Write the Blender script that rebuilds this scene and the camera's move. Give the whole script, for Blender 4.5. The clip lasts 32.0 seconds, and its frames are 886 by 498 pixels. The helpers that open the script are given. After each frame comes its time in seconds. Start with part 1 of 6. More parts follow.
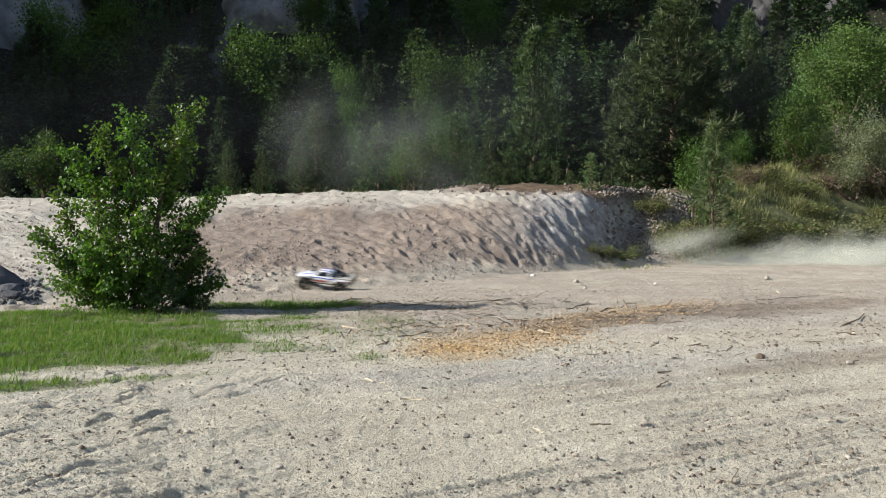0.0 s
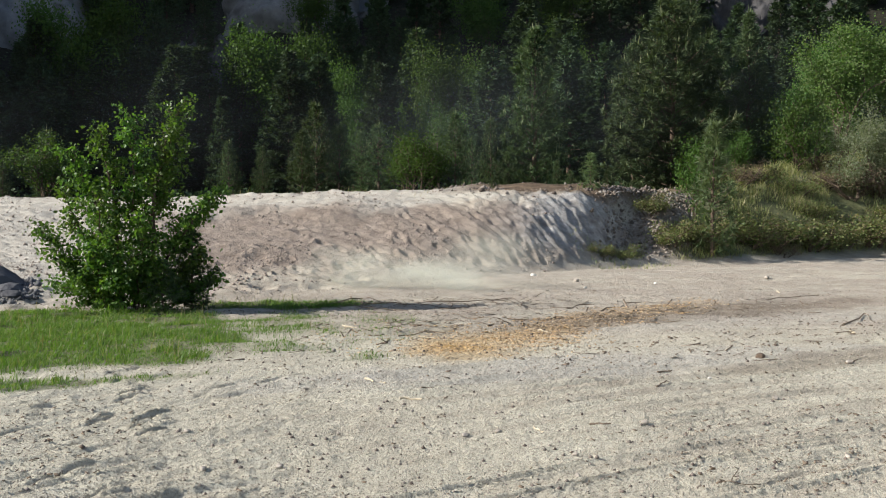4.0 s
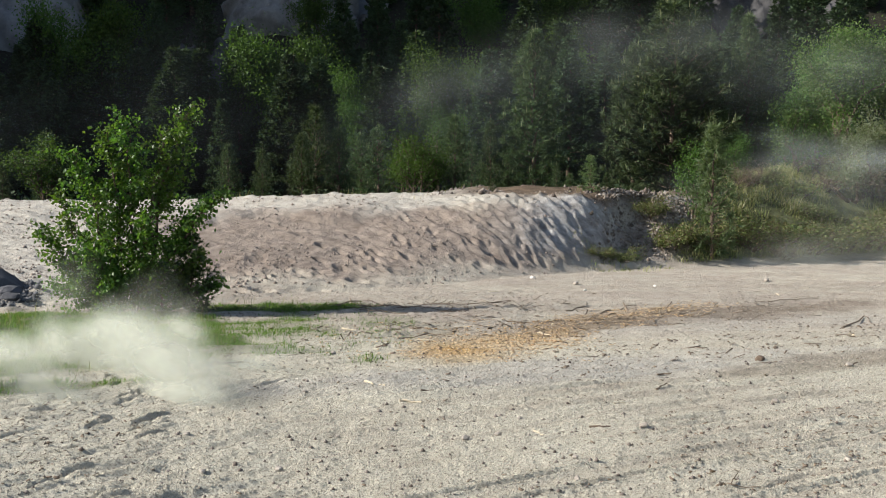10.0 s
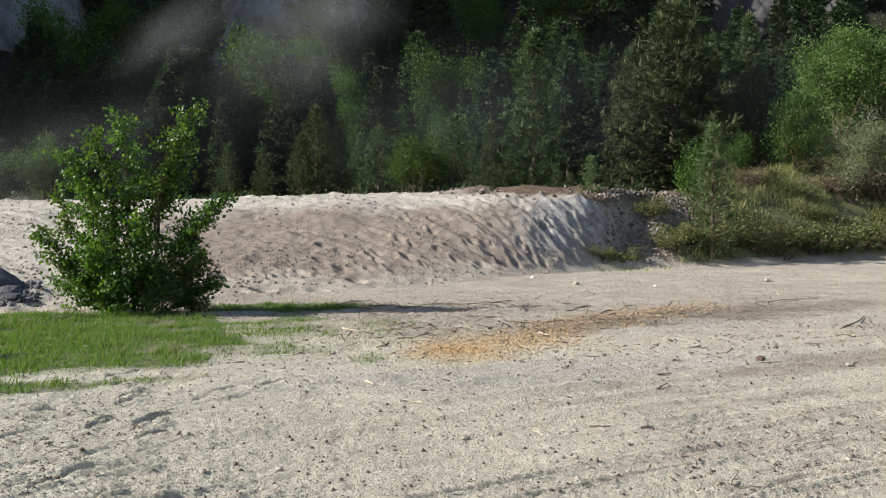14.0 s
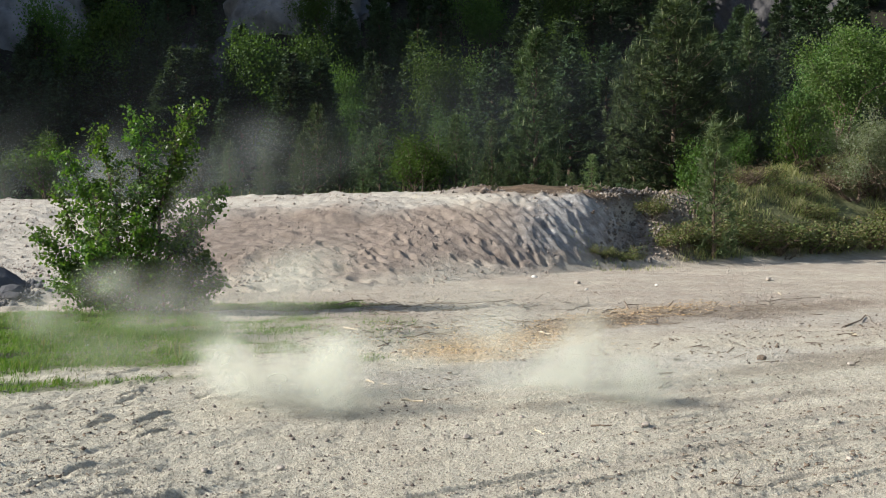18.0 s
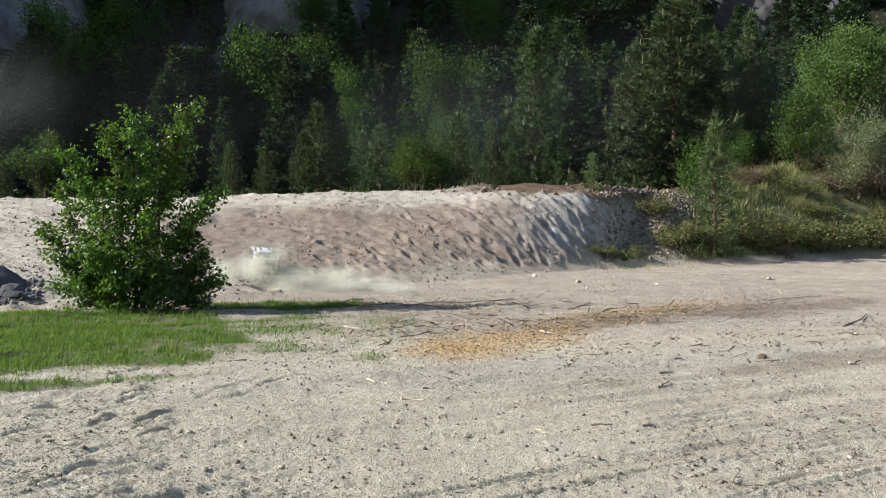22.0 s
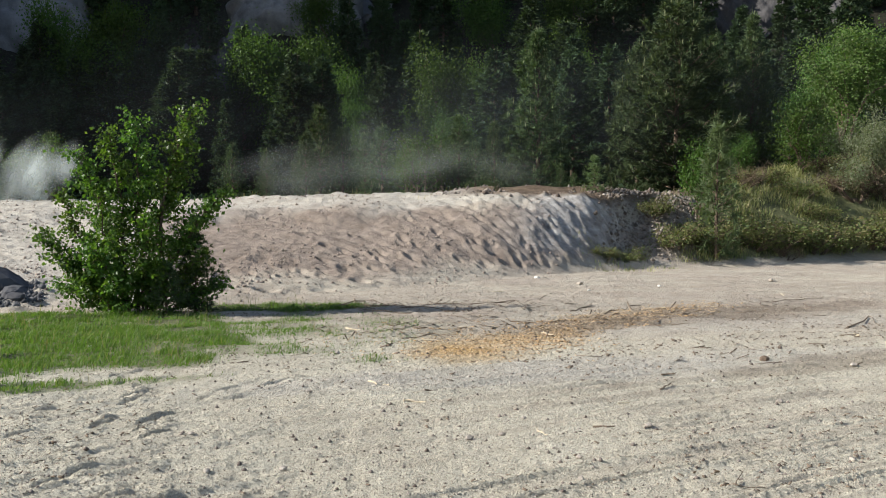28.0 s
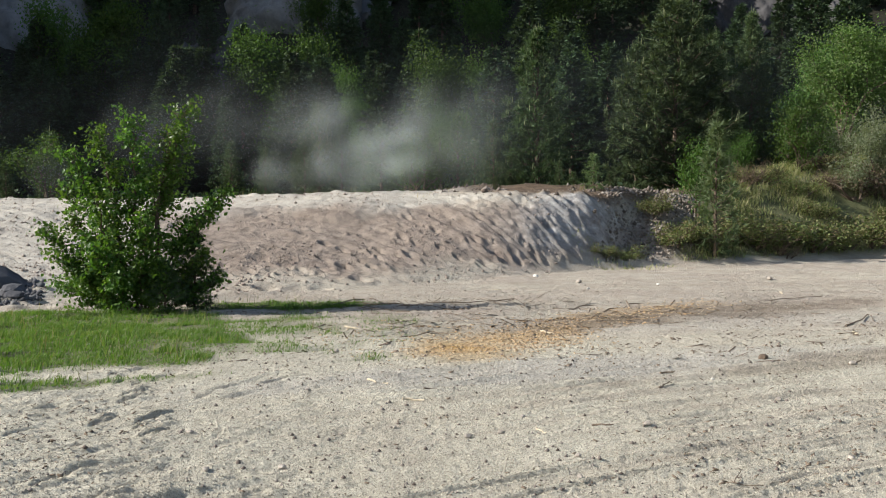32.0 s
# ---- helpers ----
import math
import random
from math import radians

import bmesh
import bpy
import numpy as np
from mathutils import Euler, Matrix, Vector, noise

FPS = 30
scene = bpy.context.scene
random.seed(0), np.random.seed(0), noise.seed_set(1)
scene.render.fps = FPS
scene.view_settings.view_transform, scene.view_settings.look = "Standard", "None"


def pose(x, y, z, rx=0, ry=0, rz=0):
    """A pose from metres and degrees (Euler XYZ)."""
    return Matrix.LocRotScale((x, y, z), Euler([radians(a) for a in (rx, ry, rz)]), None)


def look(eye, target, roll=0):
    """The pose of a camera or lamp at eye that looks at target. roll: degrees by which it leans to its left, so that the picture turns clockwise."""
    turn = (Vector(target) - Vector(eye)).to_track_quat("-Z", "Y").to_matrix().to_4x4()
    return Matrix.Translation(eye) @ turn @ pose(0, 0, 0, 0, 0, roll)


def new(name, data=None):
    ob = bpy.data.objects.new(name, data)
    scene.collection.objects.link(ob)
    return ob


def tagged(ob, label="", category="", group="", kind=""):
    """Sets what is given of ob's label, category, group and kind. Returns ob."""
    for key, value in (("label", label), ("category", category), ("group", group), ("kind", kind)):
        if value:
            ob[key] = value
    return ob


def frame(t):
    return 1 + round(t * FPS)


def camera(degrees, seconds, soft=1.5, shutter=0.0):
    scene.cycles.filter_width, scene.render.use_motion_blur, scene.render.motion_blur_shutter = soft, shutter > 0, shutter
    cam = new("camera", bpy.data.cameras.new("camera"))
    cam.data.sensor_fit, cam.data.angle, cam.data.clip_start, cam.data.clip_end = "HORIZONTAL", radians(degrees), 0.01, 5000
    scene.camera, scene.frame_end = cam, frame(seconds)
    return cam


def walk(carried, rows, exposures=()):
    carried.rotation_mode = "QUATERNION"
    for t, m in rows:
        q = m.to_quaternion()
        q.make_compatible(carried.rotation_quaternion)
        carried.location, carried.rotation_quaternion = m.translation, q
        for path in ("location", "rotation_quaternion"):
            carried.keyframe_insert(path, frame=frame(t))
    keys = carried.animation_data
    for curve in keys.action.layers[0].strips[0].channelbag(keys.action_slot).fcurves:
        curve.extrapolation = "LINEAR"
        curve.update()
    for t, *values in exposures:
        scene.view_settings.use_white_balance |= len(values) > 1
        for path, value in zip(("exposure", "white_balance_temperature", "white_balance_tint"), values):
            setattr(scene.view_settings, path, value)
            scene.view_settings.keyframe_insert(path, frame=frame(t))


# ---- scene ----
# ---------------------------------------------------------------- camera
EYE = (0.0, 0.0, 1.30)
F = 1681.3


def aim(right=0.0, down=0.0):
    """The camera's pose, nudged by the small slips of its stand."""
    return pose(*EYE, 87.41 + math.degrees(down / F), 0, math.degrees(right / F))


cam = camera(50.0, 32.0, soft=1.0, shutter=0.35)
SLIPS = [(0, 0, 0), (1.0, 1, 0.3), (2.0, 0, 0), (3.5, 0, -1), (5.5, 0, -0.5), (6.0, 1, -0.5), (6.3, 0, 1.5), (6.6, -0.5, 3.5),
         (10, -0.6, 3.7), (14.5, 0, 3.6), (16.5, 1.6, 3.6), (17.0, 2.2, 3.4), (18, 2, 2.2), (19, 2.4, 1.8), (20, 2.8, 0.8),
         (20.6, 3, 2), (21.5, 3, 1), (22.5, 3, 0), (23.1, 3, 0.8), (23.6, 3.2, 3.4), (24.5, 6, 3.6), (26, 6.4, 3.6),
         (30, 6.4, 3.6), (30.6, 5, 3.4), (31.2, 5, 1.8), (32, 4.6, 0.6)]
walk(cam, [(t, aim(a, b)) for t, a, b in SLIPS])

# ---------------------------------------------------------------- daylight
SUN_UP, SUN_SIDE = radians(31), radians(-96)      # height, and bearing from the way the camera looks
world = bpy.data.worlds.new("sky")
scene.world = world
world.use_nodes = True
wn = world.node_tree.nodes
sky = wn.new("ShaderNodeTexSky")
sky.sky_type, sky.sun_disc = "NISHITA", False
sky.sun_elevation, sky.sun_rotation = SUN_UP, SUN_SIDE
world.node_tree.links.new(sky.outputs[0], wn["Background"].inputs[0])
wn["Background"].inputs[1].default_value = 0.088
sun = new("sun", bpy.data.lights.new("sun", "SUN"))
sun.data.energy, sun.data.angle, sun.data.color = 5.0, radians(0.55), (1.0, 0.965, 0.90)
to_sun = Vector((math.sin(SUN_SIDE) * math.cos(SUN_UP), math.cos(SUN_SIDE) * math.cos(SUN_UP), math.sin(SUN_UP)))
sun.matrix_world = look(to_sun * 80, (0, 0, 0))
scene.view_settings.exposure = 0.78
scene.cycles.transparent_max_bounces = 40


# ---------------------------------------------------------------- materials
def material(name, rough=0.9, spec=0.2):
    m = bpy.data.materials.new(name)
    m.use_nodes = True
    b = m.node_tree.nodes["Principled BSDF"]
    b.inputs["Roughness"].default_value, b.inputs["Specular IOR Level"].default_value = rough, spec
    return m, m.node_tree.nodes, m.node_tree.links, b


def ramp(nodes, links, source, stops, hard=False):
    r = nodes.new("ShaderNodeValToRGB")
    e = r.color_ramp.elements
    while len(e) < len(stops):
        e.new(0.5)
    for k, (p, c) in zip(e, stops):
        k.position, k.color = p, (*c, 1) if len(c) == 3 else c
    links.new(source, r.inputs[0])
    return r.outputs[0]


def mixed(nodes, links, fac, a, b, how="MIX"):
    m = nodes.new("ShaderNodeMix")
    m.data_type, m.blend_type = "RGBA", how
    for sock, v in ((m.inputs[0], fac), (m.inputs[6], a), (m.inputs[7], b)):
        if isinstance(v, bpy.types.NodeSocket):
            links.new(v, sock)
        elif isinstance(v, tuple):
            sock.default_value = (*v, 1)
        else:
            sock.default_value = v
    return m.outputs[2]


def maths(nodes, links, op, a, b=0.0, c=0.0):
    m = nodes.new("ShaderNodeMath")
    m.operation = op
    for sock, v in zip(m.inputs, (a, b, c)):
        if isinstance(v, bpy.types.NodeSocket):
            links.new(v, sock)
        else:
            sock.default_value = v
    return m.outputs[0]


def grain(nodes, links, scale, detail=4, rough=0.6, where="Object", stretch=None):
    tc = nodes.new("ShaderNodeTexCoord")
    n = nodes.new("ShaderNodeTexNoise")
    n.inputs["Scale"].default_value, n.inputs["Detail"].default_value, n.inputs["Roughness"].default_value = scale, detail, rough
    if stretch:
        mp = nodes.new("ShaderNodeMapping")
        mp.inputs["Scale"].default_value = stretch
        links.new(tc.outputs[where], mp.inputs[0])
        links.new(mp.outputs[0], n.inputs[0])
    else:
        links.new(tc.outputs[where], n.inputs[0])
    return n.outputs[0]


def bump(nodes, links, height, strength, distance, into, under=None):
    b = nodes.new("ShaderNodeBump")
    b.inputs["Strength"].default_value, b.inputs["Distance"].default_value = strength, distance
    links.new(height, b.inputs["Height"])
    if under:
        links.new(under, b.inputs["Normal"])
    if into:
        links.new(b.outputs[0], into.inputs["Normal"])
    return b.outputs[0]


def plain(name, colour, rough=0.6, spec=0.3, metal=0.0, vary=0.25, scale=30.0, relief=0.0):
    """A worn, slightly uneven surface of one colour."""
    m, n, l, b = material(name, rough, spec)
    b.inputs["Metallic"].default_value = metal
    g = grain(n, l, scale, 5)
    dark = tuple(c * (1 - vary) for c in colour)
    light = tuple(min(1, c * (1 + vary)) for c in colour)
    l.new(ramp(n, l, g, [(0.3, dark), (0.7, light)]), b.inputs["Base Color"])
    if relief:
        bump(n, l, g, 0.6, relief, b)
    return m


def foliage(name, colours, through_light=0.45, rough=0.5, spec=0.35):
    """Leaf tissue: each leaf its own tone, light shining through it."""
    m, n, l, b = material(name, rough, spec)
    geo = n.new("ShaderNodeNewGeometry")
    info = n.new("ShaderNodeObjectInfo")
    pick = ramp(n, l, geo.outputs["Random Per Island"], [(i / max(1, len(colours) - 1), c) for i, c in enumerate(colours)])
    tree = n.new("ShaderNodeHueSaturation")
    l.new(maths(n, l, "MULTIPLY_ADD", info.outputs["Random"], 0.024, 0.488), tree.inputs["Hue"])
    l.new(maths(n, l, "MULTIPLY_ADD", info.outputs["Random"], 0.4, 0.8), tree.inputs["Value"])
    l.new(pick, tree.inputs["Color"])
    l.new(tree.outputs[0], b.inputs["Base Color"])
    tr = n.new("ShaderNodeBsdfTranslucent")
    l.new(mixed(n, l, 1.0, tree.outputs[0], (1.25, 1.35, 0.55), "MULTIPLY"), tr.inputs[0])
    mx = n.new("ShaderNodeMixShader")
    mx.inputs[0].default_value = through_light
    l.new(b.outputs[0], mx.inputs[1])
    l.new(tr.outputs[0], mx.inputs[2])
    l.new(mx.outputs[0], n["Material Output"].inputs[0])
    return m


def ground_material():
    m, n, l, b = material("quarry_sand", 0.95, 0.12)

    def mask(name):
        a = n.new("ShaderNodeAttribute")
        a.attribute_name = name
        return a.outputs["Fac"]

    wide = grain(n, l, 0.55, 5, 0.6)
    mid = grain(n, l, 4.0, 6, 0.65)
    fine = grain(n, l, 55.0, 6, 0.75)
    tiny = grain(n, l, 190.0, 3, 0.7)
    sand = ramp(n, l, wide, [(0.32, (0.44, 0.393, 0.312)), (0.5, (0.525, 0.485, 0.389)), (0.68, (0.595, 0.558, 0.457))])
    sand = mixed(n, l, 0.55, sand, ramp(n, l, mid, [(0.3, (0.43, 0.384, 0.304)), (0.52, (0.525, 0.485, 0.394)), (0.72, (0.605, 0.568, 0.474))]))
    sand = mixed(n, l, mask("dull"), sand, ramp(n, l, mid, [(0.3, (0.32, 0.268, 0.218)), (0.7, (0.43, 0.378, 0.318))]))
    sand = mixed(n, l, mask("track"), sand, ramp(n, l, mid, [(0.3, (0.29, 0.245, 0.195)), (0.7, (0.41, 0.36, 0.295))]))
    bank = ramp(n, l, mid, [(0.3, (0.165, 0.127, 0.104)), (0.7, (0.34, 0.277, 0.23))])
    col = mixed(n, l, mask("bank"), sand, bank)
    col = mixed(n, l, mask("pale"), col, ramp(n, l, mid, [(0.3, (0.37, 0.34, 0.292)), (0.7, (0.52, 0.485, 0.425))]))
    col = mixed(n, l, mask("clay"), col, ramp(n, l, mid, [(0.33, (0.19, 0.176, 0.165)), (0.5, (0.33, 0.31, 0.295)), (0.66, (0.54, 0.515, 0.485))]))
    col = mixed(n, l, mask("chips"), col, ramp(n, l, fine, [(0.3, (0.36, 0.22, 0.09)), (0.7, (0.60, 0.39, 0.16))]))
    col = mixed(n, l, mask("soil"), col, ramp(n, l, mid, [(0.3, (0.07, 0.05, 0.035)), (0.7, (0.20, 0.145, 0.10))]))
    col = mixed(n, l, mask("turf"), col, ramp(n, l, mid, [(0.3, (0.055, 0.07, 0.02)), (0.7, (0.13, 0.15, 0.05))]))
    # forest floor brown, sunk to near black with the trees' shade painted in
    col = mixed(n, l, mask("shaded_woods"), col, ramp(n, l, mid, [(0.3, (0.012, 0.012, 0.009)), (0.7, (0.038, 0.036, 0.024))]))
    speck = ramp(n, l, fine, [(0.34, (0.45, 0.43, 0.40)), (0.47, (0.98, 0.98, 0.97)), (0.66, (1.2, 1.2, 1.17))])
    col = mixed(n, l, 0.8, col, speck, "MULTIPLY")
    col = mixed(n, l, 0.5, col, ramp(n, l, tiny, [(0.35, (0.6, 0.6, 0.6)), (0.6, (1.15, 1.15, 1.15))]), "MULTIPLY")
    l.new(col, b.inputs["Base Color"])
    pebbly = grain(n, l, 17.0, 4, 0.7)
    n1 = bump(n, l, mid, 0.6, 0.03, None)
    n1 = bump(n, l, pebbly, 1.0, 0.014, None, n1)
    n2 = bump(n, l, fine, 1.0, 0.018, None, n1)
    bump(n, l, tiny, 0.8, 0.005, b, n2)
    return m


def rock_material(name, dark, light, scale=1.6):
    m, n, l, b = material(name, 0.85, 0.25)
    g = grain(n, l, scale, 8, 0.68)
    s = grain(n, l, scale * 0.5, 6, 0.6, stretch=(1.0, 1.0, 0.16))
    col = mixed(n, l, 0.5, ramp(n, l, g, [(0.32, dark), (0.68, light)]), ramp(n, l, s, [(0.3, dark), (0.7, light)]))
    l.new(col, b.inputs["Base Color"])
    n1 = bump(n, l, s, 0.8, 0.25 / scale, None)
    bump(n, l, g, 0.8, 0.12 / scale, b, n1)
    return m


GROUND = ground_material()
# near-black rock, with the slabs' shade put into its colour
ROCK = rock_material("shaded_cliff", (0.016, 0.016, 0.017), (0.085, 0.08, 0.08), 0.8)
# lighter copy of the same rock, brightened for slabs in the ridge's shadow
PALE_ROCK = rock_material("pale_cliff", (0.06, 0.06, 0.063), (0.26, 0.255, 0.255), 1.1)
# dark grey boulder rock, lowered further so the heap's shade sits in it
BOULDER = rock_material("shaded_boulder", (0.03, 0.03, 0.034), (0.115, 0.115, 0.125), 3.0)
STONE = rock_material("field_stone", (0.20, 0.17, 0.14), (0.48, 0.43, 0.37), 14.0)
BROWN_STONE = rock_material("brown_stone", (0.06, 0.042, 0.03), (0.17, 0.125, 0.09), 14.0)
PALE_STONE = rock_material("pale_stone", (0.45, 0.42, 0.38), (0.68, 0.65, 0.60), 14.0)
BARK = plain("bark", (0.10, 0.075, 0.055), 0.95, 0.1, vary=0.45, scale=9, relief=0.02)
PINE_BARK = plain("pine_bark", (0.15, 0.09, 0.055), 0.95, 0.1, vary=0.4, scale=9, relief=0.02)
PALE_BARK = plain("pale_bark", (0.22, 0.20, 0.17), 0.85, 0.15, vary=0.45, scale=7, relief=0.01)
STICK = plain("dead_wood", (0.17, 0.13, 0.095), 0.9, 0.15, vary=0.4, scale=25, relief=0.004)
PALE_WOOD = plain("split_wood", (0.52, 0.44, 0.32), 0.85, 0.2, vary=0.25, scale=40, relief=0.003)
CHIP = foliage("wood_chip", [(0.44, 0.29, 0.15), (0.55, 0.40, 0.24), (0.30, 0.19, 0.10), (0.60, 0.50, 0.36)], 0.05, 0.85, 0.1)
ASPEN = foliage("aspen_leaf", [(0.045, 0.095, 0.018), (0.078, 0.145, 0.026), (0.058, 0.115, 0.02), (0.12, 0.18, 0.04)], 0.46, 0.45, 0.35)
BIRCH = foliage("birch_leaf", [(0.038, 0.074, 0.018), (0.062, 0.106, 0.025), (0.05, 0.09, 0.02)], 0.36, 0.6, 0.12)
WILLOW = foliage("willow_leaf", [(0.066, 0.135, 0.032), (0.09, 0.17, 0.042), (0.15, 0.20, 0.09), (0.08, 0.15, 0.034)], 0.38, 0.6, 0.12)
NEEDLE = foliage("pine_needle", [(0.045, 0.072, 0.034), (0.078, 0.112, 0.048), (0.055, 0.085, 0.04)], 0.2, 0.6, 0.12)
LIGHT_NEEDLE = foliage("young_needle", [(0.085, 0.125, 0.06), (0.125, 0.165, 0.085), (0.10, 0.145, 0.07)], 0.3, 0.6, 0.12)
CANDLE = foliage("pine_candle", [(0.13, 0.16, 0.075), (0.19, 0.21, 0.12)], 0.2, 0.6, 0.12)
SPRUCE = foliage("spruce_needle", [(0.030, 0.050, 0.027), (0.045, 0.072, 0.034), (0.037, 0.060, 0.030)], 0.18, 0.6, 0.12)
SHRUB = foliage("shrub_leaf", [(0.085, 0.12, 0.037), (0.135, 0.16, 0.06), (0.16, 0.13, 0.068), (0.075, 0.115, 0.032)], 0.3, 0.6, 0.2)
TWIGGY = foliage("dry_twig", [(0.13, 0.095, 0.065), (0.19, 0.14, 0.10), (0.10, 0.08, 0.05)], 0.1, 0.8, 0.1)
GRASS = foliage("grass_blade", [(0.075, 0.155, 0.03), (0.12, 0.215, 0.042), (0.09, 0.18, 0.034), (0.21, 0.24, 0.10)], 0.42, 0.5, 0.25)
DRY_GRASS = foliage("dry_grass", [(0.15, 0.18, 0.07), (0.27, 0.25, 0.13), (0.13, 0.165, 0.06), (0.34, 0.28, 0.18)], 0.35, 0.6, 0.2)


# ---------------------------------------------------------------- builders
def part(name, mesh, mat, parent=None, label=""):
    """One mesh object, from a bmesh or a mesh, under a thing or a part."""
    if isinstance(mesh, bmesh.types.BMesh):
        data = bpy.data.meshes.new(name)
        mesh.to_mesh(data)
        mesh.free()
        mesh = data
    if mat and not mesh.materials:
        mesh.materials.append(mat)
    ob = new(name, mesh)
    ob.parent = parent
    if label:
        ob["label"] = label
    return ob


def thing(name, label, category, m=None, group="", kind=""):
    e = new(name)
    e.empty_display_size = 0.2
    if m is not None:
        e.matrix_basis = m
    return tagged(e, label, category, group, kind)


def quick_mesh(name, verts, faces, mats=(), index=None, smooth=False):
    """A mesh from arrays of corners and of equal-sided faces."""
    me = bpy.data.meshes.new(name)
    verts, faces = np.asarray(verts, np.float32), np.asarray(faces, np.int32)
    k = faces.shape[1]
    me.vertices.add(len(verts))
    me.vertices.foreach_set("co", verts.ravel())
    me.loops.add(faces.size)
    me.loops.foreach_set("vertex_index", faces.ravel())
    me.polygons.add(len(faces))
    me.polygons.foreach_set("loop_start", np.arange(0, faces.size, k, dtype=np.int32))
    for mt in mats:
        me.materials.append(mt)
    if index is not None:
        me.polygons.foreach_set("material_index", np.asarray(index, np.int32))
    if smooth:
        me.polygons.foreach_set("use_smooth", np.ones(len(faces), bool))
    me.update(calc_edges=True)
    return me


def tube(bm, pts, radii, n=6, caps=True):
    """A tapered round limb along points."""
    rings = []
    pts = [Vector(p) for p in pts]
    for i, p in enumerate(pts):
        d = (pts[min(i + 1, len(pts) - 1)] - pts[max(i - 1, 0)]).normalized()
        a = d.orthogonal().normalized()
        b = d.cross(a)
        rings.append([bm.verts.new(p + (a * math.cos(k * math.tau / n) + b * math.sin(k * math.tau / n)) * radii[i]) for k in range(n)])
    for r, s in zip(rings, rings[1:]):
        # match the ring's start to keep the limb from twisting
        off = min(range(n), key=lambda o: (s[o].co - r[0].co).length)
        for k in range(n):
            bm.faces.new((r[k], r[(k + 1) % n], s[(k + 1 + off) % n], s[(k + off) % n]))
    if caps:
        bm.faces.new(rings[0][::-1])
        bm.faces.new(rings[-1])


def block(bm, size, at=(0, 0, 0), m=None, bevel=0.0, taper=(1.0, 1.0)):
    """A box with bevelled edges; taper narrows its top."""
    made = bmesh.ops.create_cube(bm, size=1.0)["verts"]
    for v in made:
        k = taper if v.co.z > 0 else (1, 1)
        v.co = Vector((v.co.x * size[0] * k[0], v.co.y * size[1] * k[1], v.co.z * size[2]))
    if bevel:
        es = list({e for v in made for e in v.link_edges})
        made = bmesh.ops.bevel(bm, geom=es, offset=bevel, segments=2, affect="EDGES", profile=0.6)["verts"]
    mt = Matrix.Translation(at) @ (m or Matrix())
    for v in made:
        v.co = mt @ v.co


def vnoise(x, y, seed=0):
    """Smooth random heights in 0 to 1."""
    x, y = np.asarray(x, float), np.asarray(y, float)
    xi, yi = np.floor(x), np.floor(y)
    fx, fy = x - xi, y - yi
    fx, fy = fx * fx * (3 - 2 * fx), fy * fy * (3 - 2 * fy)

    def h(a, b):
        s = np.sin(a * 127.1 + b * 311.7 + seed * 74.7) * 43758.5453
        return s - np.floor(s)

    return (h(xi, yi) * (1 - fx) + h(xi + 1, yi) * fx) * (1 - fy) + (h(xi, yi + 1) * (1 - fx) + h(xi + 1, yi + 1) * fx) * fy


def fbm(x, y, octaves=4, seed=0):
    out, amp, tot = 0, 1.0, 0.0
    for o in range(octaves):
        out = out + amp * vnoise(np.asarray(x) * 2 ** o + 17 * o, np.asarray(y) * 2 ** o - 9 * o, seed + o)
        tot += amp
        amp *= 0.5
    return out / tot - 0.5


def smooth(t):
    t = np.clip(t, 0, 1)
    return t * t * (3 - 2 * t)


# ---------------------------------------------------------------- lie of the land
BEAR = [-0.727, -0.468, -0.315, -0.226, -0.109, 0.010, 0.069, 0.145, 0.194, 0.234, 0.307, 0.468, 0.727]
FOOT = [11.1, 12.6, 13.1, 13.9, 15.2, 16.8, 17.8, 19.1, 20.2, 21.0, 21.8, 24.3, 27.2]
BROW = [21.0, 22.0, 22.0, 21.7, 21.7, 21.3, 20.9, 21.3, 22.5, 24.3, 26.6, 30.3, 34.7]
RISE = [1.40, 1.47, 1.48, 1.49, 1.60, 1.68, 1.70, 1.64, 1.58, 1.62, 2.1, 3.0, 4.0]


def bank_share(x, y):
    """How far up the bank a place lies (0 foot, 1 brow), and the brow's height there."""
    a = np.clip(x / np.maximum(y, 2.0), -0.727, 0.727)
    foot, brow, rise = (sum(np.interp(a + d, BEAR, row) for d in (-0.05, -0.025, 0.0, 0.025, 0.05)) / 5 for row in (FOOT, BROW, RISE))
    return (y - foot) / (brow - foot), rise, a


def broad(x, y):
    """The land without its small relief."""
    x, y = np.asarray(x, float), np.asarray(y, float)
    t, rise, a = bank_share(x, y)
    tc = np.clip((t + 0.10) / 1.28, 0, 1)
    z = rise * (1 - (1 - tc ** 1.5) ** 1.9)
    z = z + 0.05 * fbm(x * 0.35, y * 0.35, 3, 3) * np.clip(np.hypot(x, y) / 6, 0, 1)
    # foot of the hill swings forward at the left, added to shade the wood
    front = 46 - 1.0 * np.maximum(0, -x - 20) - 0.2 * np.maximum(0, x - 25) + 7 * fbm(x * 0.05, y * 0.05, 2, 8)
    d = np.maximum(0, y - front)
    hill = 0.66 * (np.sqrt(d * d + 9) - 3)
    hill = hill * (1 + 0.5 * fbm(x * 0.04 + 3, y * 0.04, 3, 5))
    # more height out there, unseen, to lengthen that shadow
    hill = hill + 0.25 * np.maximum(0, -x - 32) * smooth(d / 12)
    # unseen ridge, added left of the view to block the wood's low sun
    hill = hill + 34 * smooth((-x - 0.58 * y - 4) / 13) * smooth((y - 42) / 12)
    hill = 70 * np.tanh(hill / 70)
    return z + np.where(y > -60, hill, 0)


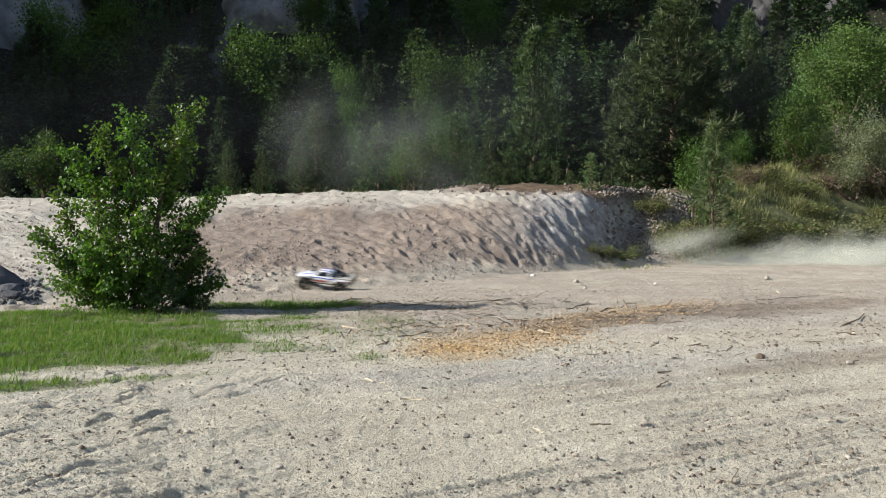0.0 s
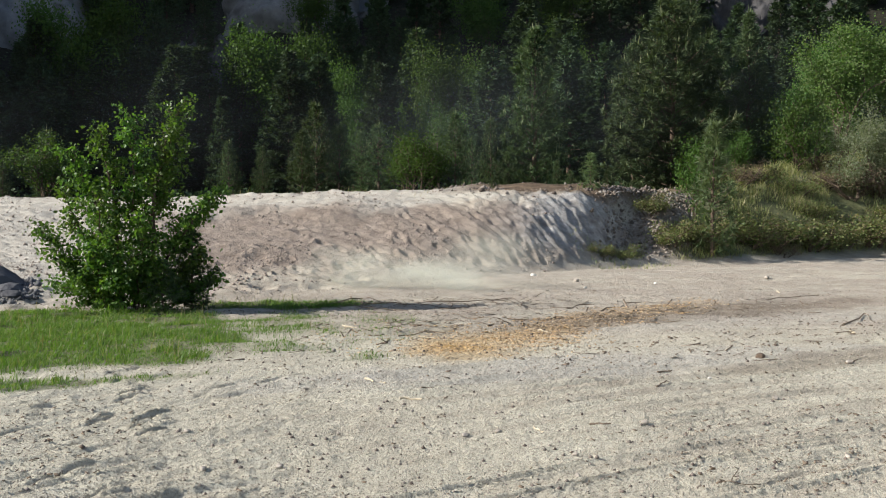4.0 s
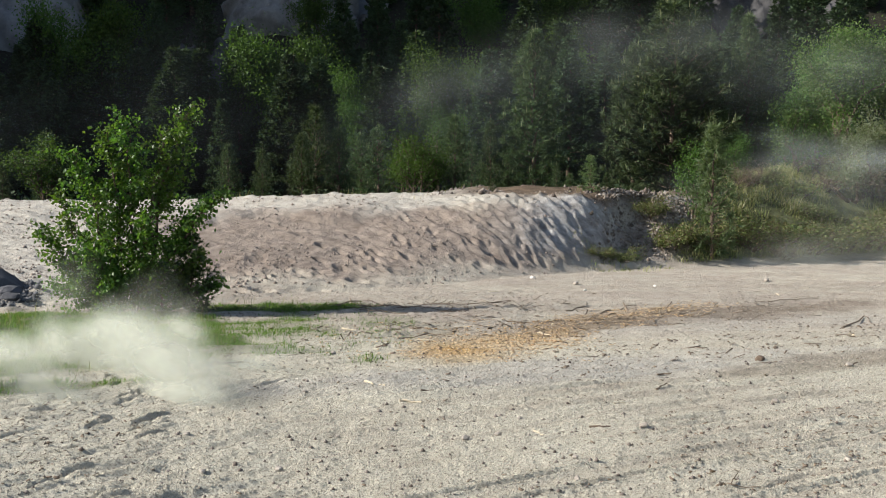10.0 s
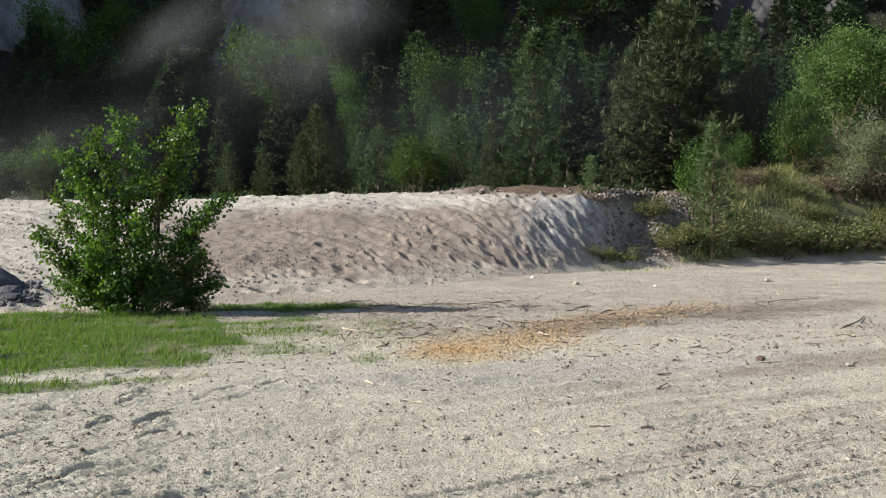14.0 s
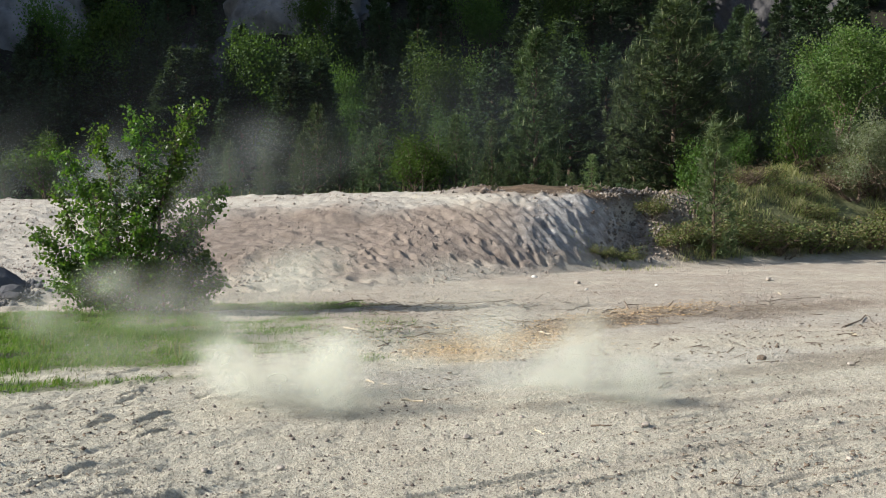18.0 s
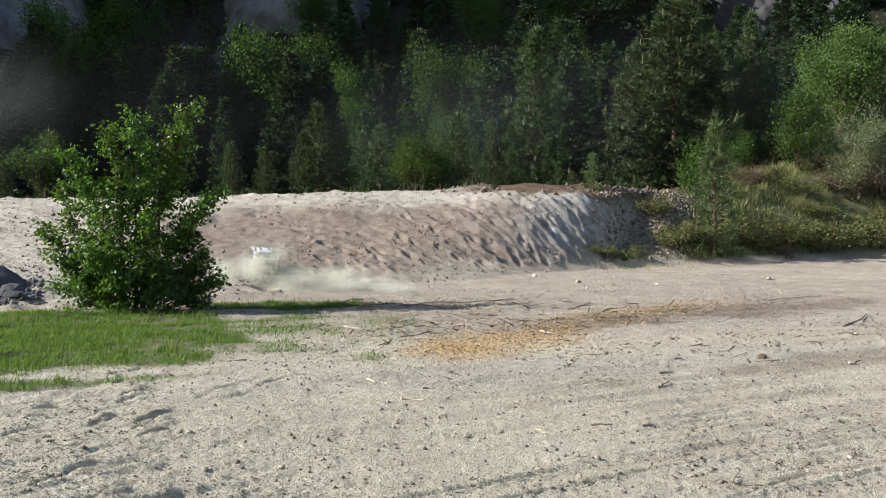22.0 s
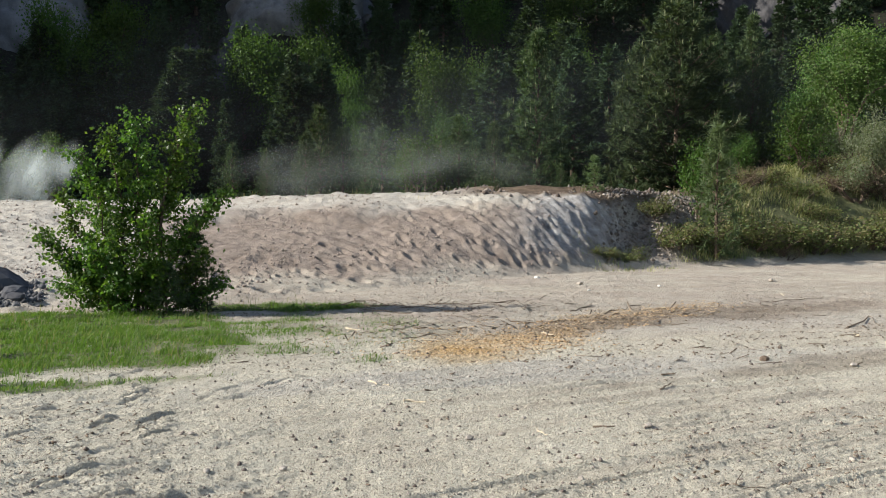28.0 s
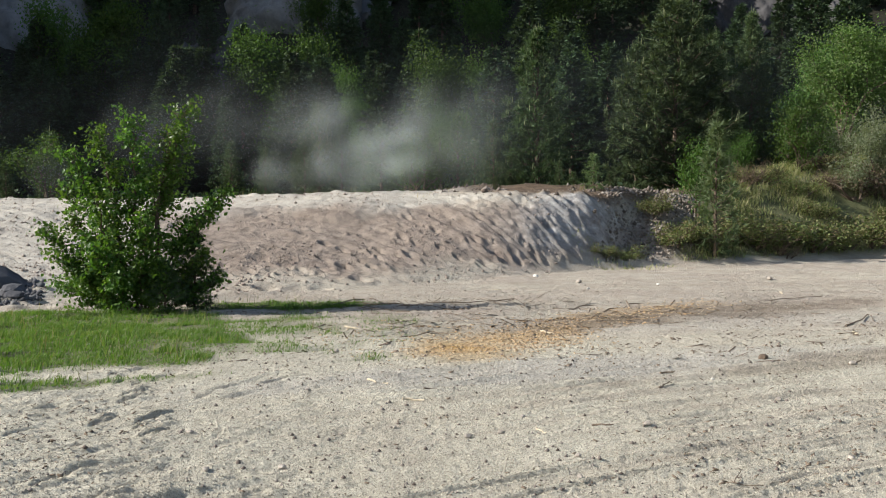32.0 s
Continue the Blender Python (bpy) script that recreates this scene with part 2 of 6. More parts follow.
RUTS = [(11.2, -12.3, r, d) for r, d in ((18.95, 0.012), (19.2, 0.010), (19.75, 0.014), (20.0, 0.014), (20.35, 0.010), (20.9, 0.012), (21.2, 0.012), (21.75, 0.009))] + [
    (3.0, -13.0, 22.3, 0.009), (-10.0, 19.0, 18.45, 0.009), (-10.0, 19.0, 18.65, 0.009)]

GOUGES = [(*(-2.17, 6.58), 0.14, 0.055), (*(-2.16, 6.74), 0.10, 0.050), (*(-2.38, 7.06), 0.12, 0.050), (*(-1.82, 5.82), 0.12, 0.050), (*(-1.77, 5.93), 0.12, 0.050), (*(-1.68, 5.45), 0.14, 0.050),
          (*(-2.09, 5.78), 0.10, 0.045), (*(-1.54, 4.31), 0.10, 0.040), (*(-2.49, 5.49), 0.12, 0.035), (*(-2.05, 5.14), 0.12, 0.030), (*(-1.59, 6.84), 0.14, 0.030), (*(-1.21, 7.22), 0.12, 0.030),
          (*(-2.14, 6.40), 0.10, 0.050), (*(-2.08, 6.43), 0.10, 0.050), (*(-2.26, 6.94), 0.08, 0.040), (*(-1.80, 5.66), 0.10, 0.050), (*(-1.69, 5.72), 0.10, 0.040), (*(-2.09, 5.68), 0.08, 0.040),
          (*(-2.10, 5.89), 0.08, 0.040), (*(-2.56, 7.37), 0.10, 0.040), (*(-2.46, 7.50), 0.10, 0.030), (*(-2.53, 5.83), 0.10, 0.030), (*(-3.01, 6.52), 0.10, 0.030), (*(-1.81, 4.68), 0.10, 0.030),
          (*(-1.90, 4.48), 0.10, 0.030), (*(-1.66, 6.54), 0.10, 0.025), (*(-1.29, 7.06), 0.12, 0.030), (*(-1.11, 7.32), 0.10, 0.025)]


def pits(u, v, seed, share=0.5, size=(0.22, 0.42), where=None):
    """Trodden hollows with a heaped lip, strewn at random: about one to a unit cell where share is 1."""
    u, v = np.asarray(u, float), np.asarray(v, float)
    if where is not None:
        full, use = np.zeros_like(u), where > 0.02
        if use.any():
            full[use] = pits(u[use], v[use], seed, share, size)
        return full
    ui, vi = np.floor(u), np.floor(v)
    out = np.zeros_like(u)

    def h(a, b, k):
        q = np.sin(a * 127.1 + b * 311.7 + (seed + k) * 74.7) * 43758.5453
        return q - np.floor(q)

    for a in (-1, 0, 1):
        for b in (-1, 0, 1):
            ci, cj = ui + a, vi + b
            r = size[0] + (size[1] - size[0]) * h(ci, cj, 3)
            du, dv = (u - ci - h(ci, cj, 1)) / r, (v - cj - h(ci, cj, 2)) / r
            d = np.hypot(du, dv)
            deep = (h(ci, cj, 4) < share) * (0.5 + 0.5 * h(ci, cj, 5))
            out = out + deep * (-np.exp(-(d * 1.25) ** 4) + 0.55 * np.exp(-((d - 1.25) / 0.38) ** 2) * np.clip(0.5 - dv * 0.5, 0, 1.2))
    return out


def height(x, y):
    """The land with ruts, dimples and lumps."""
    x, y = np.asarray(x, float), np.asarray(y, float)
    z = broad(x, y)
    t, rise, a = bank_share(x, y)
    near = np.clip((30 - np.hypot(x, y)) / 6, 0, 1)
    flat = np.clip(1 - t * 3, 0, 1) * near
    face = smooth(t * 5) * smooth((1.25 - t) * 3) * near
    z = z + flat * (0.030 * fbm(x * 1.1, y * 1.1, 4, 11) + 0.010 * fbm(x * 8, y * 7, 3, 12) + 0.014 * fbm(x * 26, y * 18, 2, 13))
    # the wide sweep of wheel marks across the plain, drawn out along the way the truck drives
    rr, tt = np.hypot(x - 11.2, y + 12.3), np.arctan2(y + 12.3, x - 11.2) * 20.0
    worn = smooth(fbm(x * 0.55, y * 0.55, 3, 24) * 3.2 + 0.62)
    z = z + flat * worn * (0.036 * fbm(rr * 6.0, tt * 0.45, 3, 22) + 0.062 * fbm(rr * 16.0, tt * 0.9, 2, 26))
    for cx, cy, r, deep in RUTS:
        d = np.hypot(x - cx, y - cy) - r + 0.10 * fbm(x * 0.6, y * 0.6, 2, 21)
        cut = smooth(vnoise(tt * 0.55 + r * 7, rr * 0.3, 27) * 2.6 - 0.75) * (0.7 + 0.6 * vnoise(tt * 9, rr * 3, 28))
        z = z - flat * cut * deep * 1.15 * (1.5 * np.exp(-(d / 0.016) ** 2) - 0.8 * np.exp(-((np.abs(d) - 0.038) / 0.02) ** 2))
    r2, t2 = np.hypot(x - 3.0, y + 13.0), np.arctan2(y + 13.0, x - 3.0)
    z = z + flat * smooth((y - 7.0) * 0.4) * (0.050 * fbm(r2 * 3.2, t2 * 14, 3, 23) + 0.055 * fbm(r2 * 7.0, t2 * 24, 2, 29))
    c3, s3 = x * 0.83 - y * 0.55, x * 0.55 + y * 0.83
    z = z + flat * smooth((0.2 - x) * 0.6) * smooth((9.0 - y) * 0.5) * (0.028 * fbm(c3 * 10, s3 * 1.3, 3, 25) + 0.022 * fbm(c3 * 22, s3 * 3, 2, 36))
    # gouges of spinning wheels, and soft prints beside the turf
    for gx, gy, gl, gd in GOUGES:
        u, v = (x - gx) * 0.62 + (y - gy) * 0.78, -(x - gx) * 0.78 + (y - gy) * 0.62
        e = np.exp(-(u / (0.8 * gl)) ** 4)
        z = z - 1.35 * gd * e * (np.exp(-(v / 0.017) ** 2) - 0.4 * np.exp(-((np.abs(v) - 0.045) / 0.022) ** 2))
    q = np.exp(-(((x + 2.45) / 0.9) ** 2 + ((y - 6.7) / 1.25) ** 2))
    z = z + q * flat * 0.022 * pits(c3 * 7.0, s3 * 2.2, 5, 0.5, where=q)
    # furrows that run slantwise down the bank
    s = 0.85 * (y + 0.5 * x + 0.05 * np.clip(x + 3, 0, 9) ** 2) + 0.5 * fbm(x * 0.5, y * 0.5, 2, 30)
    c = x * 0.90 - y * 0.40
    z = z + face * (0.10 * fbm(s * 0.9, c * 0.4, 3, 31) + 0.060 * fbm(s * 3.0, c * 0.30, 3, 33) + 0.065 * fbm(s * 8.0, c * 0.5, 2, 34) + 0.055 * fbm(x * 7, y * 5, 3, 35))
    # crumbled edge under the smooth upper slope, and the hollows trodden below it
    step = smooth((-0.06 - a) * 14 + 0.5) * near
    z = z + 0.13 * step * (smooth((t - 0.60 + 0.22 * fbm(x * 0.9, y * 0.5, 4, 38)) * 9) - 0.5) * smooth(t * 4) * smooth((1.2 - t) * 4)
    bare = smooth(t * 6 - 0.1) * smooth((0.78 - t) * 6) * near * smooth(fbm(x * 0.5, y * 0.5, 3, 43) * 4 + 0.62)
    z = z + bare * (0.10 * pits(s * 1.7, c * 1.3, 41, 0.34, (0.10, 0.34), bare) + 0.065 * pits(s * 4.0, c * 2.4, 44, 0.4, (0.15, 0.4), bare))
    rough = np.exp(-((a - 0.105) / 0.075) ** 2)
    z = z + face * rough * (0.09 * fbm(s * 1.6, c * 0.8, 3, 51) + 0.075 * fbm(s * 5.0, c * 2.4, 3, 52) + 0.10 * fbm(x * 9, y * 7, 3, 57) + 0.08 * pits(s * 2.4, c * 1.7, 58, 0.35, (0.12, 0.4), face * rough))
    # the gully at the end of the bank, its near side turned from the sun
    da = a - 0.193
    z = z - 0.48 * np.exp(-(da / np.where(da < 0, 0.022, 0.022)) ** 2) * smooth(t * 3.5 - 0.15) * smooth((1.12 - t) * 4) * (1 + 0.6 * fbm(x * 1.5, y * 1.5, 3, 59))
    z = z + 0.17 * np.exp(-(((x - 0.95) / 0.9) ** 2 + ((y - 24.0) / 0.7) ** 2)) + 0.22 * np.exp(-(((x - 3.6) / 1.1) ** 2 + ((y - 23.6) / 0.6) ** 2)) + 0.15 * np.exp(-(((x - 2.1) / 0.6) ** 2 + ((y - 23.4) / 0.5) ** 2))
    brink = np.exp(-((t - 1.12) / 0.16) ** 2) * near
    z = z + brink * (0.12 * fbm(x * 1.6, y * 0.8, 4, 55) + 0.12 * fbm(x * 5.5, y * 3.0, 3, 56))
    low = np.exp(-((t - 0.03) / 0.12) ** 2) * near * smooth((0.06 - a) * 10)
    z = z + low * (0.07 * fbm(x * 3.2, y * 3.2, 3, 53) + 0.09 * pits(x * 1.8, y * 1.5, 54, 0.5, where=low))
    return z


def ground_z(x, y):
    return float(height(np.array([x]), np.array([y]))[0])


def patch(x, y, cx, cy, rx, ry, edge=0.35, turn=0.0, seed=0, wob=0.5):
    """A ragged-edged mask around a spot."""
    c, s = math.cos(turn), math.sin(turn)
    u, v = ((x - cx) * c + (y - cy) * s) / rx, (-(x - cx) * s + (y - cy) * c) / ry
    d = np.hypot(u, v) + wob * fbm(x * 1.6, y * 1.6, 4, 60 + seed)
    return smooth((1 - d) / edge + 0.5)


def turf_mask(x, y):
    inside = np.minimum(np.minimum(y - 8.98 - 0.5 * x, -0.232 * y - x), 11.5 - y)
    m = smooth(inside / 0.5 + 0.45 + 1.6 * fbm(x * 1.8, y * 1.3, 4, 61))
    m = m + 0.8 * patch(x, y, -3.35, 6.72, 1.25, 0.17, 0.9, 0.36, 2, 0.7)
    m = m + 0.42 * patch(x, y, -1.8, 9.9, 1.2, 1.3, 1.2, 0.1, 3, 2.2)
    m = m + 1.0 * patch(x, y, -2.1, 12.35, 1.05, 0.42, 0.7, 0.02, 7, 0.6)
    return np.clip(m, 0, 1)


def scrub_mask(x, y):
    t, rise, a = bank_share(x, y)
    return smooth((a - 0.232 + 0.04 * fbm(x, y, 3, 71)) * 22) * smooth((t + 0.03) * 10)


def build_ground():
    fine = np.arange(-0.54, 0.5401, 0.0022)
    wide = np.concatenate([np.linspace(-math.pi, -0.56, 46)[:-1], fine, np.linspace(0.56, math.pi, 46)[1:]])
    r = np.concatenate([np.geomspace(0.25, 3.2, 14)[:-1], np.geomspace(3.2, 12, 290)[:-1], np.linspace(12, 24, 250)[:-1], np.geomspace(24, 31, 30)[:-1], np.geomspace(31, 150, 90)[:-1], np.geomspace(150, 900, 14)])
    th, rr = np.meshgrid(wide, r)
    x, y = np.sin(th) * rr, np.cos(th) * rr
    z = height(x, y)
    z = z * np.clip((900 - rr) / 500, 0, 1)
    nr, nt = x.shape
    verts = np.stack([x.ravel(), y.ravel(), z.ravel()], 1)
    i, j = np.meshgrid(np.arange(nr - 1), np.arange(nt - 1), indexing="ij")
    a = i * nt + j
    faces = np.stack([a, a + 1, a + nt + 1, a + nt], -1).reshape(-1, 4)[:, ::-1]
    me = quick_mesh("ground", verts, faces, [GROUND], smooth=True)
    X, Y = x.ravel(), y.ravel()
    t, rise, az = bank_share(X, Y)
    near = Y > 0
    rr, tt = np.hypot(X - 11.2, Y + 12.3), np.arctan2(Y + 12.3, X - 11.2) * 20.0
    masks = {
        "track": 0.5 * smooth(fbm(rr * 9.0, tt * 0.4, 3, 92) * 5 + 0.25) * smooth(fbm(X * 0.5, Y * 0.5, 3, 93) * 4 + 0.6) * smooth(X * 0.25 + 0.75) * near,
        "dull": smooth((Y - 8.6 + 2.5 * fbm(X * .5, Y * .7, 3, 87)) / 2.5) * (0.8 + 0.9 * fbm(X * .8, Y * 1.6, 3, 88)) * near,
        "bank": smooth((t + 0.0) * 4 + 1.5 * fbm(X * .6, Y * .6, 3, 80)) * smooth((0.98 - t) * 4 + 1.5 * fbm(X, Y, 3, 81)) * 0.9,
        "pale": np.clip(smooth((-0.267 - az) * 11) * smooth(t * 3 + 0.6) + 0.8 * smooth((t - 0.68) * 6 + 2 * fbm(X * .8, Y * .8, 3, 82)) * (t < 1.6)
                        + 0.9 * patch(X, Y, 1.15, 7.68, 2.6, 0.52, 0.9, 0.32, 5, 0.9) + 0.5 * patch(X, Y, 3.2, 10.65, 2.4, 0.62, 0.9, 0.25, 15, 0.9), 0, 0.9),
        "clay": 0.9 * np.exp(-((az - 0.135 + 0.06 * fbm(X * .7, Y * .7, 3, 86)) / 0.055) ** 2) * smooth((t - 0.12) * 4) * smooth((1.12 - t) * 6),
        "chips": np.clip(0.42 * patch(X, Y, 0.6, 9.2, 0.95, 0.6, 1.0, 0.8, 6, 1.1) + 0.30 * patch(X, Y, 1.95, 11.0, 2.2, 0.42, 0.9, 0.85, 9, 1.0)
                         + 0.4 * patch(X, Y, 0.1, 8.54, 0.5, 0.62, 0.8, 0.3, 10, 0.9), 0, 1),
        "soil": np.clip(smooth((t - 0.88) * 7 + 3 * fbm(X * .7, Y * .7, 4, 83)) * smooth((az + 0.016) * 15) * near
                        + 0.6 * patch(X, Y, 3.2, 11.51, 3.0, 0.56, 1.2, 0.5, 16, 1.0) + 0.5 * patch(X, Y, 4.4, 8.54, 2.6, 0.31, 1.0, 0.5, 17, 1.2), 0, 1),
        "turf": np.clip(0.8 * turf_mask(X, Y) + scrub_mask(X, Y) * 0.8, 0, 1) * near,
        "shaded_woods": smooth((Y - 26.6 - 5 * smooth((az - 0.2) * 10) + 2.5 * fbm(X * .4, Y * .4, 3, 84)) * 0.5),
    }
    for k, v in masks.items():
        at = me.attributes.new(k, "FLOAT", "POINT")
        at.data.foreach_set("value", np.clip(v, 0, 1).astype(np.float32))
    return tagged(part("ground", me, None), "pale sandy gravel ground of a quarry with tyre ruts and a banked slope", "ground", kind="structure")


ground = build_ground()


# ---------------------------------------------------------------- plants
def leaf_cloud(rng, pos, size, up=0.3, vary=0.35):
    """Folded leaves of four corners at the given places."""
    n = len(pos)
    d = rng.normal(size=(n, 3))
    d[:, 2] -= 0.25
    d /= np.linalg.norm(d, axis=1)[:, None]
    s = rng.normal(size=(n, 3))
    s[:, 2] += up
    s -= (s * d).sum(1)[:, None] * d
    s /= np.linalg.norm(s, axis=1)[:, None]
    w = np.cross(d, s)
    L = (size * (1 + vary * rng.uniform(-1, 1, n)))[:, None]
    v = np.stack([pos, pos + d * L * 0.5 + w * L * 0.36 + s * L * 0.10, pos + d * L, pos + d * L * 0.5 - w * L * 0.36 + s * L * 0.10], 1)
    a = np.arange(n)[:, None] * 4
    return v.reshape(-1, 3), np.concatenate([a + np.array([0, 1, 2]), a + np.array([0, 2, 3])])


def blades(rng, base, tip, width):
    """Slim pointed triangles from base to tip."""
    d = tip - base
    s = np.cross(d, rng.normal(size=d.shape))
    s /= np.linalg.norm(s, axis=1)[:, None] + 1e-9
    w = np.asarray(width).reshape(-1, 1)
    v = np.stack([base - s * w, base + s * w, tip], 1)
    return v.reshape(-1, 3), np.arange(len(base) * 3).reshape(-1, 3)


def conifer_meshes(seed, h, spread, needle, candles=0.6, droop=0.0, gap=0.38, tuft=7, bare=0.06, mat=None, bark=None, coarse=1.0):
    """Trunk with limbs, and a crown of needle tufts, as two meshes."""
    rng = np.random.default_rng(seed)
    bm = bmesh.new()
    sway = [Vector((0, 0, -0.25))] + [Vector((rng.normal() * 0.012 * h * k / 8, rng.normal() * 0.012 * h * k / 8, h * k / 8)) for k in range(9)]
    tube(bm, sway, [h * 0.017 + 0.012] + [max(0.008, (h * 0.015 + 0.01) * (1 - k / 8.3)) for k in range(9)], 7)
    pb, pt, pw, cb, ct = [], [], [], [], []
    z = h * bare
    while z < h * 0.985:
        f = z / h
        reach = spread * (1 - f) ** 0.75 * (0.55 + 0.45 * min(1, f / 0.15)) + 0.06
        n = int(rng.integers(4, 7))
        ph = rng.uniform(0, math.tau)
        for k in range(n):
            az = ph + k * math.tau / n + rng.normal() * 0.25
            L = reach * rng.uniform(0.62, 1.12)
            rise = (0.55 * f + 0.12 - droop) * L
            o = Vector((0, 0, z + rng.normal() * gap * 0.2))
            end = o + Vector((math.cos(az) * L, math.sin(az) * L, rise + (0.18 * L if droop <= 0 else 0.05 * L)))
            mid = o.lerp(end, 0.5) + Vector((0, 0, -0.07 * L - 0.10 * droop * L))
            if L > 0.25 * coarse ** 2:
                tube(bm, [o, mid, end], [0.006 + L * 0.010, 0.004 + L * 0.006, 0.003], 4 if coarse <= 1 else 3, False)
            m = max(2, int(L / (0.12 * coarse)))
            for q in range(m):
                u = (q + 0.6 + rng.uniform(-0.3, 0.3)) / m
                u = 0.18 + 0.82 * u
                p = np.array(o.lerp(mid, u * 2) if u < 0.5 else mid.lerp(end, u * 2 - 1))
                side = 1 if rng.random() < 0.5 else -1
                off = rng.uniform(0, 0.42) * L * (1.1 - u * 0.75) * side
                p = p + np.array([-math.sin(az) * off, math.cos(az) * off, rng.normal() * 0.03])
                fwd = np.array([math.cos(az + side * 0.5), math.sin(az + side * 0.5), 0.35 - droop])
                dirs = rng.normal(size=(tuft, 3)) * 0.75 + fwd
                dirs /= np.linalg.norm(dirs, axis=1)[:, None]
                ln = needle * rng.uniform(0.7, 1.2, tuft)
                pb.append(np.repeat(p[None], tuft, 0))
                pt.append(p + dirs * ln[:, None])
                pw.append(np.full(tuft, needle * (0.08 if coarse <= 1 else 0.17 * coarse)))
                if q >= m - 2 and rng.random() < candles:
                    cb.append(p)
                    ct.append(p + np.array([rng.normal() * 0.03, rng.normal() * 0.03, needle * rng.uniform(0.8, 1.5)]))
        z += gap * rng.uniform(0.75, 1.25) * (1.1 - 0.5 * f)
    cb.append(np.array(sway[-1]) - (0, 0, 0.05))
    ct.append(np.array(sway[-1]) + (0, 0, needle * (2.2 if candles else 0.4)))
    v1, f1 = blades(rng, np.concatenate(pb), np.concatenate(pt), np.concatenate(pw))
    v2, f2 = blades(rng, np.array(cb), np.array(ct), np.full(len(cb), needle * 0.085))
    trunk = bpy.data.meshes.new("trunk")
    bm.to_mesh(trunk)
    bm.free()
    trunk.materials.append(bark or BARK)
    crown = quick_mesh("crown", np.concatenate([v1, v2]), np.concatenate([f1, f2 + len(v1)]), [mat or NEEDLE, CANDLE], [0] * len(f1) + [1] * len(f2))
    return trunk, crown


def broadleaf_meshes(seed, h, spread, leaf, count, mat, bark, stems=1, low=0.12, lean=0.0, puff=0.17, up=1.0, shear=0.0):
    """Stems with forking limbs, and a crown of single leaves, as two meshes."""
    rng = np.random.default_rng(seed)
    bm = bmesh.new()
    tips = []

    def limb(p, d, L, r, depth):
        pts, rad = [p], [r]
        for k in range(3):
            d = (d + Vector(rng.normal(size=3)) * 0.16 + Vector((lean * 0.12, 0, 0.06 * up))).normalized()
            p = p + d * L / 3
            pts.append(p)
            rad.append(r * (1 - 0.22 * (k + 1)))
            if depth < 3:
                tips.append((p, L * 0.45))
        tube(bm, pts, rad, 6 if depth < 2 else 4, False)
        if depth < 3:
            for _ in range(int(rng.integers(2, 5))):
                q = pts[int(rng.integers(1, 4))]
                side = Vector(rng.normal(size=3))
                side.z = abs(side.z) * 0.5
                nd = (d * 0.75 + side.normalized() * 0.85).normalized()
                limb(q, nd, L * rng.uniform(0.55, 0.8), r * 0.5, depth + 1)
        tips.append((p, L * 0.5))

    if stems > 1:
        tube(bm, [(0, 0, -0.2), (0, 0, 0.06 * h)], [(0.010 * stems + 0.010) * h, 0.006 * stems * h], 8)
    for s in range(stems):
        az = s * math.tau / stems + rng.uniform(-0.4, 0.4)
        out = spread / h * (0.55 if stems > 1 else 0.1)
        limb(Vector((math.cos(az) * 0.007 * stems * h, math.sin(az) * 0.007 * stems * h, -0.15)), Vector((math.cos(az) * out + lean * 0.5, math.sin(az) * out, 1)).normalized(),
             h * rng.uniform(0.42, 0.52), h * 0.014 + 0.012, 0)
    P = np.array([np.array(p) for p, _ in tips])
    keep = P[:, 2] > h * low
    P = P[keep]
    # keep the crown within its measure
    top = P[:, 2].max()
    rad = np.percentile(np.abs(P[:, :2] - P[:, :2].mean(0)), 97)
    k = np.array([spread / rad, spread / rad, (h * 0.95) / top])
    P = P * k
    P[:, :2] -= np.median(P[:, :2], 0) * np.clip(P[:, 2:] / h, 0, 1) * (1.0 if shear else 0.0)
    P[:, 0] += shear * P[:, 2]
    for v in bm.verts:
        far = math.hypot(v.co.x * k[0], v.co.y * k[1]) / (1.1 * spread)
        if far > 1:
            v.co.x, v.co.y = v.co.x / far, v.co.y / far
        v.co = Vector((v.co.x * k[0] + shear * v.co.z * k[2], v.co.y * k[1], v.co.z * k[2]))
    pick = rng.integers(0, len(P), count)
    pos = P[pick] + rng.normal(size=(count, 3)) * puff * h * np.array([0.36, 0.36, 0.30])
    pos = pos[pos[:, 2] > 0.05]
    v, f = leaf_cloud(rng, pos, np.full(len(pos), leaf))
    trunk = bpy.data.meshes.new("trunk")
    bm.to_mesh(trunk)
    bm.free()
    trunk.materials.append(bark)
    return trunk, quick_mesh("crown", v, f, [mat])


def tree(name, label, category, meshes, x, y, size=1.0, turn=0.0, group="", wide=1.0, lean=0.0):
    """A tree of its trunk and crown on the land."""
    e = thing(name, label, category, Matrix.Translation((x, y, ground_z(x, y) - 0.03)) @ pose(0, 0, 0, 0, lean, turn) @ Matrix.Diagonal((size * wide, size * wide, size, 1)), group)
    part("trunk", meshes[0], None, e)
    part("crown", meshes[1], None, e)
    return e


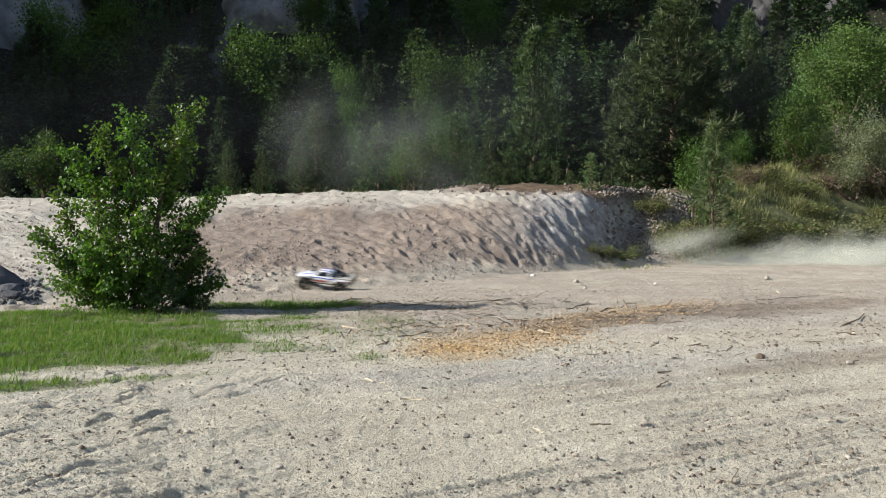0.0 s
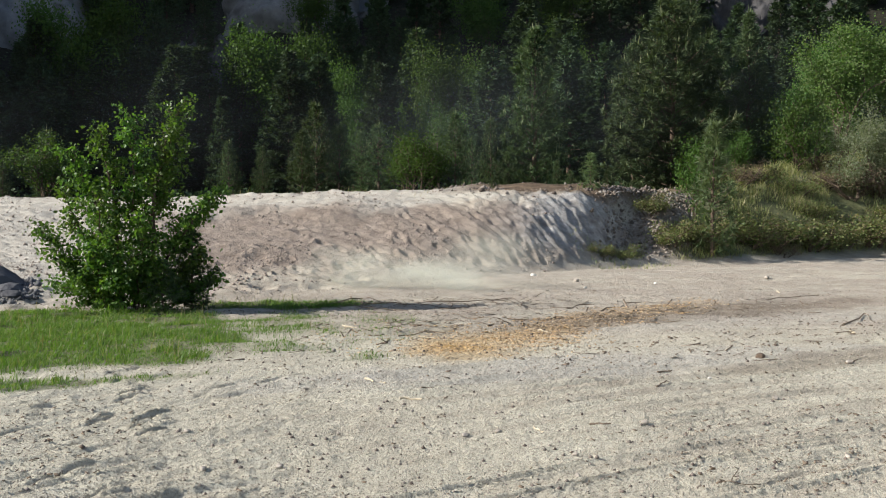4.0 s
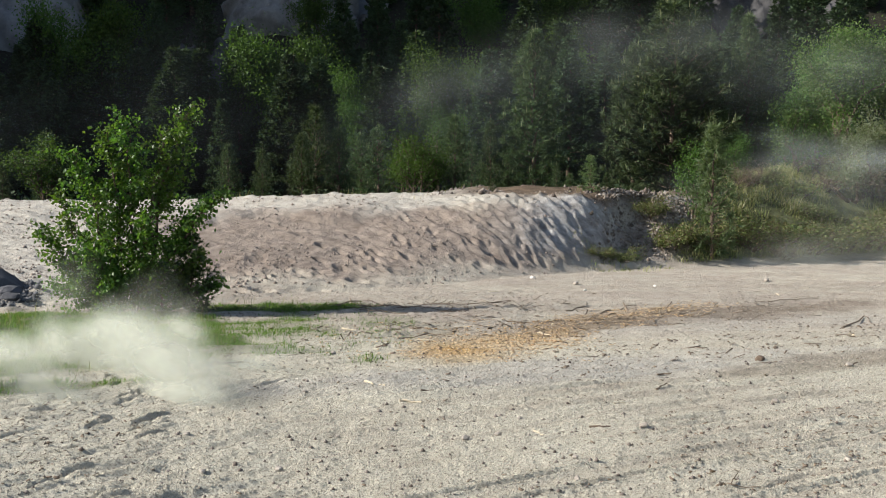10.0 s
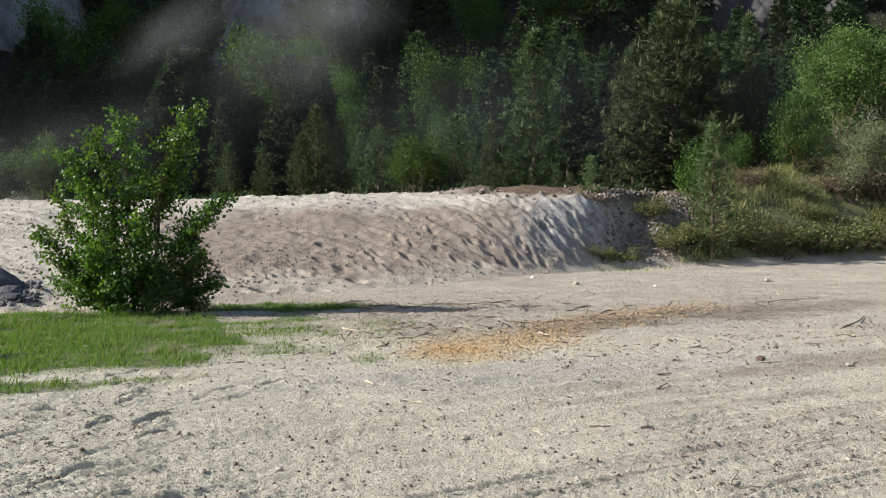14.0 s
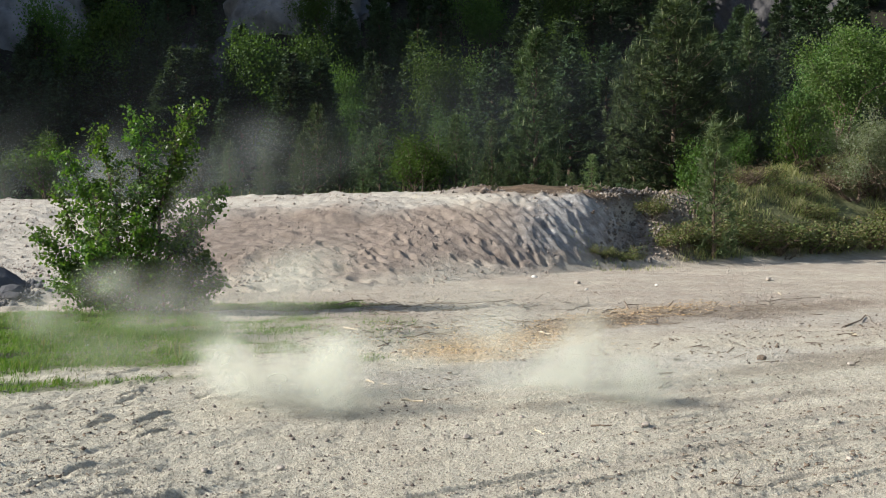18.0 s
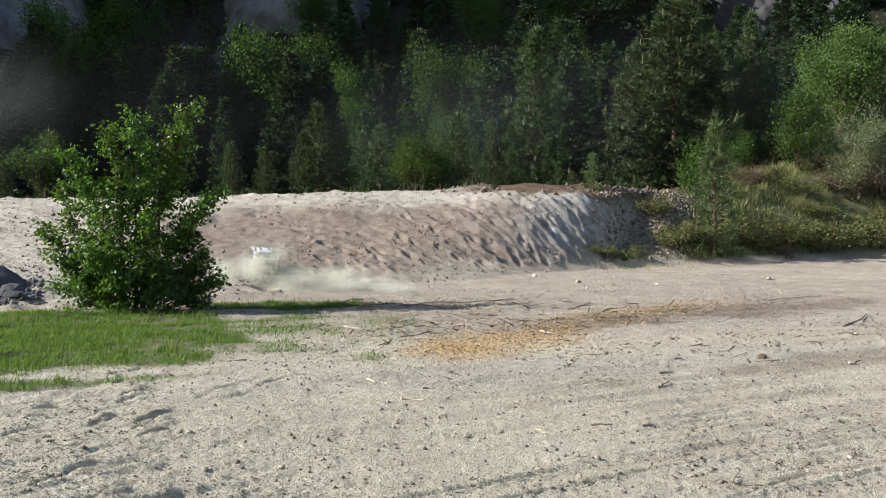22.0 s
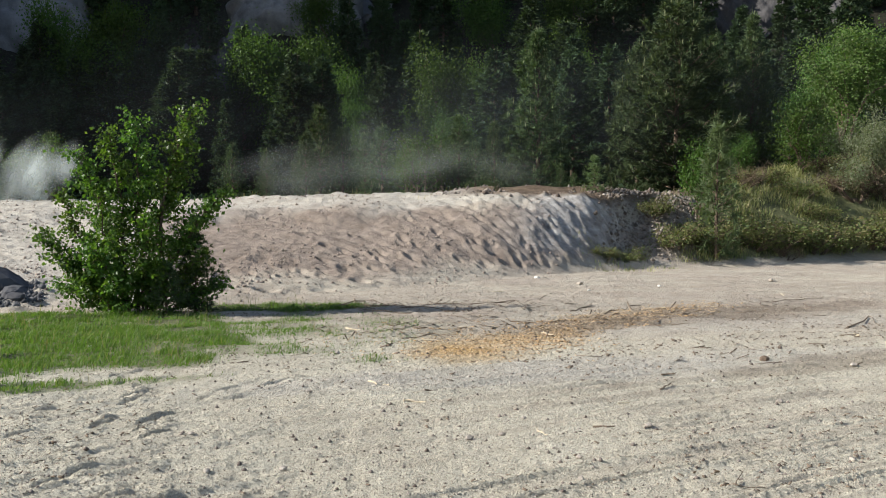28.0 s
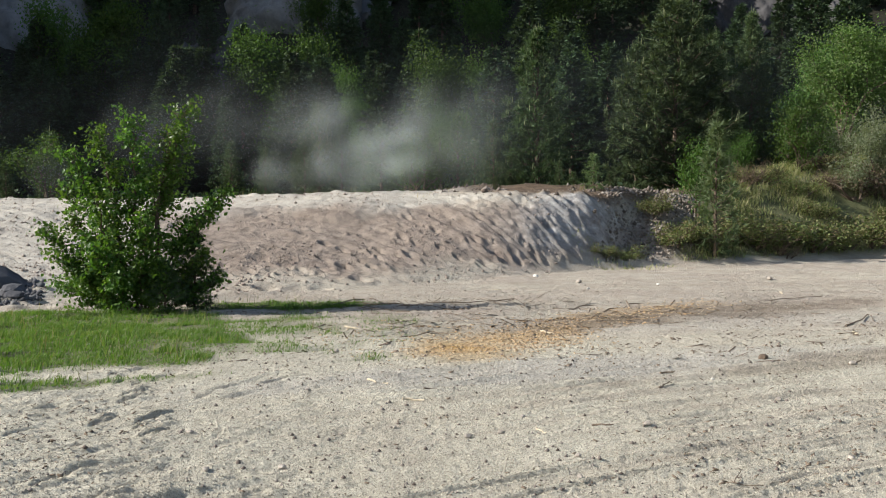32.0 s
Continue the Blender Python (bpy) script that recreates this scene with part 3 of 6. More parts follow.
# ---------------------------------------------------------------- rock faces on the hillside
def rock_face(seed, x, y, z, wide, tall, deep, tilt, turn, label, mat=ROCK):
    """A cracked slab of cliff: stepped, displaced and worn."""
    n, m = 46, 46
    u, v = np.meshgrid(np.linspace(-1, 1, n), np.linspace(-1, 1, m))
    ridge = fbm(u * 3.2 + seed, v * 1.4 + u * 1.9, 6, seed) * 1.5 + 0.5 * np.abs(fbm(u * 3.1 - v * 1.7, v * 2.3, 4, seed + 9))
    step = np.floor((u * 1.3 + v * 0.6 + fbm(u * 2, v * 2, 3, seed + 3)) * 4) / 4
    rim = 1 - np.maximum(np.abs(u) + 0.35 * fbm(v * 3, u, 3, seed + 5), np.abs(v) + 0.35 * fbm(u * 3, v, 3, seed + 6)) ** 4
    d = deep * (0.5 * ridge + 0.16 * step + 0.9 * np.clip(rim, -1.2, 1) - 0.45)
    verts = np.stack([(u * wide / 2).ravel(), (-d).ravel(), (v * tall / 2 * (1 + 0.55 * fbm(u * 2.6 + seed, v * 0.4, 4, seed + 13))).ravel()], 1)
    i, j = np.meshgrid(np.arange(m - 1), np.arange(n - 1), indexing="ij")
    a = i * n + j
    me = quick_mesh("rock_face", verts, np.stack([a, a + 1, a + n + 1, a + n], -1).reshape(-1, 4), [mat], smooth=False)
    ob = part("rock_face", me, None)
    ob.matrix_basis = pose(x, y, z, tilt, 0, turn)
    sol = ob.modifiers.new("thick", "SOLIDIFY")
    sol.thickness, sol.offset = 3.0, -1.0
    return tagged(ob, label, "rock face", "rock faces of the hillside", "structure")


rock_face(2, -28.13, 64.20 - 1.5, 13.57, 9, 7, 2.6, -40, 14, "dark grey sloping rock slab among hillside trees", PALE_ROCK)
rock_face(5, -11.74, 70.19 - 1.5, 15.46, 9, 5, 2.4, -36, -8, "cracked grey cliff slab above the forest", PALE_ROCK)
rock_face(8, -7.85, 68.73 - 1.5, 14.84, 4, 5, 2.0, -36, 6, "cracked grey cliff slab above the forest", PALE_ROCK)
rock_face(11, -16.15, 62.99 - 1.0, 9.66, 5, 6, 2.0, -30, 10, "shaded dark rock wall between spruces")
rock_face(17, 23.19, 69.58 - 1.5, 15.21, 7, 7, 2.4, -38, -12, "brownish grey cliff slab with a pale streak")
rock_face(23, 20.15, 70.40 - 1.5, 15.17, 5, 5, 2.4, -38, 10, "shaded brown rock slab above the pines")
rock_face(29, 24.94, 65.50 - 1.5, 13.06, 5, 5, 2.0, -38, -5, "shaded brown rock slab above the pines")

# ---------------------------------------------------------------- forest
PINES = [conifer_meshes(3, 5.6, 1.5, 0.24, 0.75, -0.10, 0.27, 26, 0.05, NEEDLE, BARK),
         conifer_meshes(4, 5.4, 2.0, 0.25, 0.75, -0.12, 0.27, 26, 0.03, NEEDLE, BARK),
         conifer_meshes(6, 5.8, 1.25, 0.24, 0.7, -0.06, 0.27, 26, 0.06, NEEDLE, BARK)]
SPRUCES = [conifer_meshes(s, 8.0, w, 0.30, 0.0, 0.16, 0.36, 15, 0.05, SPRUCE, BARK, 1.25) for s, w in ((21, 1.7), (22, 1.35), (23, 2.0))]
LIGHT_PINE = conifer_meshes(39, 2.4, 0.62, 0.17, 0.5, 0.0, 0.17, 15, 0.04, LIGHT_NEEDLE, BARK)
YOUNG = [conifer_meshes(s, 2.4, w, 0.17, 0.35, -0.02, 0.17, 16, 0.02, NEEDLE, BARK) for s, w in ((31, 0.75), (32, 0.6), (33, 0.85))]
LEAFY = [broadleaf_meshes(s, 7.0, w, 0.125, 9500, BIRCH, BARK, 1, 0.22, 0.0, 0.17) for s, w in ((41, 1.7), (42, 1.4), (43, 2.1))]
BUSHY = [broadleaf_meshes(s, 2.2, w, 0.075, 3600, BIRCH, BARK, 3, 0.06, 0.0, 0.2) for s, w in ((51, 0.9), (52, 0.75))]

P_LABEL = "young pine with pale upright spring shoots at the forest edge"
S_LABEL = "dark green spruce in the shaded hillside forest"
B_LABEL = "bright green birch among the dark hillside conifers"
Y_LABEL = "small bushy conifer on top of the sand bank"

# pines along the edge of the plateau
for k, x, y, h, w in ((0, 2.96, 31.0, 5.33, 0.95), (1, 7.76, 32.2, 6.42, 1.12), (2, 10.67, 33.4, 5.77, 0.9),
                      (1, 7.16, 35.9, 5.59, 0.8), (0, 10.38, 37.1, 6.03, 0.9),
                      (0, 7.39, 34.0, 5.05, 0.9), (1, 9.05, 33.4, 5.24, 0.9)):
    size = h / (5.6, 5.4, 5.8)[k]
    tree("pine", P_LABEL, "pine tree", PINES[k], x, y, size, x * 37, "pines at the forest edge", w)

# lower conifers and birches in front of the forest
for k, x, y, h, w in ((0, 0.37, 29.7, 2.47, 0.8), (1, 1.55, 31.0, 2.41, 0.75), (2, -4.44, 33.4, 3.14, 1.0), (0, -4.76, 32.2, 2.21, 1.0),
                      (1, -3.65, 33.4, 2.52, 1.1), (0, -3.07, 35.9, 2.44, 1.0), (2, -2.35, 34.7, 2.54, 1.0), (1, -13.87, 33.4, 2.43, 1.15),
                      (2, 1.01, 33.4, 1.88, 1.0), (0, 2.18, 31.6, 1.39, 1.0), (1, 3.55, 29.7, 1.04, 1.0),
                      (0, -6.33, 33.4, 1.81, 0.8), (2, -8.35, 37.1, 2.21, 0.9), (1, -15.45, 33.4, 1.41, 1.0), (0, -15.76, 32.2, 2.03, 1.0)):
    tree("young_conifer", "young soft green conifer in front of the forest", "conifer", YOUNG[k], x, y, h / 2.4, x * 51, "young conifers", w)
for k, x, y, h, w in ((1, -13.38, 32.0, 2.29, 1.1), (0, -0.83, 28.5, 1.96, 1.0), (1, -0.33, 29.1, 1.54, 1.0), (1, -1.22, 29.7, 1.85, 0.8)):
    tree("birch_bush", "light green birch shrub behind the sand bank", "shrub", BUSHY[k], x, y, h / 2.2, x * 77, "birch shrubs", w)
for k, x, y, s in ((0, 3.57, 23.0, 0.42), (2, 3.23, 24.1, 0.22), (1, 4.04, 23.4, 0.20), (1, 1.20, 22.9, 0.16)):
    tree("pine_sapling", Y_LABEL, "sapling", LIGHT_PINE if s > 0.3 else YOUNG[k], x, y, s * 0.85, x * 20, "saplings on the bank", 1.5)

# tall birches that stand out from the conifers
for k, x, y, h, w in ((1, -20.4, 52.0, 9.4, 0.75), (2, -18.9, 52.8, 8.4, 0.6), (1, -17.4, 52.2, 9.2, 0.7), (1, -8.58, 49.5, 8.48, 0.9), (0, -11.24, 52.0, 7.05, 0.9), (2, 5.61, 49.5, 7.3, 0.6), (1, 2.6, 49.5, 6.9, 0.7),
                      (0, -4.21, 44.6, 6.40, 0.6), (1, -20.52, 54.5, 5.22, 0.8), (2, -23.83, 57.0, 4.08, 0.8), (0, -1.09, 47.0, 7.53, 0.8), (1, -6.76, 50.8, 7.82, 0.8)):
    tree("birch", B_LABEL, "birch tree", LEAFY[k], x, y, h / 7.0, x * 31, "birches of the hillside", w)

# the hillside forest, row behind row
rng = np.random.default_rng(77)
for row in range(12):
    y0 = 39.0 + row * 5.4
    n = 15 + row
    for i in range(n):
        y = y0 + rng.uniform(-1.8, 1.8)
        x = ((i + rng.uniform(0.1, 0.9)) / n * 1.2 - 0.6) * y
        a = x / y
        # rock slabs stay open, and so does the gap on the slope
        if row > 3 and (abs(a + 0.178) < 0.055 or abs(a - 0.33) < 0.05 or abs(a + 0.445) < 0.05):
            continue
        if row < 2 and abs(a + 0.22) < 0.065:
            continue
        # the foot of the slope is bare there
        if y < 46 and -0.47 < a < -0.245:
            continue
        leafy = rng.random() < 0.13
        size = rng.uniform(0.68, 1.12) * (0.8 if row < 2 else 1.0)
        if leafy:
            tree("birch", B_LABEL, "birch tree", LEAFY[int(rng.integers(0, 3))], x, y, size, rng.uniform(0, 360), "birches of the hillside", rng.uniform(0.7, 1.0))
        else:
            tree("spruce", S_LABEL, "spruce tree", SPRUCES[int(rng.integers(0, 3))], x, y, size, rng.uniform(0, 360), "spruces of the hillside", rng.uniform(0.95, 1.35))
for i in range(30):
    y = rng.uniform(37, 43)
    x = rng.uniform(-0.54, -0.02) * y if i < 15 else rng.uniform(0.0, 0.58) * y
    if (y < 38 and abs(x / y + 0.22) < 0.08) or x / y < -0.235:
        continue
    tree("spruce", S_LABEL, "spruce tree", SPRUCES[int(rng.integers(0, 3))], x, y, rng.uniform(0.5, 0.8), rng.uniform(0, 360), "spruces of the hillside", 1.15)


# dark trees crowding the foot of the slope
for i in range(12):
    y = 48.6 + rng.uniform(-1.4, 2.2)
    tree("spruce", S_LABEL, "spruce tree", SPRUCES[i % 3], (-0.465 + i * 0.0205 + rng.uniform(-0.006, 0.006)) * y, y, rng.uniform(0.72, 1.0), rng.uniform(0, 360), "spruces of the hillside", 1.3)


def undergrowth():
    """Low leaves and heather over the forest floor."""
    rng = np.random.default_rng(90)
    y = rng.uniform(33, 105, 60000)
    x = rng.uniform(-0.62, 0.62, 60000) * y
    keep = rng.random(60000) < np.clip(0.35 + 1.6 * fbm(x * 0.25, y * 0.25, 3, 91), 0.05, 1) * smooth((y - 28) / 4)
    x, y = x[keep], y[keep]
    pos = np.stack([x, y, height(x, y) + rng.uniform(0, 0.7, len(x)) ** 2], 1)
    v, f = leaf_cloud(rng, pos, np.full(len(x), 0.20))
    return tagged(part("undergrowth", quick_mesh("undergrowth", v, f, [SPRUCE]), None), "low dark undergrowth of the hillside forest", "undergrowth", kind="stuff")


undergrowth()

# willows and birches over the right-hand bank
SILVER = foliage("silver_leaf", [(0.16, 0.20, 0.11), (0.24, 0.27, 0.19), (0.12, 0.16, 0.07)], 0.35, 0.6, 0.12)
WILLOWS = [broadleaf_meshes(s, 5.5, w, 0.085, 22000, WILLOW, BARK, 2, 0.12, 0.05, 0.15) for s, w in ((61, 1.9), (62, 1.5))]
WILLOWS.append(broadleaf_meshes(63, 5.5, 2.4, 0.10, 16000, SILVER, BARK, 3, 0.05, 0.05, 0.15))
for k, x, y, h, w in ((0, 12.45, 29.7, 4.66, 1.0), (2, 12.3, 27.0, 2.7, 1.0), (0, 15.02, 31.0, 4.24, 1.0), (1, 12.12, 31.6, 4.25, 0.8)):
    tree("willow", "broad willow with silvery leaves on the grassy bank" if k == 2 else "broad bright green willow on the grassy bank", "willow tree", WILLOWS[k], x, y, h / 5.5, x * 13, "willows on the bank", w)
for k, x, y, h, w in ((0, 10.41, 27.9, 2.29, 0.75), (1, 6.25, 23.5, 2.00, 0.8), (1, 8.31, 26.6, 1.43, 0.7)):
    tree("birch_bush", "leafy young birch on the overgrown bank", "shrub", BUSHY[k], x, y, h / 2.2, x * 41, "birch shrubs", w)
tree("pine", "slim young pine at the foot of the overgrown bank", "pine tree", LIGHT_PINE, 6.19, 21.8, 2.92 / 2.4, 20, "pines at the forest edge", 0.95)


# ---------------------------------------------------------------- bushes of the right-hand bank
SCRUB = [broadleaf_meshes(s, 1.0, 0.75, 0.055, 2600, SHRUB, BARK, 4, 0.03, 0.0, 0.26) for s in (71, 72)]
TWIGS = [broadleaf_meshes(s, 1.0, 0.7, 0.03, 2600, TWIGGY, BARK, 5, 0.03, 0.0, 0.24) for s in (73,)]
SCRUB_L, TWIG_L = "low scrubby bush with mixed green and brown leaves", "dense tangle of brown leafless twigs on the bank"
for k, u, y, s, w in ((0, 0.190, 20.6, 0.45, 1.1), (1, 0.242, 21.8, 0.75, 1.2), (0, 0.262, 22.2, 0.6, 1.3), (1, 0.323, 22.8, 0.8, 1.3), (0, 0.347, 23.0, 0.95, 1.4), (1, 0.384, 23.4, 0.85, 1.4),
                      (0, 0.420, 23.9, 0.8, 1.4), (1, 0.452, 24.5, 1.0, 1.4), (0, 0.485, 25.0, 1.1, 1.4), (0, 0.291, 22.7, 0.7, 1.2), (1, 0.279, 25.5, 0.7, 1.2), (0, 0.372, 26.0, 0.6, 1.5),
                      (1, 0.331, 26.6, 0.55, 1.5), (0, 0.395, 25.2, 0.5, 1.5), (0, 0.47, 26.0, 0.6, 1.5), (0, 0.218, 22.7, 0.6, 1.2), (1, 0.166, 20.1, 0.34, 1.2)):
    tree("scrub_bush", SCRUB_L, "bush", SCRUB[k], u * y, y, s, u * 900, "bushes of the bank", w)
for u, y, s, w in ((0.428, 26.7, 1.0, 1.5), (0.460, 27.2, 1.2, 1.5), (0.493, 27.6, 1.3, 1.5), (0.404, 28.0, 0.8, 1.4), (0.359, 22.5, 0.4, 1.2), (0.311, 26.0, 0.8, 1.0)):
    tree("twig_bush", TWIG_L, "bush", TWIGS[0], u * y, y, s, u * 700, "bushes of the bank", w)

# ---------------------------------------------------------------- the aspen bush beside the turf
BUSH_X, BUSH_Y = -3.84, 11.8
bush = thing("aspen_bush", "leaning wind-blown aspen bush with glossy dark green leaves", "bush", pose(BUSH_X, BUSH_Y, ground_z(BUSH_X, BUSH_Y)))
bush_crowns = []


def aspen_stem(seed, foot, tip, bow, reach, twigs, leaves, clear=0.25):
    """One stem that curves from foot to tip, with side twigs that carry the leaves from the share `clear` upwards. bow: how early it swings out."""
    rng = np.random.default_rng(seed)
    foot, tip = Vector((*foot, -0.08)), Vector(tip)
    knee = Vector((foot.x + (tip.x - foot.x) * bow, foot.y + (tip.y - foot.y) * bow, tip.z * 0.62))
    at = lambda u: foot * (1 - u) ** 2 + knee * 2 * u * (1 - u) + tip * u * u
    bm, pos = bmesh.new(), []
    thick = 0.007 + 0.008 * tip.z
    tube(bm, [at(k / 9) + Vector(rng.normal(size=3)) * 0.008 * min(k, 3) for k in range(10)], [thick * (1.05 - k / 9.5) + 0.003 for k in range(10)], 6, False)
    for k in range(twigs):
        u = clear + (1 - clear) * (k + rng.uniform(0, 1)) / twigs
        p, along = at(u), (at(min(1, u + 0.05)) - at(u - 0.05)).normalized()
        out = Vector((rng.normal(), rng.normal(), rng.normal() * 0.45)).normalized()
        d = (along * 0.55 + out + Vector((0.22, 0, 0.10))).normalized()
        L = reach * (1.25 - 0.75 * u) * rng.uniform(0.5, 1.25)
        q, end = p + d * L * 0.5 + Vector((0, 0, 0.04 * L)), p + d * L - Vector((0, 0, 0.10 * L))
        if L > 0.12:
            tube(bm, [p, q, end], [0.005, 0.0035, 0.002], 3, False)
        n = max(5, int(1.3 * leaves / twigs * L / (reach * 0.85)))
        f = rng.uniform(0.15, 1.08, n)[:, None]
        line = (1 - f) ** 2 * np.array(p) + 2 * f * (1 - f) * np.array(q) + f * f * np.array(end)
        pos.append(line + rng.normal(size=(n, 3)) * np.array([0.045, 0.045, 0.038]) * (0.55 + 0.6 * f))
    pos = np.concatenate(pos)
    pos = pos[pos[:, 2] > 0.04]
    v, f = leaf_cloud(rng, pos, np.full(len(pos), 0.049), 0.5, 0.4)
    trunk = bpy.data.meshes.new("stem")
    for vert in bm.verts:
        vert.co -= Vector((foot.x, foot.y, 0))
    bm.to_mesh(trunk)
    bm.free()
    stem = part("stem", trunk, BARK, bush)
    stem.matrix_basis = pose(foot.x, foot.y, 0)
    part("crown", quick_mesh("crown", v - np.array([foot.x, foot.y, 0]), f, [ASPEN]), None, stem)
    bush_crowns.append((stem, (foot.x, foot.y, 0), 0))


# the leaning leader, the upright leaders, the long arm held out level, and the skirt
aspen_stem(101, (0.12, 0.05), (0.72, 0.10, 2.56), 0.30, 0.36, 40, 1296, 0.42)
aspen_stem(112, (0.16, 0.00), (0.52, -0.1, 2.22), 0.30, 0.34, 30, 936, 0.45)
aspen_stem(102, (0.00, 0.00), (-0.04, 0.0, 2.36), 0.45, 0.40, 44, 1800, 0.32)
aspen_stem(103, (-0.10, -0.05), (-0.42, 0.1, 2.22), 0.40, 0.40, 44, 1800, 0.28)
aspen_stem(104, (-0.16, 0.10), (-0.72, -0.2, 1.92), 0.45, 0.42, 44, 1800, 0.22)
aspen_stem(105, (-0.20, -0.10), (-1.02, 0.2, 1.45), 0.55, 0.36, 36, 1152, 0.2)
aspen_stem(106, (-0.22, -0.10), (-1.06, -0.3, 0.98), 0.55, 0.36, 34, 1152, 0.15)
aspen_stem(107, (0.18, -0.05), (1.14, -0.1, 1.50), 0.25, 0.25, 36, 1080, 0.40)
aspen_stem(113, (0.18, -0.05), (0.95, 0.15, 1.34), 0.30, 0.25, 26, 900, 0.45)
aspen_stem(108, (0.20, 0.05), (0.92, -0.2, 0.72), 0.45, 0.26, 30, 864, 0.3)
aspen_stem(109, (0.22, -0.10), (0.98, 0.1, 0.34), 0.5, 0.28, 28, 864, 0.2)
aspen_stem(110, (0.05, 0.10), (0.22, 0.4, 1.75), 0.4, 0.36, 34, 1080, 0.2)
aspen_stem(111, (-0.05, -0.15), (-0.35, -0.5, 1.45), 0.5, 0.40, 36, 1224, 0.12)
aspen_stem(114, (0.08, -0.15), (0.26, -0.5, 1.15), 0.5, 0.36, 34, 1224, 0.1)
aspen_stem(115, (-0.15, -0.15), (-0.75, -0.4, 0.62), 0.5, 0.36, 34, 1224, 0.08)
aspen_stem(116, (-0.05, -0.18), (-0.30, -0.6, 0.80), 0.5, 0.36, 34, 1224, 0.08)
aspen_stem(117, (0.10, -0.18), (0.40, -0.4, 0.60), 0.5, 0.36, 34, 1224, 0.08)
aspen_stem(118, (-0.20, 0.05), (-1.00, 0.0, 0.36), 0.5, 0.32, 34, 1080, 0.1)
tree("young_conifer", "small dark conifer crowded against the aspen bush", "conifer", YOUNG[2], -3.13, 11.8, 0.42, 40, "young conifers", 1.1)
tree("young_conifer", "small dark conifer crowded against the aspen bush", "conifer", YOUNG[0], -3.38, 11.4, 0.26, 80, "young conifers", 1.5)

# ---------------------------------------------------------------- grass
def grass(name, label, seed, n, box, mask, tall, mat, wide=0.004):
    rng = np.random.default_rng(seed)
    x, y = rng.uniform(box[0], box[1], n), rng.uniform(box[2], box[3], n)
    m = mask(x, y)
    keep = rng.random(n) < m
    x, y, m = x[keep], y[keep], m[keep]
    z = height(x, y) - 0.01
    b = np.stack([x, y, z], 1)
    h = tall * rng.uniform(0.45, 1.25, len(x)) * (0.45 + 0.55 * m) * np.clip(0.85 + 1.3 * fbm(x * 1.5, y * 1.5, 3, seed) + 1.5 * fbm(x * 6, y * 5, 2, seed + 40), 0.25, 2.6)
    lean = rng.normal(size=(len(x), 2)) * 0.35 + np.array([0.22, 0.0])
    mid = b + np.stack([lean[:, 0] * h * 0.3, lean[:, 1] * h * 0.3, h * 0.6], 1)
    tip = b + np.stack([lean[:, 0] * h, lean[:, 1] * h, h], 1)
    s = rng.normal(size=(len(x), 3)) * (1, 1, 0)
    s = s / np.linalg.norm(s, axis=1)[:, None] * wide * rng.uniform(0.7, 1.4, (len(x), 1))
    v = np.stack([b - s, b + s, mid + s * 0.8, mid - s * 0.8, tip], 1).reshape(-1, 3)
    a = np.arange(len(x))[:, None] * 5
    f = np.concatenate([a + np.array(k) for k in ((0, 1, 2), (0, 2, 3), (3, 2, 4))])
    return tagged(part(name, quick_mesh(name, v, f, [mat]), None), label, "grass", kind="stuff")


grass("turf_grass", "bright green grass turf around the aspen bush", 5, 170000, (-7.0, -0.3, 6.2, 12.9), turf_mask, 0.062, GRASS, 0.0032)
grass("turf_stalks", "sparse pale grass stalks in the turf", 6, 2500, (-8.5, -0.3, 6.2, 12.9), turf_mask, 0.16, DRY_GRASS, 0.003)
grass("bank_grass", "dry mixed grass on the overgrown bank", 7, 90000, (3.0, 16.5, 18.5, 31.0), lambda x, y: scrub_mask(x, y) * smooth(fbm(x * 0.9, y * 0.9, 3, 96) * 4 + 0.85), 0.25, DRY_GRASS, 0.007)
grass("foot_grass", "green grass fringe at the foot of the bank", 8, 22000, (2.6, 14.0, 18.5, 25.4),
      lambda x, y: scrub_mask(x, y) * smooth((0.16 - bank_share(x, y)[0]) * 12) + 0.6 * patch(x, y, 3.7, 19.9, 1.1, 0.6, 1.0, 0.1, 4, 1.0), 0.11, DRY_GRASS, 0.007)
grass("crest_grass", "thin dry grass tufts along the brow", 9, 2500, (-6, 6, 21.0, 26.0), lambda x, y: smooth(fbm(x * 1.3, y * 1.3, 3, 90) * 6 - 0.6), 0.16, DRY_GRASS, 0.006)


# ---------------------------------------------------------------- stones, chips and sticks
def lump(rng, r):
    """A worn, angular stone."""
    bm = bmesh.new()
    bmesh.ops.create_icosphere(bm, subdivisions=2, radius=r)
    ax = rng.normal(size=(7, 3))
    ax /= np.linalg.norm(ax, axis=1)[:, None]
    cut = rng.uniform(0.55, 0.9, 7) * r
    for v in bm.verts:
        p = np.array(v.co)
        for a, c in zip(ax, cut):
            d = p @ a - c
            if d > 0:
                p = p - a * d * 0.85
        v.co = Vector(p * (1.15, 1.0, 0.72))
    return bm


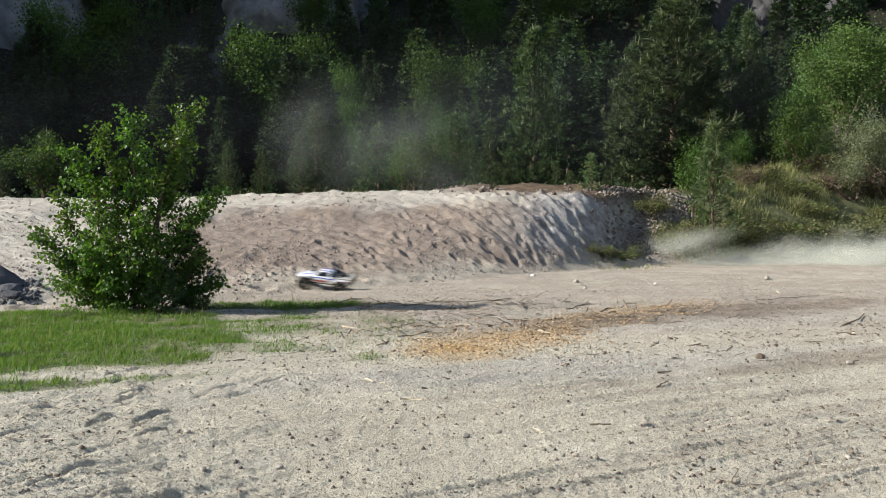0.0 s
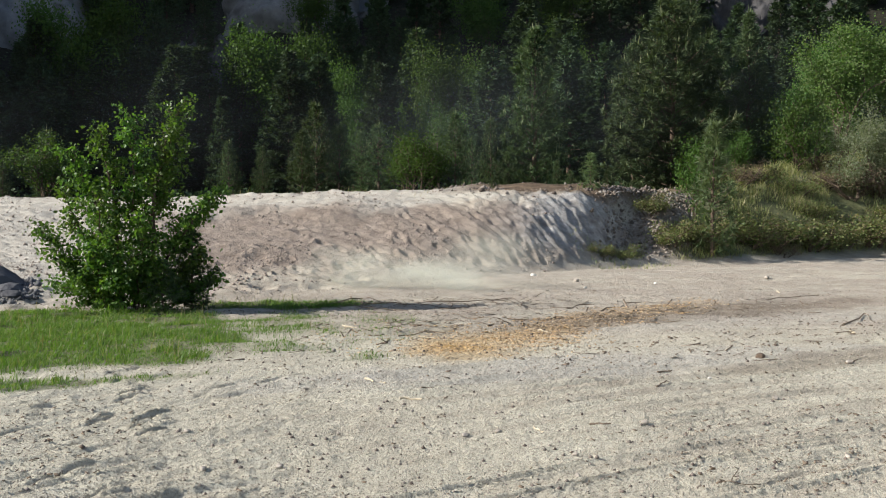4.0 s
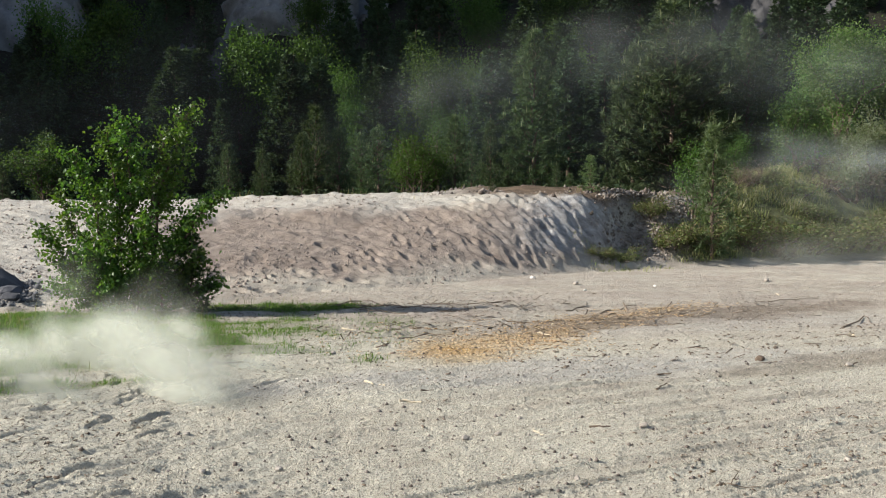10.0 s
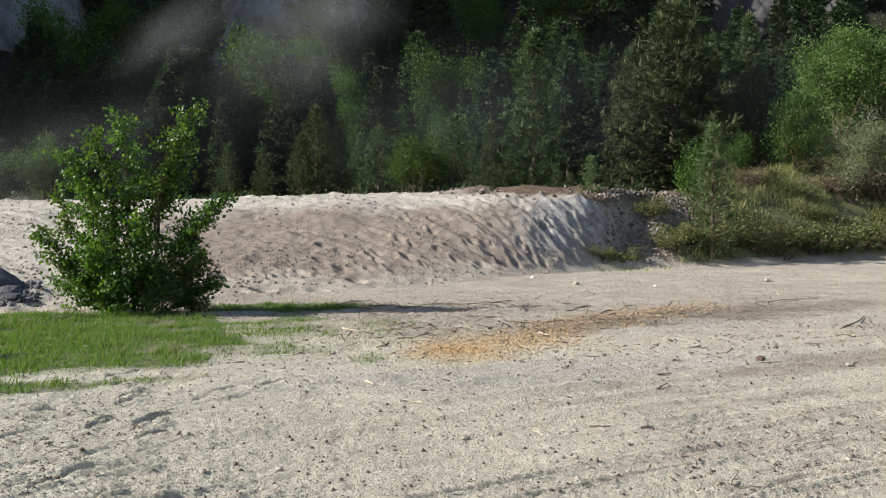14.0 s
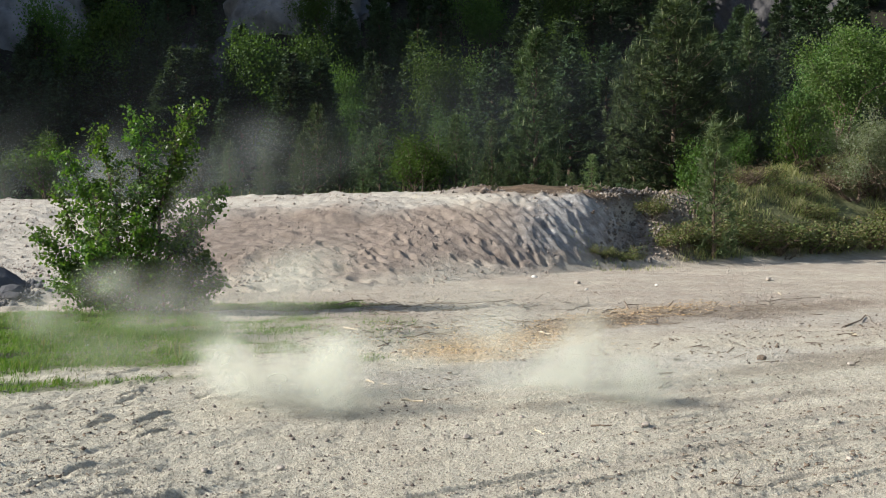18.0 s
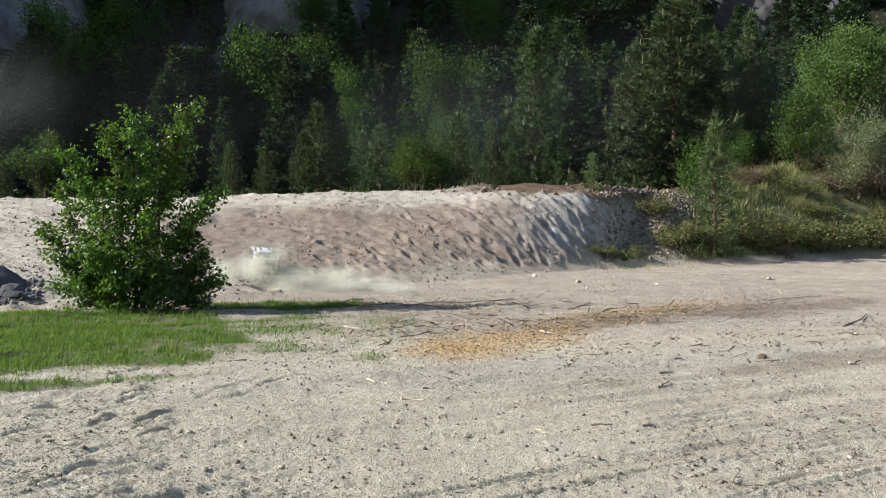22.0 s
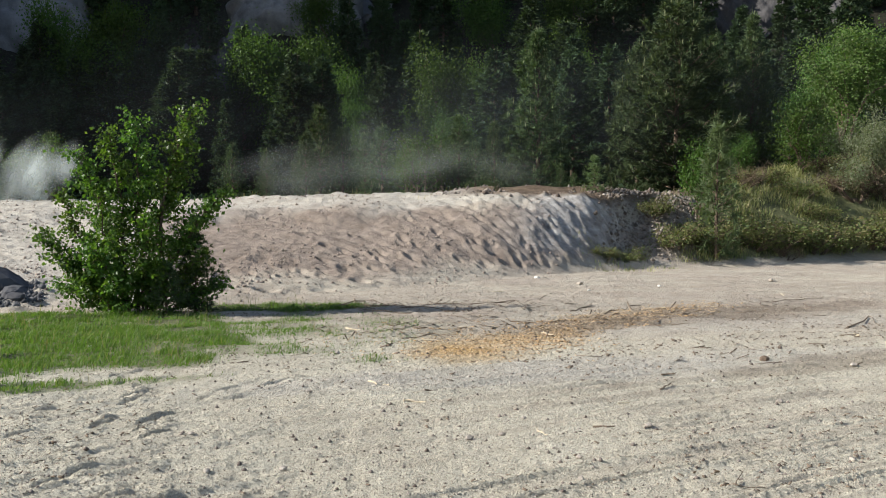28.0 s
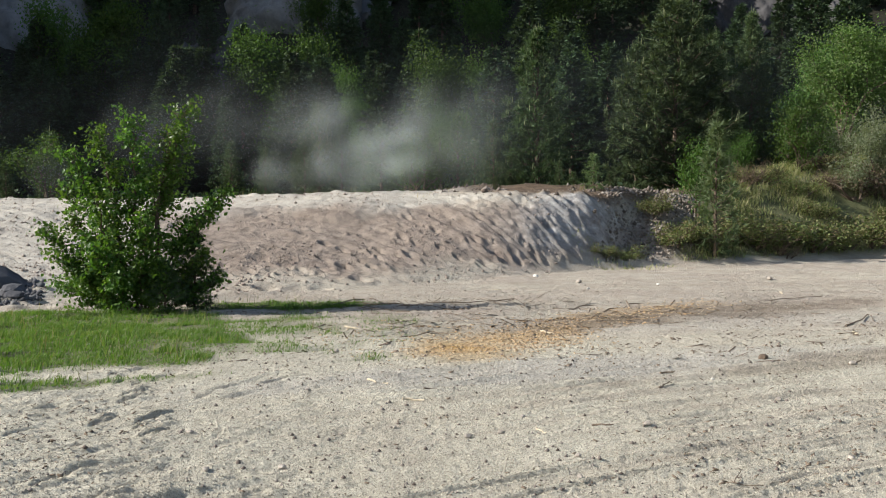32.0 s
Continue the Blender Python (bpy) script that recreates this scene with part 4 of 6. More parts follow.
def gravel(name, label, seed, n, box, sizes, mat, mask=None):
    """Loose small stones, too many to count."""
    rng = np.random.default_rng(seed)
    a = rng.uniform(box[0], box[1], n)
    y = box[2] * (box[3] / box[2]) ** rng.uniform(0, 1, n)
    x = a * y
    keep = np.ones(n, bool)
    if mask is not None:
        keep = rng.random(n) < mask(x, y)
    keep &= turf_mask(x, y) < 0.3
    x, y = x[keep], y[keep]
    s = sizes[0] * (sizes[1] / sizes[0]) ** (rng.uniform(0, 1, len(x)) ** 2.2)
    z = height(x, y) + s * 0.12
    base = np.array([(1, 0, 0), (-1, 0, 0), (0, 1, 0), (0, -1, 0), (0, 0, 0.95), (0, 0, -0.75)], float)
    tri = np.array([(0, 2, 4), (2, 1, 4), (1, 3, 4), (3, 0, 4), (2, 0, 5), (1, 2, 5), (3, 1, 5), (0, 3, 5)])
    v = base[None] * s[:, None, None] * rng.uniform(0.55, 1.25, (len(x), 6, 1))
    th = rng.uniform(0, math.tau, len(x))
    c, sn = np.cos(th)[:, None], np.sin(th)[:, None]
    v = np.stack([v[..., 0] * c - v[..., 1] * sn, v[..., 0] * sn + v[..., 1] * c, v[..., 2]], -1)
    v = v + np.stack([x, y, z], 1)[:, None]
    f = (tri[None] + np.arange(len(x))[:, None, None] * 6).reshape(-1, 3)
    return tagged(part(name, quick_mesh(name, v.reshape(-1, 3), f, [mat]), None), label, "gravel", kind="stuff")


GRIT = foliage("grit", [(0.24, 0.21, 0.165), (0.42, 0.384, 0.305), (0.52, 0.484, 0.40), (0.33, 0.294, 0.235)], 0.0, 0.9, 0.15)
gravel("gravel", "loose grey and beige gravel scattered on the sand", 3, 150000, (-0.50, 0.50, 3.3, 17.0), (0.0023, 0.0072), GRIT)
RUBBLE = foliage("rubble", [(0.09, 0.072, 0.058), (0.19, 0.155, 0.13), (0.26, 0.23, 0.20), (0.14, 0.112, 0.088)], 0.0, 0.9, 0.15)
CLOD = foliage("clod", [(0.20, 0.16, 0.132), (0.32, 0.268, 0.225), (0.25, 0.205, 0.17)], 0.0, 0.95, 0.1)
gravel("bank_clods", "crumbled clods of sand on the bank", 33, 16000, (-0.48, 0.12, 13.0, 22.5), (0.007, 0.042), CLOD,
       lambda x, y: smooth((bank_share(x, y)[0] + 0.15) * 6) * np.clip(0.4 + 2 * fbm(x, y, 3, 35), 0, 1))
gravel("pebbles", "darker pebbles lying on the gravel", 31, 5200, (-0.52, 0.52, 3.2, 18), (0.004, 0.018), RUBBLE)
gravel("soil_lumps", "dark soil lumps along the brow of the bank", 36, 2600, (-0.02, 0.25, 20.5, 25.0), (0.015, 0.09), RUBBLE, lambda x, y: smooth((bank_share(x, y)[0] - 0.85) * 6) * np.clip(0.3 + 2 * fbm(x, y, 3, 37), 0, 1))
gravel("bank_rubble", "brown and grey rubble at the end of the bank", 4, 11000, (0.125, 0.262, 18.0, 24.4), (0.012, 0.075), RUBBLE,
       lambda x, y: np.clip(bank_share(x, y)[0] * 3, 0, 1) * smooth((x / y - 0.15) * 22))


def chips(name, label, seed, n, mask, box, size, mat, slim=1.0):
    """Flat splinters of wood strewn about."""
    rng = np.random.default_rng(seed)
    x, y = rng.uniform(box[0], box[1], n), rng.uniform(box[2], box[3], n)
    keep = rng.random(n) < mask(x, y)
    x, y = x[keep], y[keep]
    k = len(x)
    z = height(x, y) + 0.006
    th = rng.uniform(0, math.tau, k)
    d = np.stack([np.cos(th), np.sin(th), rng.normal(size=k) * 0.25], 1)
    w = np.stack([-np.sin(th), np.cos(th), rng.normal(size=k) * 0.35], 1)
    L = (size * rng.uniform(0.5, 1.6, k))[:, None]
    W = L * rng.uniform(0.2, 0.5, (k, 1)) * slim
    T = np.array([0, 0, 0.004])
    p = np.stack([x, y, z], 1)
    lo = np.stack([p - d * L - w * W, p + d * L - w * W, p + d * L + w * W, p - d * L + w * W], 1)
    v = np.concatenate([lo, lo + T], 1).reshape(-1, 3)
    q = np.array([(0, 3, 2, 1), (4, 5, 6, 7), (0, 1, 5, 4), (1, 2, 6, 5), (2, 3, 7, 6), (3, 0, 4, 7)])
    f = (q[None] + np.arange(k)[:, None, None] * 8).reshape(-1, 4)
    return tagged(part(name, quick_mesh(name, v, f, [mat]), None), label, "wood chips", kind="stuff")


def chip_mask(x, y):
    return np.clip(patch(x, y, 0.6, 9.2, 0.95, 0.6, 0.9, 0.8, 6, 0.9) + 0.9 * patch(x, y, 1.95, 11.0, 2.5, 0.48, 1.0, 0.85, 9, 1.0) + 0.25 * patch(x, y, 0.1, 9.41, 1.3, 1.24, 1.0, 0.2, 10, 0.9), 0, 1)


chips("wood_chips", "orange wood chips strewn in a patch on the sand", 12, 11500, chip_mask, (-1.4, 4.2, 7.7, 13.1), 0.011, CHIP)
chips("bark_crumbs", "dark bark crumbs strewn over the sand", 13, 2600, lambda x, y: np.clip(chip_mask(x, y) * 0.8 + patch(x, y, 3.6, 9.41, 3.2, 0.62, 1.0, 0.55, 17, 1.0) * 0.7
                                                                                     + patch(x, y, 0.0, 10.65, 1.6, 0.74, 1.0, 0.0, 18, 1.0) * 0.5, 0, 1), (-2, 7, 6.4, 14.2), 0.018, STICK)


chips("debris", "small dark crumbs of bark and stone on the sand", 15, 15000, lambda x, y: np.clip(0.25 + 1.8 * fbm(x * 0.9, y * 0.6, 3, 95), 0.03, 1), (-3.0, 7.5, 4.2, 14.5), 0.009, STICK)
chips("twig_litter", "dark dead twigs littered over the sand", 14, 2600,
      lambda x, y: np.clip(patch(x, y, -0.2, 12.3, 1.8, 0.7, 1.0, 0.0, 19, 0.8) * 0.8 + patch(x, y, 1.6, 10.9, 3.4, 0.9, 1.0, 0.45, 20, 1.0) * 0.45 + patch(x, y, 3.8, 9.2, 3.2, 0.6, 1.0, 0.55, 17, 1.0) * 0.08, 0, 1),
      (-2.2, 7, 7.5, 14.5), 0.085, STICK, 0.11)


def stone(label, x, y, r, seed, mat=STONE, sink=0.3):
    ob = part("stone", lump(np.random.default_rng(seed), r), mat)
    ob.matrix_basis = pose(x, y, ground_z(x, y) + r * (0.72 - sink), 0, 0, seed * 40)
    for p in ob.data.polygons:
        p.use_smooth = False
    return tagged(ob, label, "stone", "stones on the sand")


def stick(label, pts, r, mat=STICK, name="stick"):
    """A crooked dead branch lying on the land; pts are x, y and lift."""
    bm = bmesh.new()
    rng = np.random.default_rng(int(abs(pts[0][0]) * 1000) + 7)
    path = []
    for (x0, y0, h0), (x1, y1, h1) in zip(pts, pts[1:]):
        for k in range(4):
            f = k / 4
            x, y = x0 + (x1 - x0) * f + rng.normal() * r * 0.8, y0 + (y1 - y0) * f + rng.normal() * r * 0.8
            path.append((x, y, ground_z(x, y) + r * 0.6 + h0 + (h1 - h0) * f))
    path.append((pts[-1][0], pts[-1][1], ground_z(pts[-1][0], pts[-1][1]) + r * 0.6 + pts[-1][2]))
    tube(bm, path, [r * (1 - 0.6 * i / len(path)) for i in range(len(path))], 6)
    return tagged(part(name, bm, mat), label, "stick", "dead sticks on the sand")


stone("square-edged brown stone on the gravel", 2.69, 8.01, 0.042, 1, BROWN_STONE)
stone("pale stone at the foot of the sand bank", 1.64, 17.24, 0.06, 2, PALE_STONE)
for (x, y), r, seed in (((0.69, 4.88), 0.018, 3),
                    ((1.20, 5.60), 0.022, 4),
                    ((0.32, 5.43), 0.020, 5),
                    ((0.13, 5.35), 0.022, 6),
                    ((-0.30, 5.58), 0.014, 7),
                    ((-1.19, 4.66), 0.022, 8),
                    ((-0.82, 4.71), 0.018, 9),
                    ((-1.00, 8.63), 0.026, 10),
                    ((5.65, 16.55), 0.050, 11),
                    ((2.23, 6.33), 0.024, 13),
                    ((-0.98, 6.73), 0.020, 14),
                    ((3.33, 7.73), 0.030, 15),
                    ((2.79, 7.18), 0.020, 16),
                    ((2.11, 4.89), 0.018, 17),
                    ((-1.47, 5.41), 0.018, 18),
                    ((0.48, 5.86), 0.016, 19),
                    ((2.26, 16.08), 0.050, 20),
                    ((0.64, 4.47), 0.018, 21),
                    ((-0.60, 5.40), 0.012, 22)):
    stone("small angular grey-brown stone half sunk in sand", x, y, r, seed)
for (x, y), r, seed in (((2.00, 7.07), 0.014, 31), ((2.20, 14.68), 0.030, 32), ((-3.32, 8.77), 0.020, 33), ((3.45, 15.39), 0.030, 34), ((-10.49, 50.37), 0.120, 35)):
    stone("small chalky white stone on the ground", x, y, r, seed, PALE_STONE)
stick("crooked dark dead stick on the sand", [(0.95, 10.78, 0.00), (1.21, 10.60, 0.00), (1.40, 10.89, 0.01)], 0.009, STICK)
stick("crooked dark dead stick on the sand", [(1.58, 11.99, 0.00), (1.85, 12.33, 0.02), (2.05, 12.33, 0.00)], 0.008, STICK)
stick("crooked dark dead stick on the sand", [(1.89, 11.53, 0.00), (2.40, 12.33, 0.01), (2.80, 12.50, 0.00)], 0.008, STICK)
stick("crooked dark dead stick on the sand", [(2.26, 11.59, 0.00), (2.84, 11.42, 0.00), (3.21, 11.78, 0.00)], 0.007, STICK)
stick("crooked dark dead stick on the sand", [(4.10, 12.86, 0.00), (4.72, 13.27, 0.02), (5.33, 13.42, 0.00)], 0.009, STICK)
stick("crooked dark dead stick on the sand", [(4.50, 14.40, 0.00), (4.93, 14.56, 0.00)], 0.009, STICK)
stick("crooked dark dead stick on the sand", [(-0.45, 9.49, 0.00), (-0.14, 9.73, 0.02), (0.09, 9.66, 0.00)], 0.007, STICK)
stick("crooked dark dead stick on the sand", [(-0.56, 9.90, 0.00), (-0.27, 10.13, 0.01)], 0.007, STICK)
stick("crooked dark dead stick on the sand", [(0.39, 10.80, 0.00), (-0.03, 11.11, 0.02)], 0.005, STICK)
stick("crooked dark dead stick on the sand", [(-1.62, 12.14, 0.00), (-1.10, 12.80, 0.06), (-0.61, 12.09, 0.00)], 0.010, STICK)
stick("crooked dark dead stick on the sand", [(-1.60, 12.85, 0.00), (-1.02, 11.92, 0.03), (-0.44, 11.61, 0.00)], 0.008, STICK)
stick("crooked dark dead stick on the sand", [(-1.16, 12.58, 0.02), (-0.46, 12.07, 0.01), (0.11, 12.04, 0.00)], 0.009, STICK)
stick("crooked dark dead stick on the sand", [(-0.33, 12.42, 0.00), (0.49, 12.54, 0.02), (0.93, 12.86, 0.00)], 0.008, STICK)
stick("crooked dark dead stick on the sand", [(-1.29, 11.70, 0.00), (-0.57, 11.39, 0.00)], 0.007, STICK)
stick("crooked dark dead stick on the sand", [(1.29, 4.40, 0.00), (1.35, 4.36, 0.01), (1.48, 4.37, 0.00)], 0.004, STICK)
stick("crooked dark dead stick on the sand", [(1.34, 4.36, 0.01), (1.42, 4.51, 0.03)], 0.003, STICK)
stick("crooked dark dead stick on the sand", [(0.88, 5.62, 0.00), (1.00, 5.61, 0.00)], 0.008, STICK)
stick("crooked dark dead stick on the sand", [(1.68, 7.37, 0.00), (1.80, 7.42, 0.01)], 0.008, STICK)
stick("crooked dark dead stick on the sand", [(1.50, 6.65, 0.00), (1.61, 6.78, 0.01)], 0.008, STICK)
stick("crooked dark dead stick on the sand", [(4.25, 10.06, 0.00), (4.92, 11.03, 0.02), (4.82, 10.59, 0.00)], 0.009, STICK)
stick("crooked dark dead stick on the sand", [(3.31, 7.73, 0.00), (3.46, 7.87, 0.01)], 0.009, STICK)
stick("crooked dark dead stick on the sand", [(4.26, 9.30, 0.00), (4.40, 9.39, 0.00)], 0.008, STICK)
stick("crooked dark dead stick on the sand", [(-1.70, 8.04, 0.00), (-1.82, 7.91, 0.00)], 0.007, STICK)
stick("crooked dark dead stick on the sand", [(-0.16, 6.68, 0.00), (-0.06, 6.72, 0.00)], 0.007, STICK)
stick("crooked dark dead stick on the sand", [(2.11, 11.54, 0.00), (1.85, 11.23, 0.00)], 0.005, STICK)
stick("crooked dark dead stick on the sand", [(0.50, 12.76, 0.00), (0.94, 13.03, 0.01)], 0.009, STICK)
stick("crooked dark dead stick on the sand", [(-1.29, 13.13, 0.03), (-1.09, 12.72, 0.00)], 0.013, STICK)
stick("crooked dark dead stick on the sand", [(2.55, 7.80, 0.00), (2.78, 7.84, 0.00)], 0.005, STICK)
stick("pale split wood splinter on the sand", [(-0.59, 7.14, 0.00), (-0.52, 7.05, 0.00)], 0.010, PALE_WOOD)
stick("pale split wood splinter on the sand", [(-0.47, 7.07, 0.00), (-0.43, 6.96, 0.00)], 0.008, PALE_WOOD)
stick("pale split wood splinter on the sand", [(-0.28, 6.37, 0.00), (-0.14, 6.34, 0.00)], 0.010, PALE_WOOD)
stick("pale split wood splinter on the sand", [(-1.10, 10.25, 0.00), (-0.92, 10.11, 0.00)], 0.012, PALE_WOOD)
stick("pale split wood splinter on the sand", [(0.98, 9.92, 0.00), (1.12, 9.77, 0.00)], 0.012, PALE_WOOD)
stick("pale split wood splinter on the sand", [(4.75, 12.31, 0.00), (4.97, 12.32, 0.00)], 0.012, PALE_WOOD)
stick("pale split wood splinter on the sand", [(0.73, 14.66, 0.00), (0.89, 14.76, 0.00)], 0.014, PALE_WOOD)
stick("pale split wood splinter on the sand", [(5.00, 14.19, 0.00), (4.95, 13.81, 0.00)], 0.010, PALE_WOOD)
stick("pale split wood splinter on the sand", [(4.20, 9.71, 0.00), (4.14, 9.46, 0.00)], 0.012, PALE_WOOD)
stick("pale split wood splinter on the sand", [(0.54, 5.57, 0.00), (0.58, 5.41, 0.00)], 0.005, PALE_WOOD)
stick("pale split wood splinter on the sand", [(-0.28, 9.46, 0.00), (-0.09, 9.43, 0.00)], 0.008, PALE_WOOD)
stick("pale split wood splinter on the sand", [(1.14, 6.24, 0.00), (1.22, 6.27, 0.00)], 0.005, PALE_WOOD)


# grey boulder heap behind the turf
for k, (x, y, r) in enumerate(((-6.32, 13.3, 0.40), (-5.92, 12.95, 0.22), (-6.85, 13.4, 0.42), (-5.72, 12.55, 0.13), (-6.05, 12.5, 0.16), (-6.3, 12.6, 0.22), (-6.65, 12.7, 0.26))):
    ob = part("boulder", lump(np.random.default_rng(300 + k), r), BOULDER)
    ob.matrix_basis = pose(x, y, ground_z(x, y) + r * 0.12, 0, 0, k * 50)
    tagged(ob, "dark grey boulder beside the aspen bush", "boulder", "boulder heap")
SCREE = foliage("scree", [(0.05, 0.05, 0.052), (0.10, 0.10, 0.105), (0.16, 0.155, 0.15)], 0.0, 0.9, 0.15)
gravel("scree", "dark grey broken stone heaped round the boulders", 38, 5200, (-0.60, -0.425, 12.0, 13.9), (0.012, 0.075), SCREE, lambda x, y: patch(x, y, -6.35, 12.9, 0.95, 0.85, 0.7, 0.0, 22, 0.5))


# ---------------------------------------------------------------- the model truck
WHITE = plain("white_shell", (0.74, 0.74, 0.75), 0.35, 0.5, vary=0.06, scale=12)
BLUE = plain("blue_decal", (0.035, 0.06, 0.36), 0.4, 0.5, vary=0.12, scale=12)
RED = plain("red_decal", (0.50, 0.045, 0.05), 0.4, 0.5, vary=0.15, scale=12)
SMOKED = plain("smoked_window", (0.012, 0.013, 0.017), 0.18, 0.6, vary=0.1)
BLACK = plain("black_plastic", (0.022, 0.022, 0.023), 0.6, 0.3, vary=0.3)
RUBBER = plain("dusty_rubber", (0.055, 0.048, 0.042), 0.92, 0.15, vary=0.4, scale=25)
RIM = plain("dark_rim", (0.07, 0.065, 0.065), 0.5, 0.4, 0.3)
STEEL = plain("shock_steel", (0.35, 0.35, 0.36), 0.35, 0.5, 0.9)
DUSTY = plain("dusty_bed", (0.38, 0.36, 0.31), 0.7, 0.3, vary=0.3)
WHEEL_R = 0.094


def loft(rows, shade=False):
    """A closed shell through cross sections: x, floor, shoulder, top, half width low, half width shoulder, half width top."""
    bm = bmesh.new()
    rings = []
    for x, z0, z1, z2, w0, w1, w2 in rows:
        ring = [(-w0, z0), (-w1, z1), (-w2, z2 - 0.008), (-w2 + 0.02, z2), (w2 - 0.02, z2), (w2, z2 - 0.008), (w1, z1), (w0, z0)]
        rings.append([bm.verts.new((x, a, b)) for a, b in ring])
    for r, s in zip(rings, rings[1:]):
        for k in range(8):
            bm.faces.new((r[k], s[k], s[(k + 1) % 8], r[(k + 1) % 8]))
    bm.faces.new(rings[0])
    bm.faces.new(rings[-1][::-1])
    bmesh.ops.recalc_face_normals(bm, faces=bm.faces)
    es = [e for e in bm.edges if len(e.link_faces) == 2 and e.calc_face_angle(0) > 0.35]
    bmesh.ops.bevel(bm, geom=es, offset=0.006, segments=2, affect="EDGES", profile=0.6)
    return bm


def plate(corners, thick=0.004):
    """A thin panel through four corners, pushed out along its normal."""
    bm = bmesh.new()
    c = [Vector(p) for p in corners]
    n = (c[1] - c[0]).cross(c[2] - c[0]).normalized() * thick
    lo, hi = [bm.verts.new(p - n * 0.5) for p in c], [bm.verts.new(p + n) for p in c]
    bm.faces.new(lo[::-1])
    bm.faces.new(hi)
    k = len(c)
    for i in range(k):
        bm.faces.new((lo[i], lo[(i + 1) % k], hi[(i + 1) % k], hi[i]))
    return bm


def arch(x, side, r, w, thick=0.012):
    """A wheel-arch flare."""
    bm = bmesh.new()
    n = 9
    rows = []
    for i in range(n):
        a = math.pi * (0.06 + 0.88 * i / (n - 1))
        c, s = math.cos(a), math.sin(a)
        rows.append([bm.verts.new((x + c * q, side * y, WHEEL_R + s * q * 0.95)) for q, y in ((r, w - 0.035), (r, w), (r + thick, w), (r + thick * 1.6, w - 0.035))])
    for p, q in zip(rows, rows[1:]):
        for k in range(4):
            bm.faces.new((p[k], q[k], q[(k + 1) % 4], p[(k + 1) % 4]))
    bm.faces.new(rows[0])
    bm.faces.new(rows[-1][::-1])
    bmesh.ops.recalc_face_normals(bm, faces=bm.faces)
    return bm


def wheel_meshes():
    tyre = bmesh.new()
    prof = [(0.055, -0.036), (0.072, -0.046), (0.086, -0.044), (0.089, -0.03), (0.089, 0.03), (0.086, 0.044), (0.072, 0.046), (0.055, 0.036)]
    n = 28
    rings = [[tyre.verts.new((r * math.cos(k * math.tau / n), w, r * math.sin(k * math.tau / n))) for r, w in prof] for k in range(n)]
    for k in range(n):
        for i in range(len(prof)):
            a, b = rings[k], rings[(k + 1) % n]
            j = (i + 1) % len(prof)
            tyre.faces.new((a[i], a[j], b[j], b[i]))
    for k in range(18):
        for s, off in ((-0.031, 0), (0.0, 0.5), (0.031, 0)):
            a = (k + off) * math.tau / 18
            block(tyre, (0.012, 0.024, 0.015), (0.0905 * math.cos(a), s, 0.0905 * math.sin(a)), Matrix.Rotation(-a, 4, "Y"))
    bmesh.ops.recalc_face_normals(tyre, faces=tyre.faces)
    rim = bmesh.new()
    for r0, r1, w0, w1 in ((0.057, 0.057, -0.034, 0.034), (0.05, 0.05, -0.030, 0.030)):
        a = [rim.verts.new((r0 * math.cos(k * math.tau / 24), w0, r0 * math.sin(k * math.tau / 24))) for k in range(24)]
        b = [rim.verts.new((r1 * math.cos(k * math.tau / 24), w1, r1 * math.sin(k * math.tau / 24))) for k in range(24)]
        for k in range(24):
            rim.faces.new((a[k], a[(k + 1) % 24], b[(k + 1) % 24], b[k]))
    for k in range(6):
        a = k * math.tau / 6
        block(rim, (0.05, 0.045, 0.013), (0.027 * math.cos(a), 0, 0.027 * math.sin(a)), Matrix.Rotation(-a, 4, "Y"), 0.002)
    hub = bmesh.new()
    tube(hub, [(0, -0.04, 0), (0, 0.04, 0)], [0.012, 0.012], 8)
    out = []
    for nm, bm, mt in (("tyre", tyre, RUBBER), ("rim", rim, RIM), ("hub", hub, STEEL)):
        me = bpy.data.meshes.new(nm)
        bm.to_mesh(me)
        bm.free()
        me.materials.append(mt)
        out.append((nm, me))
    return out


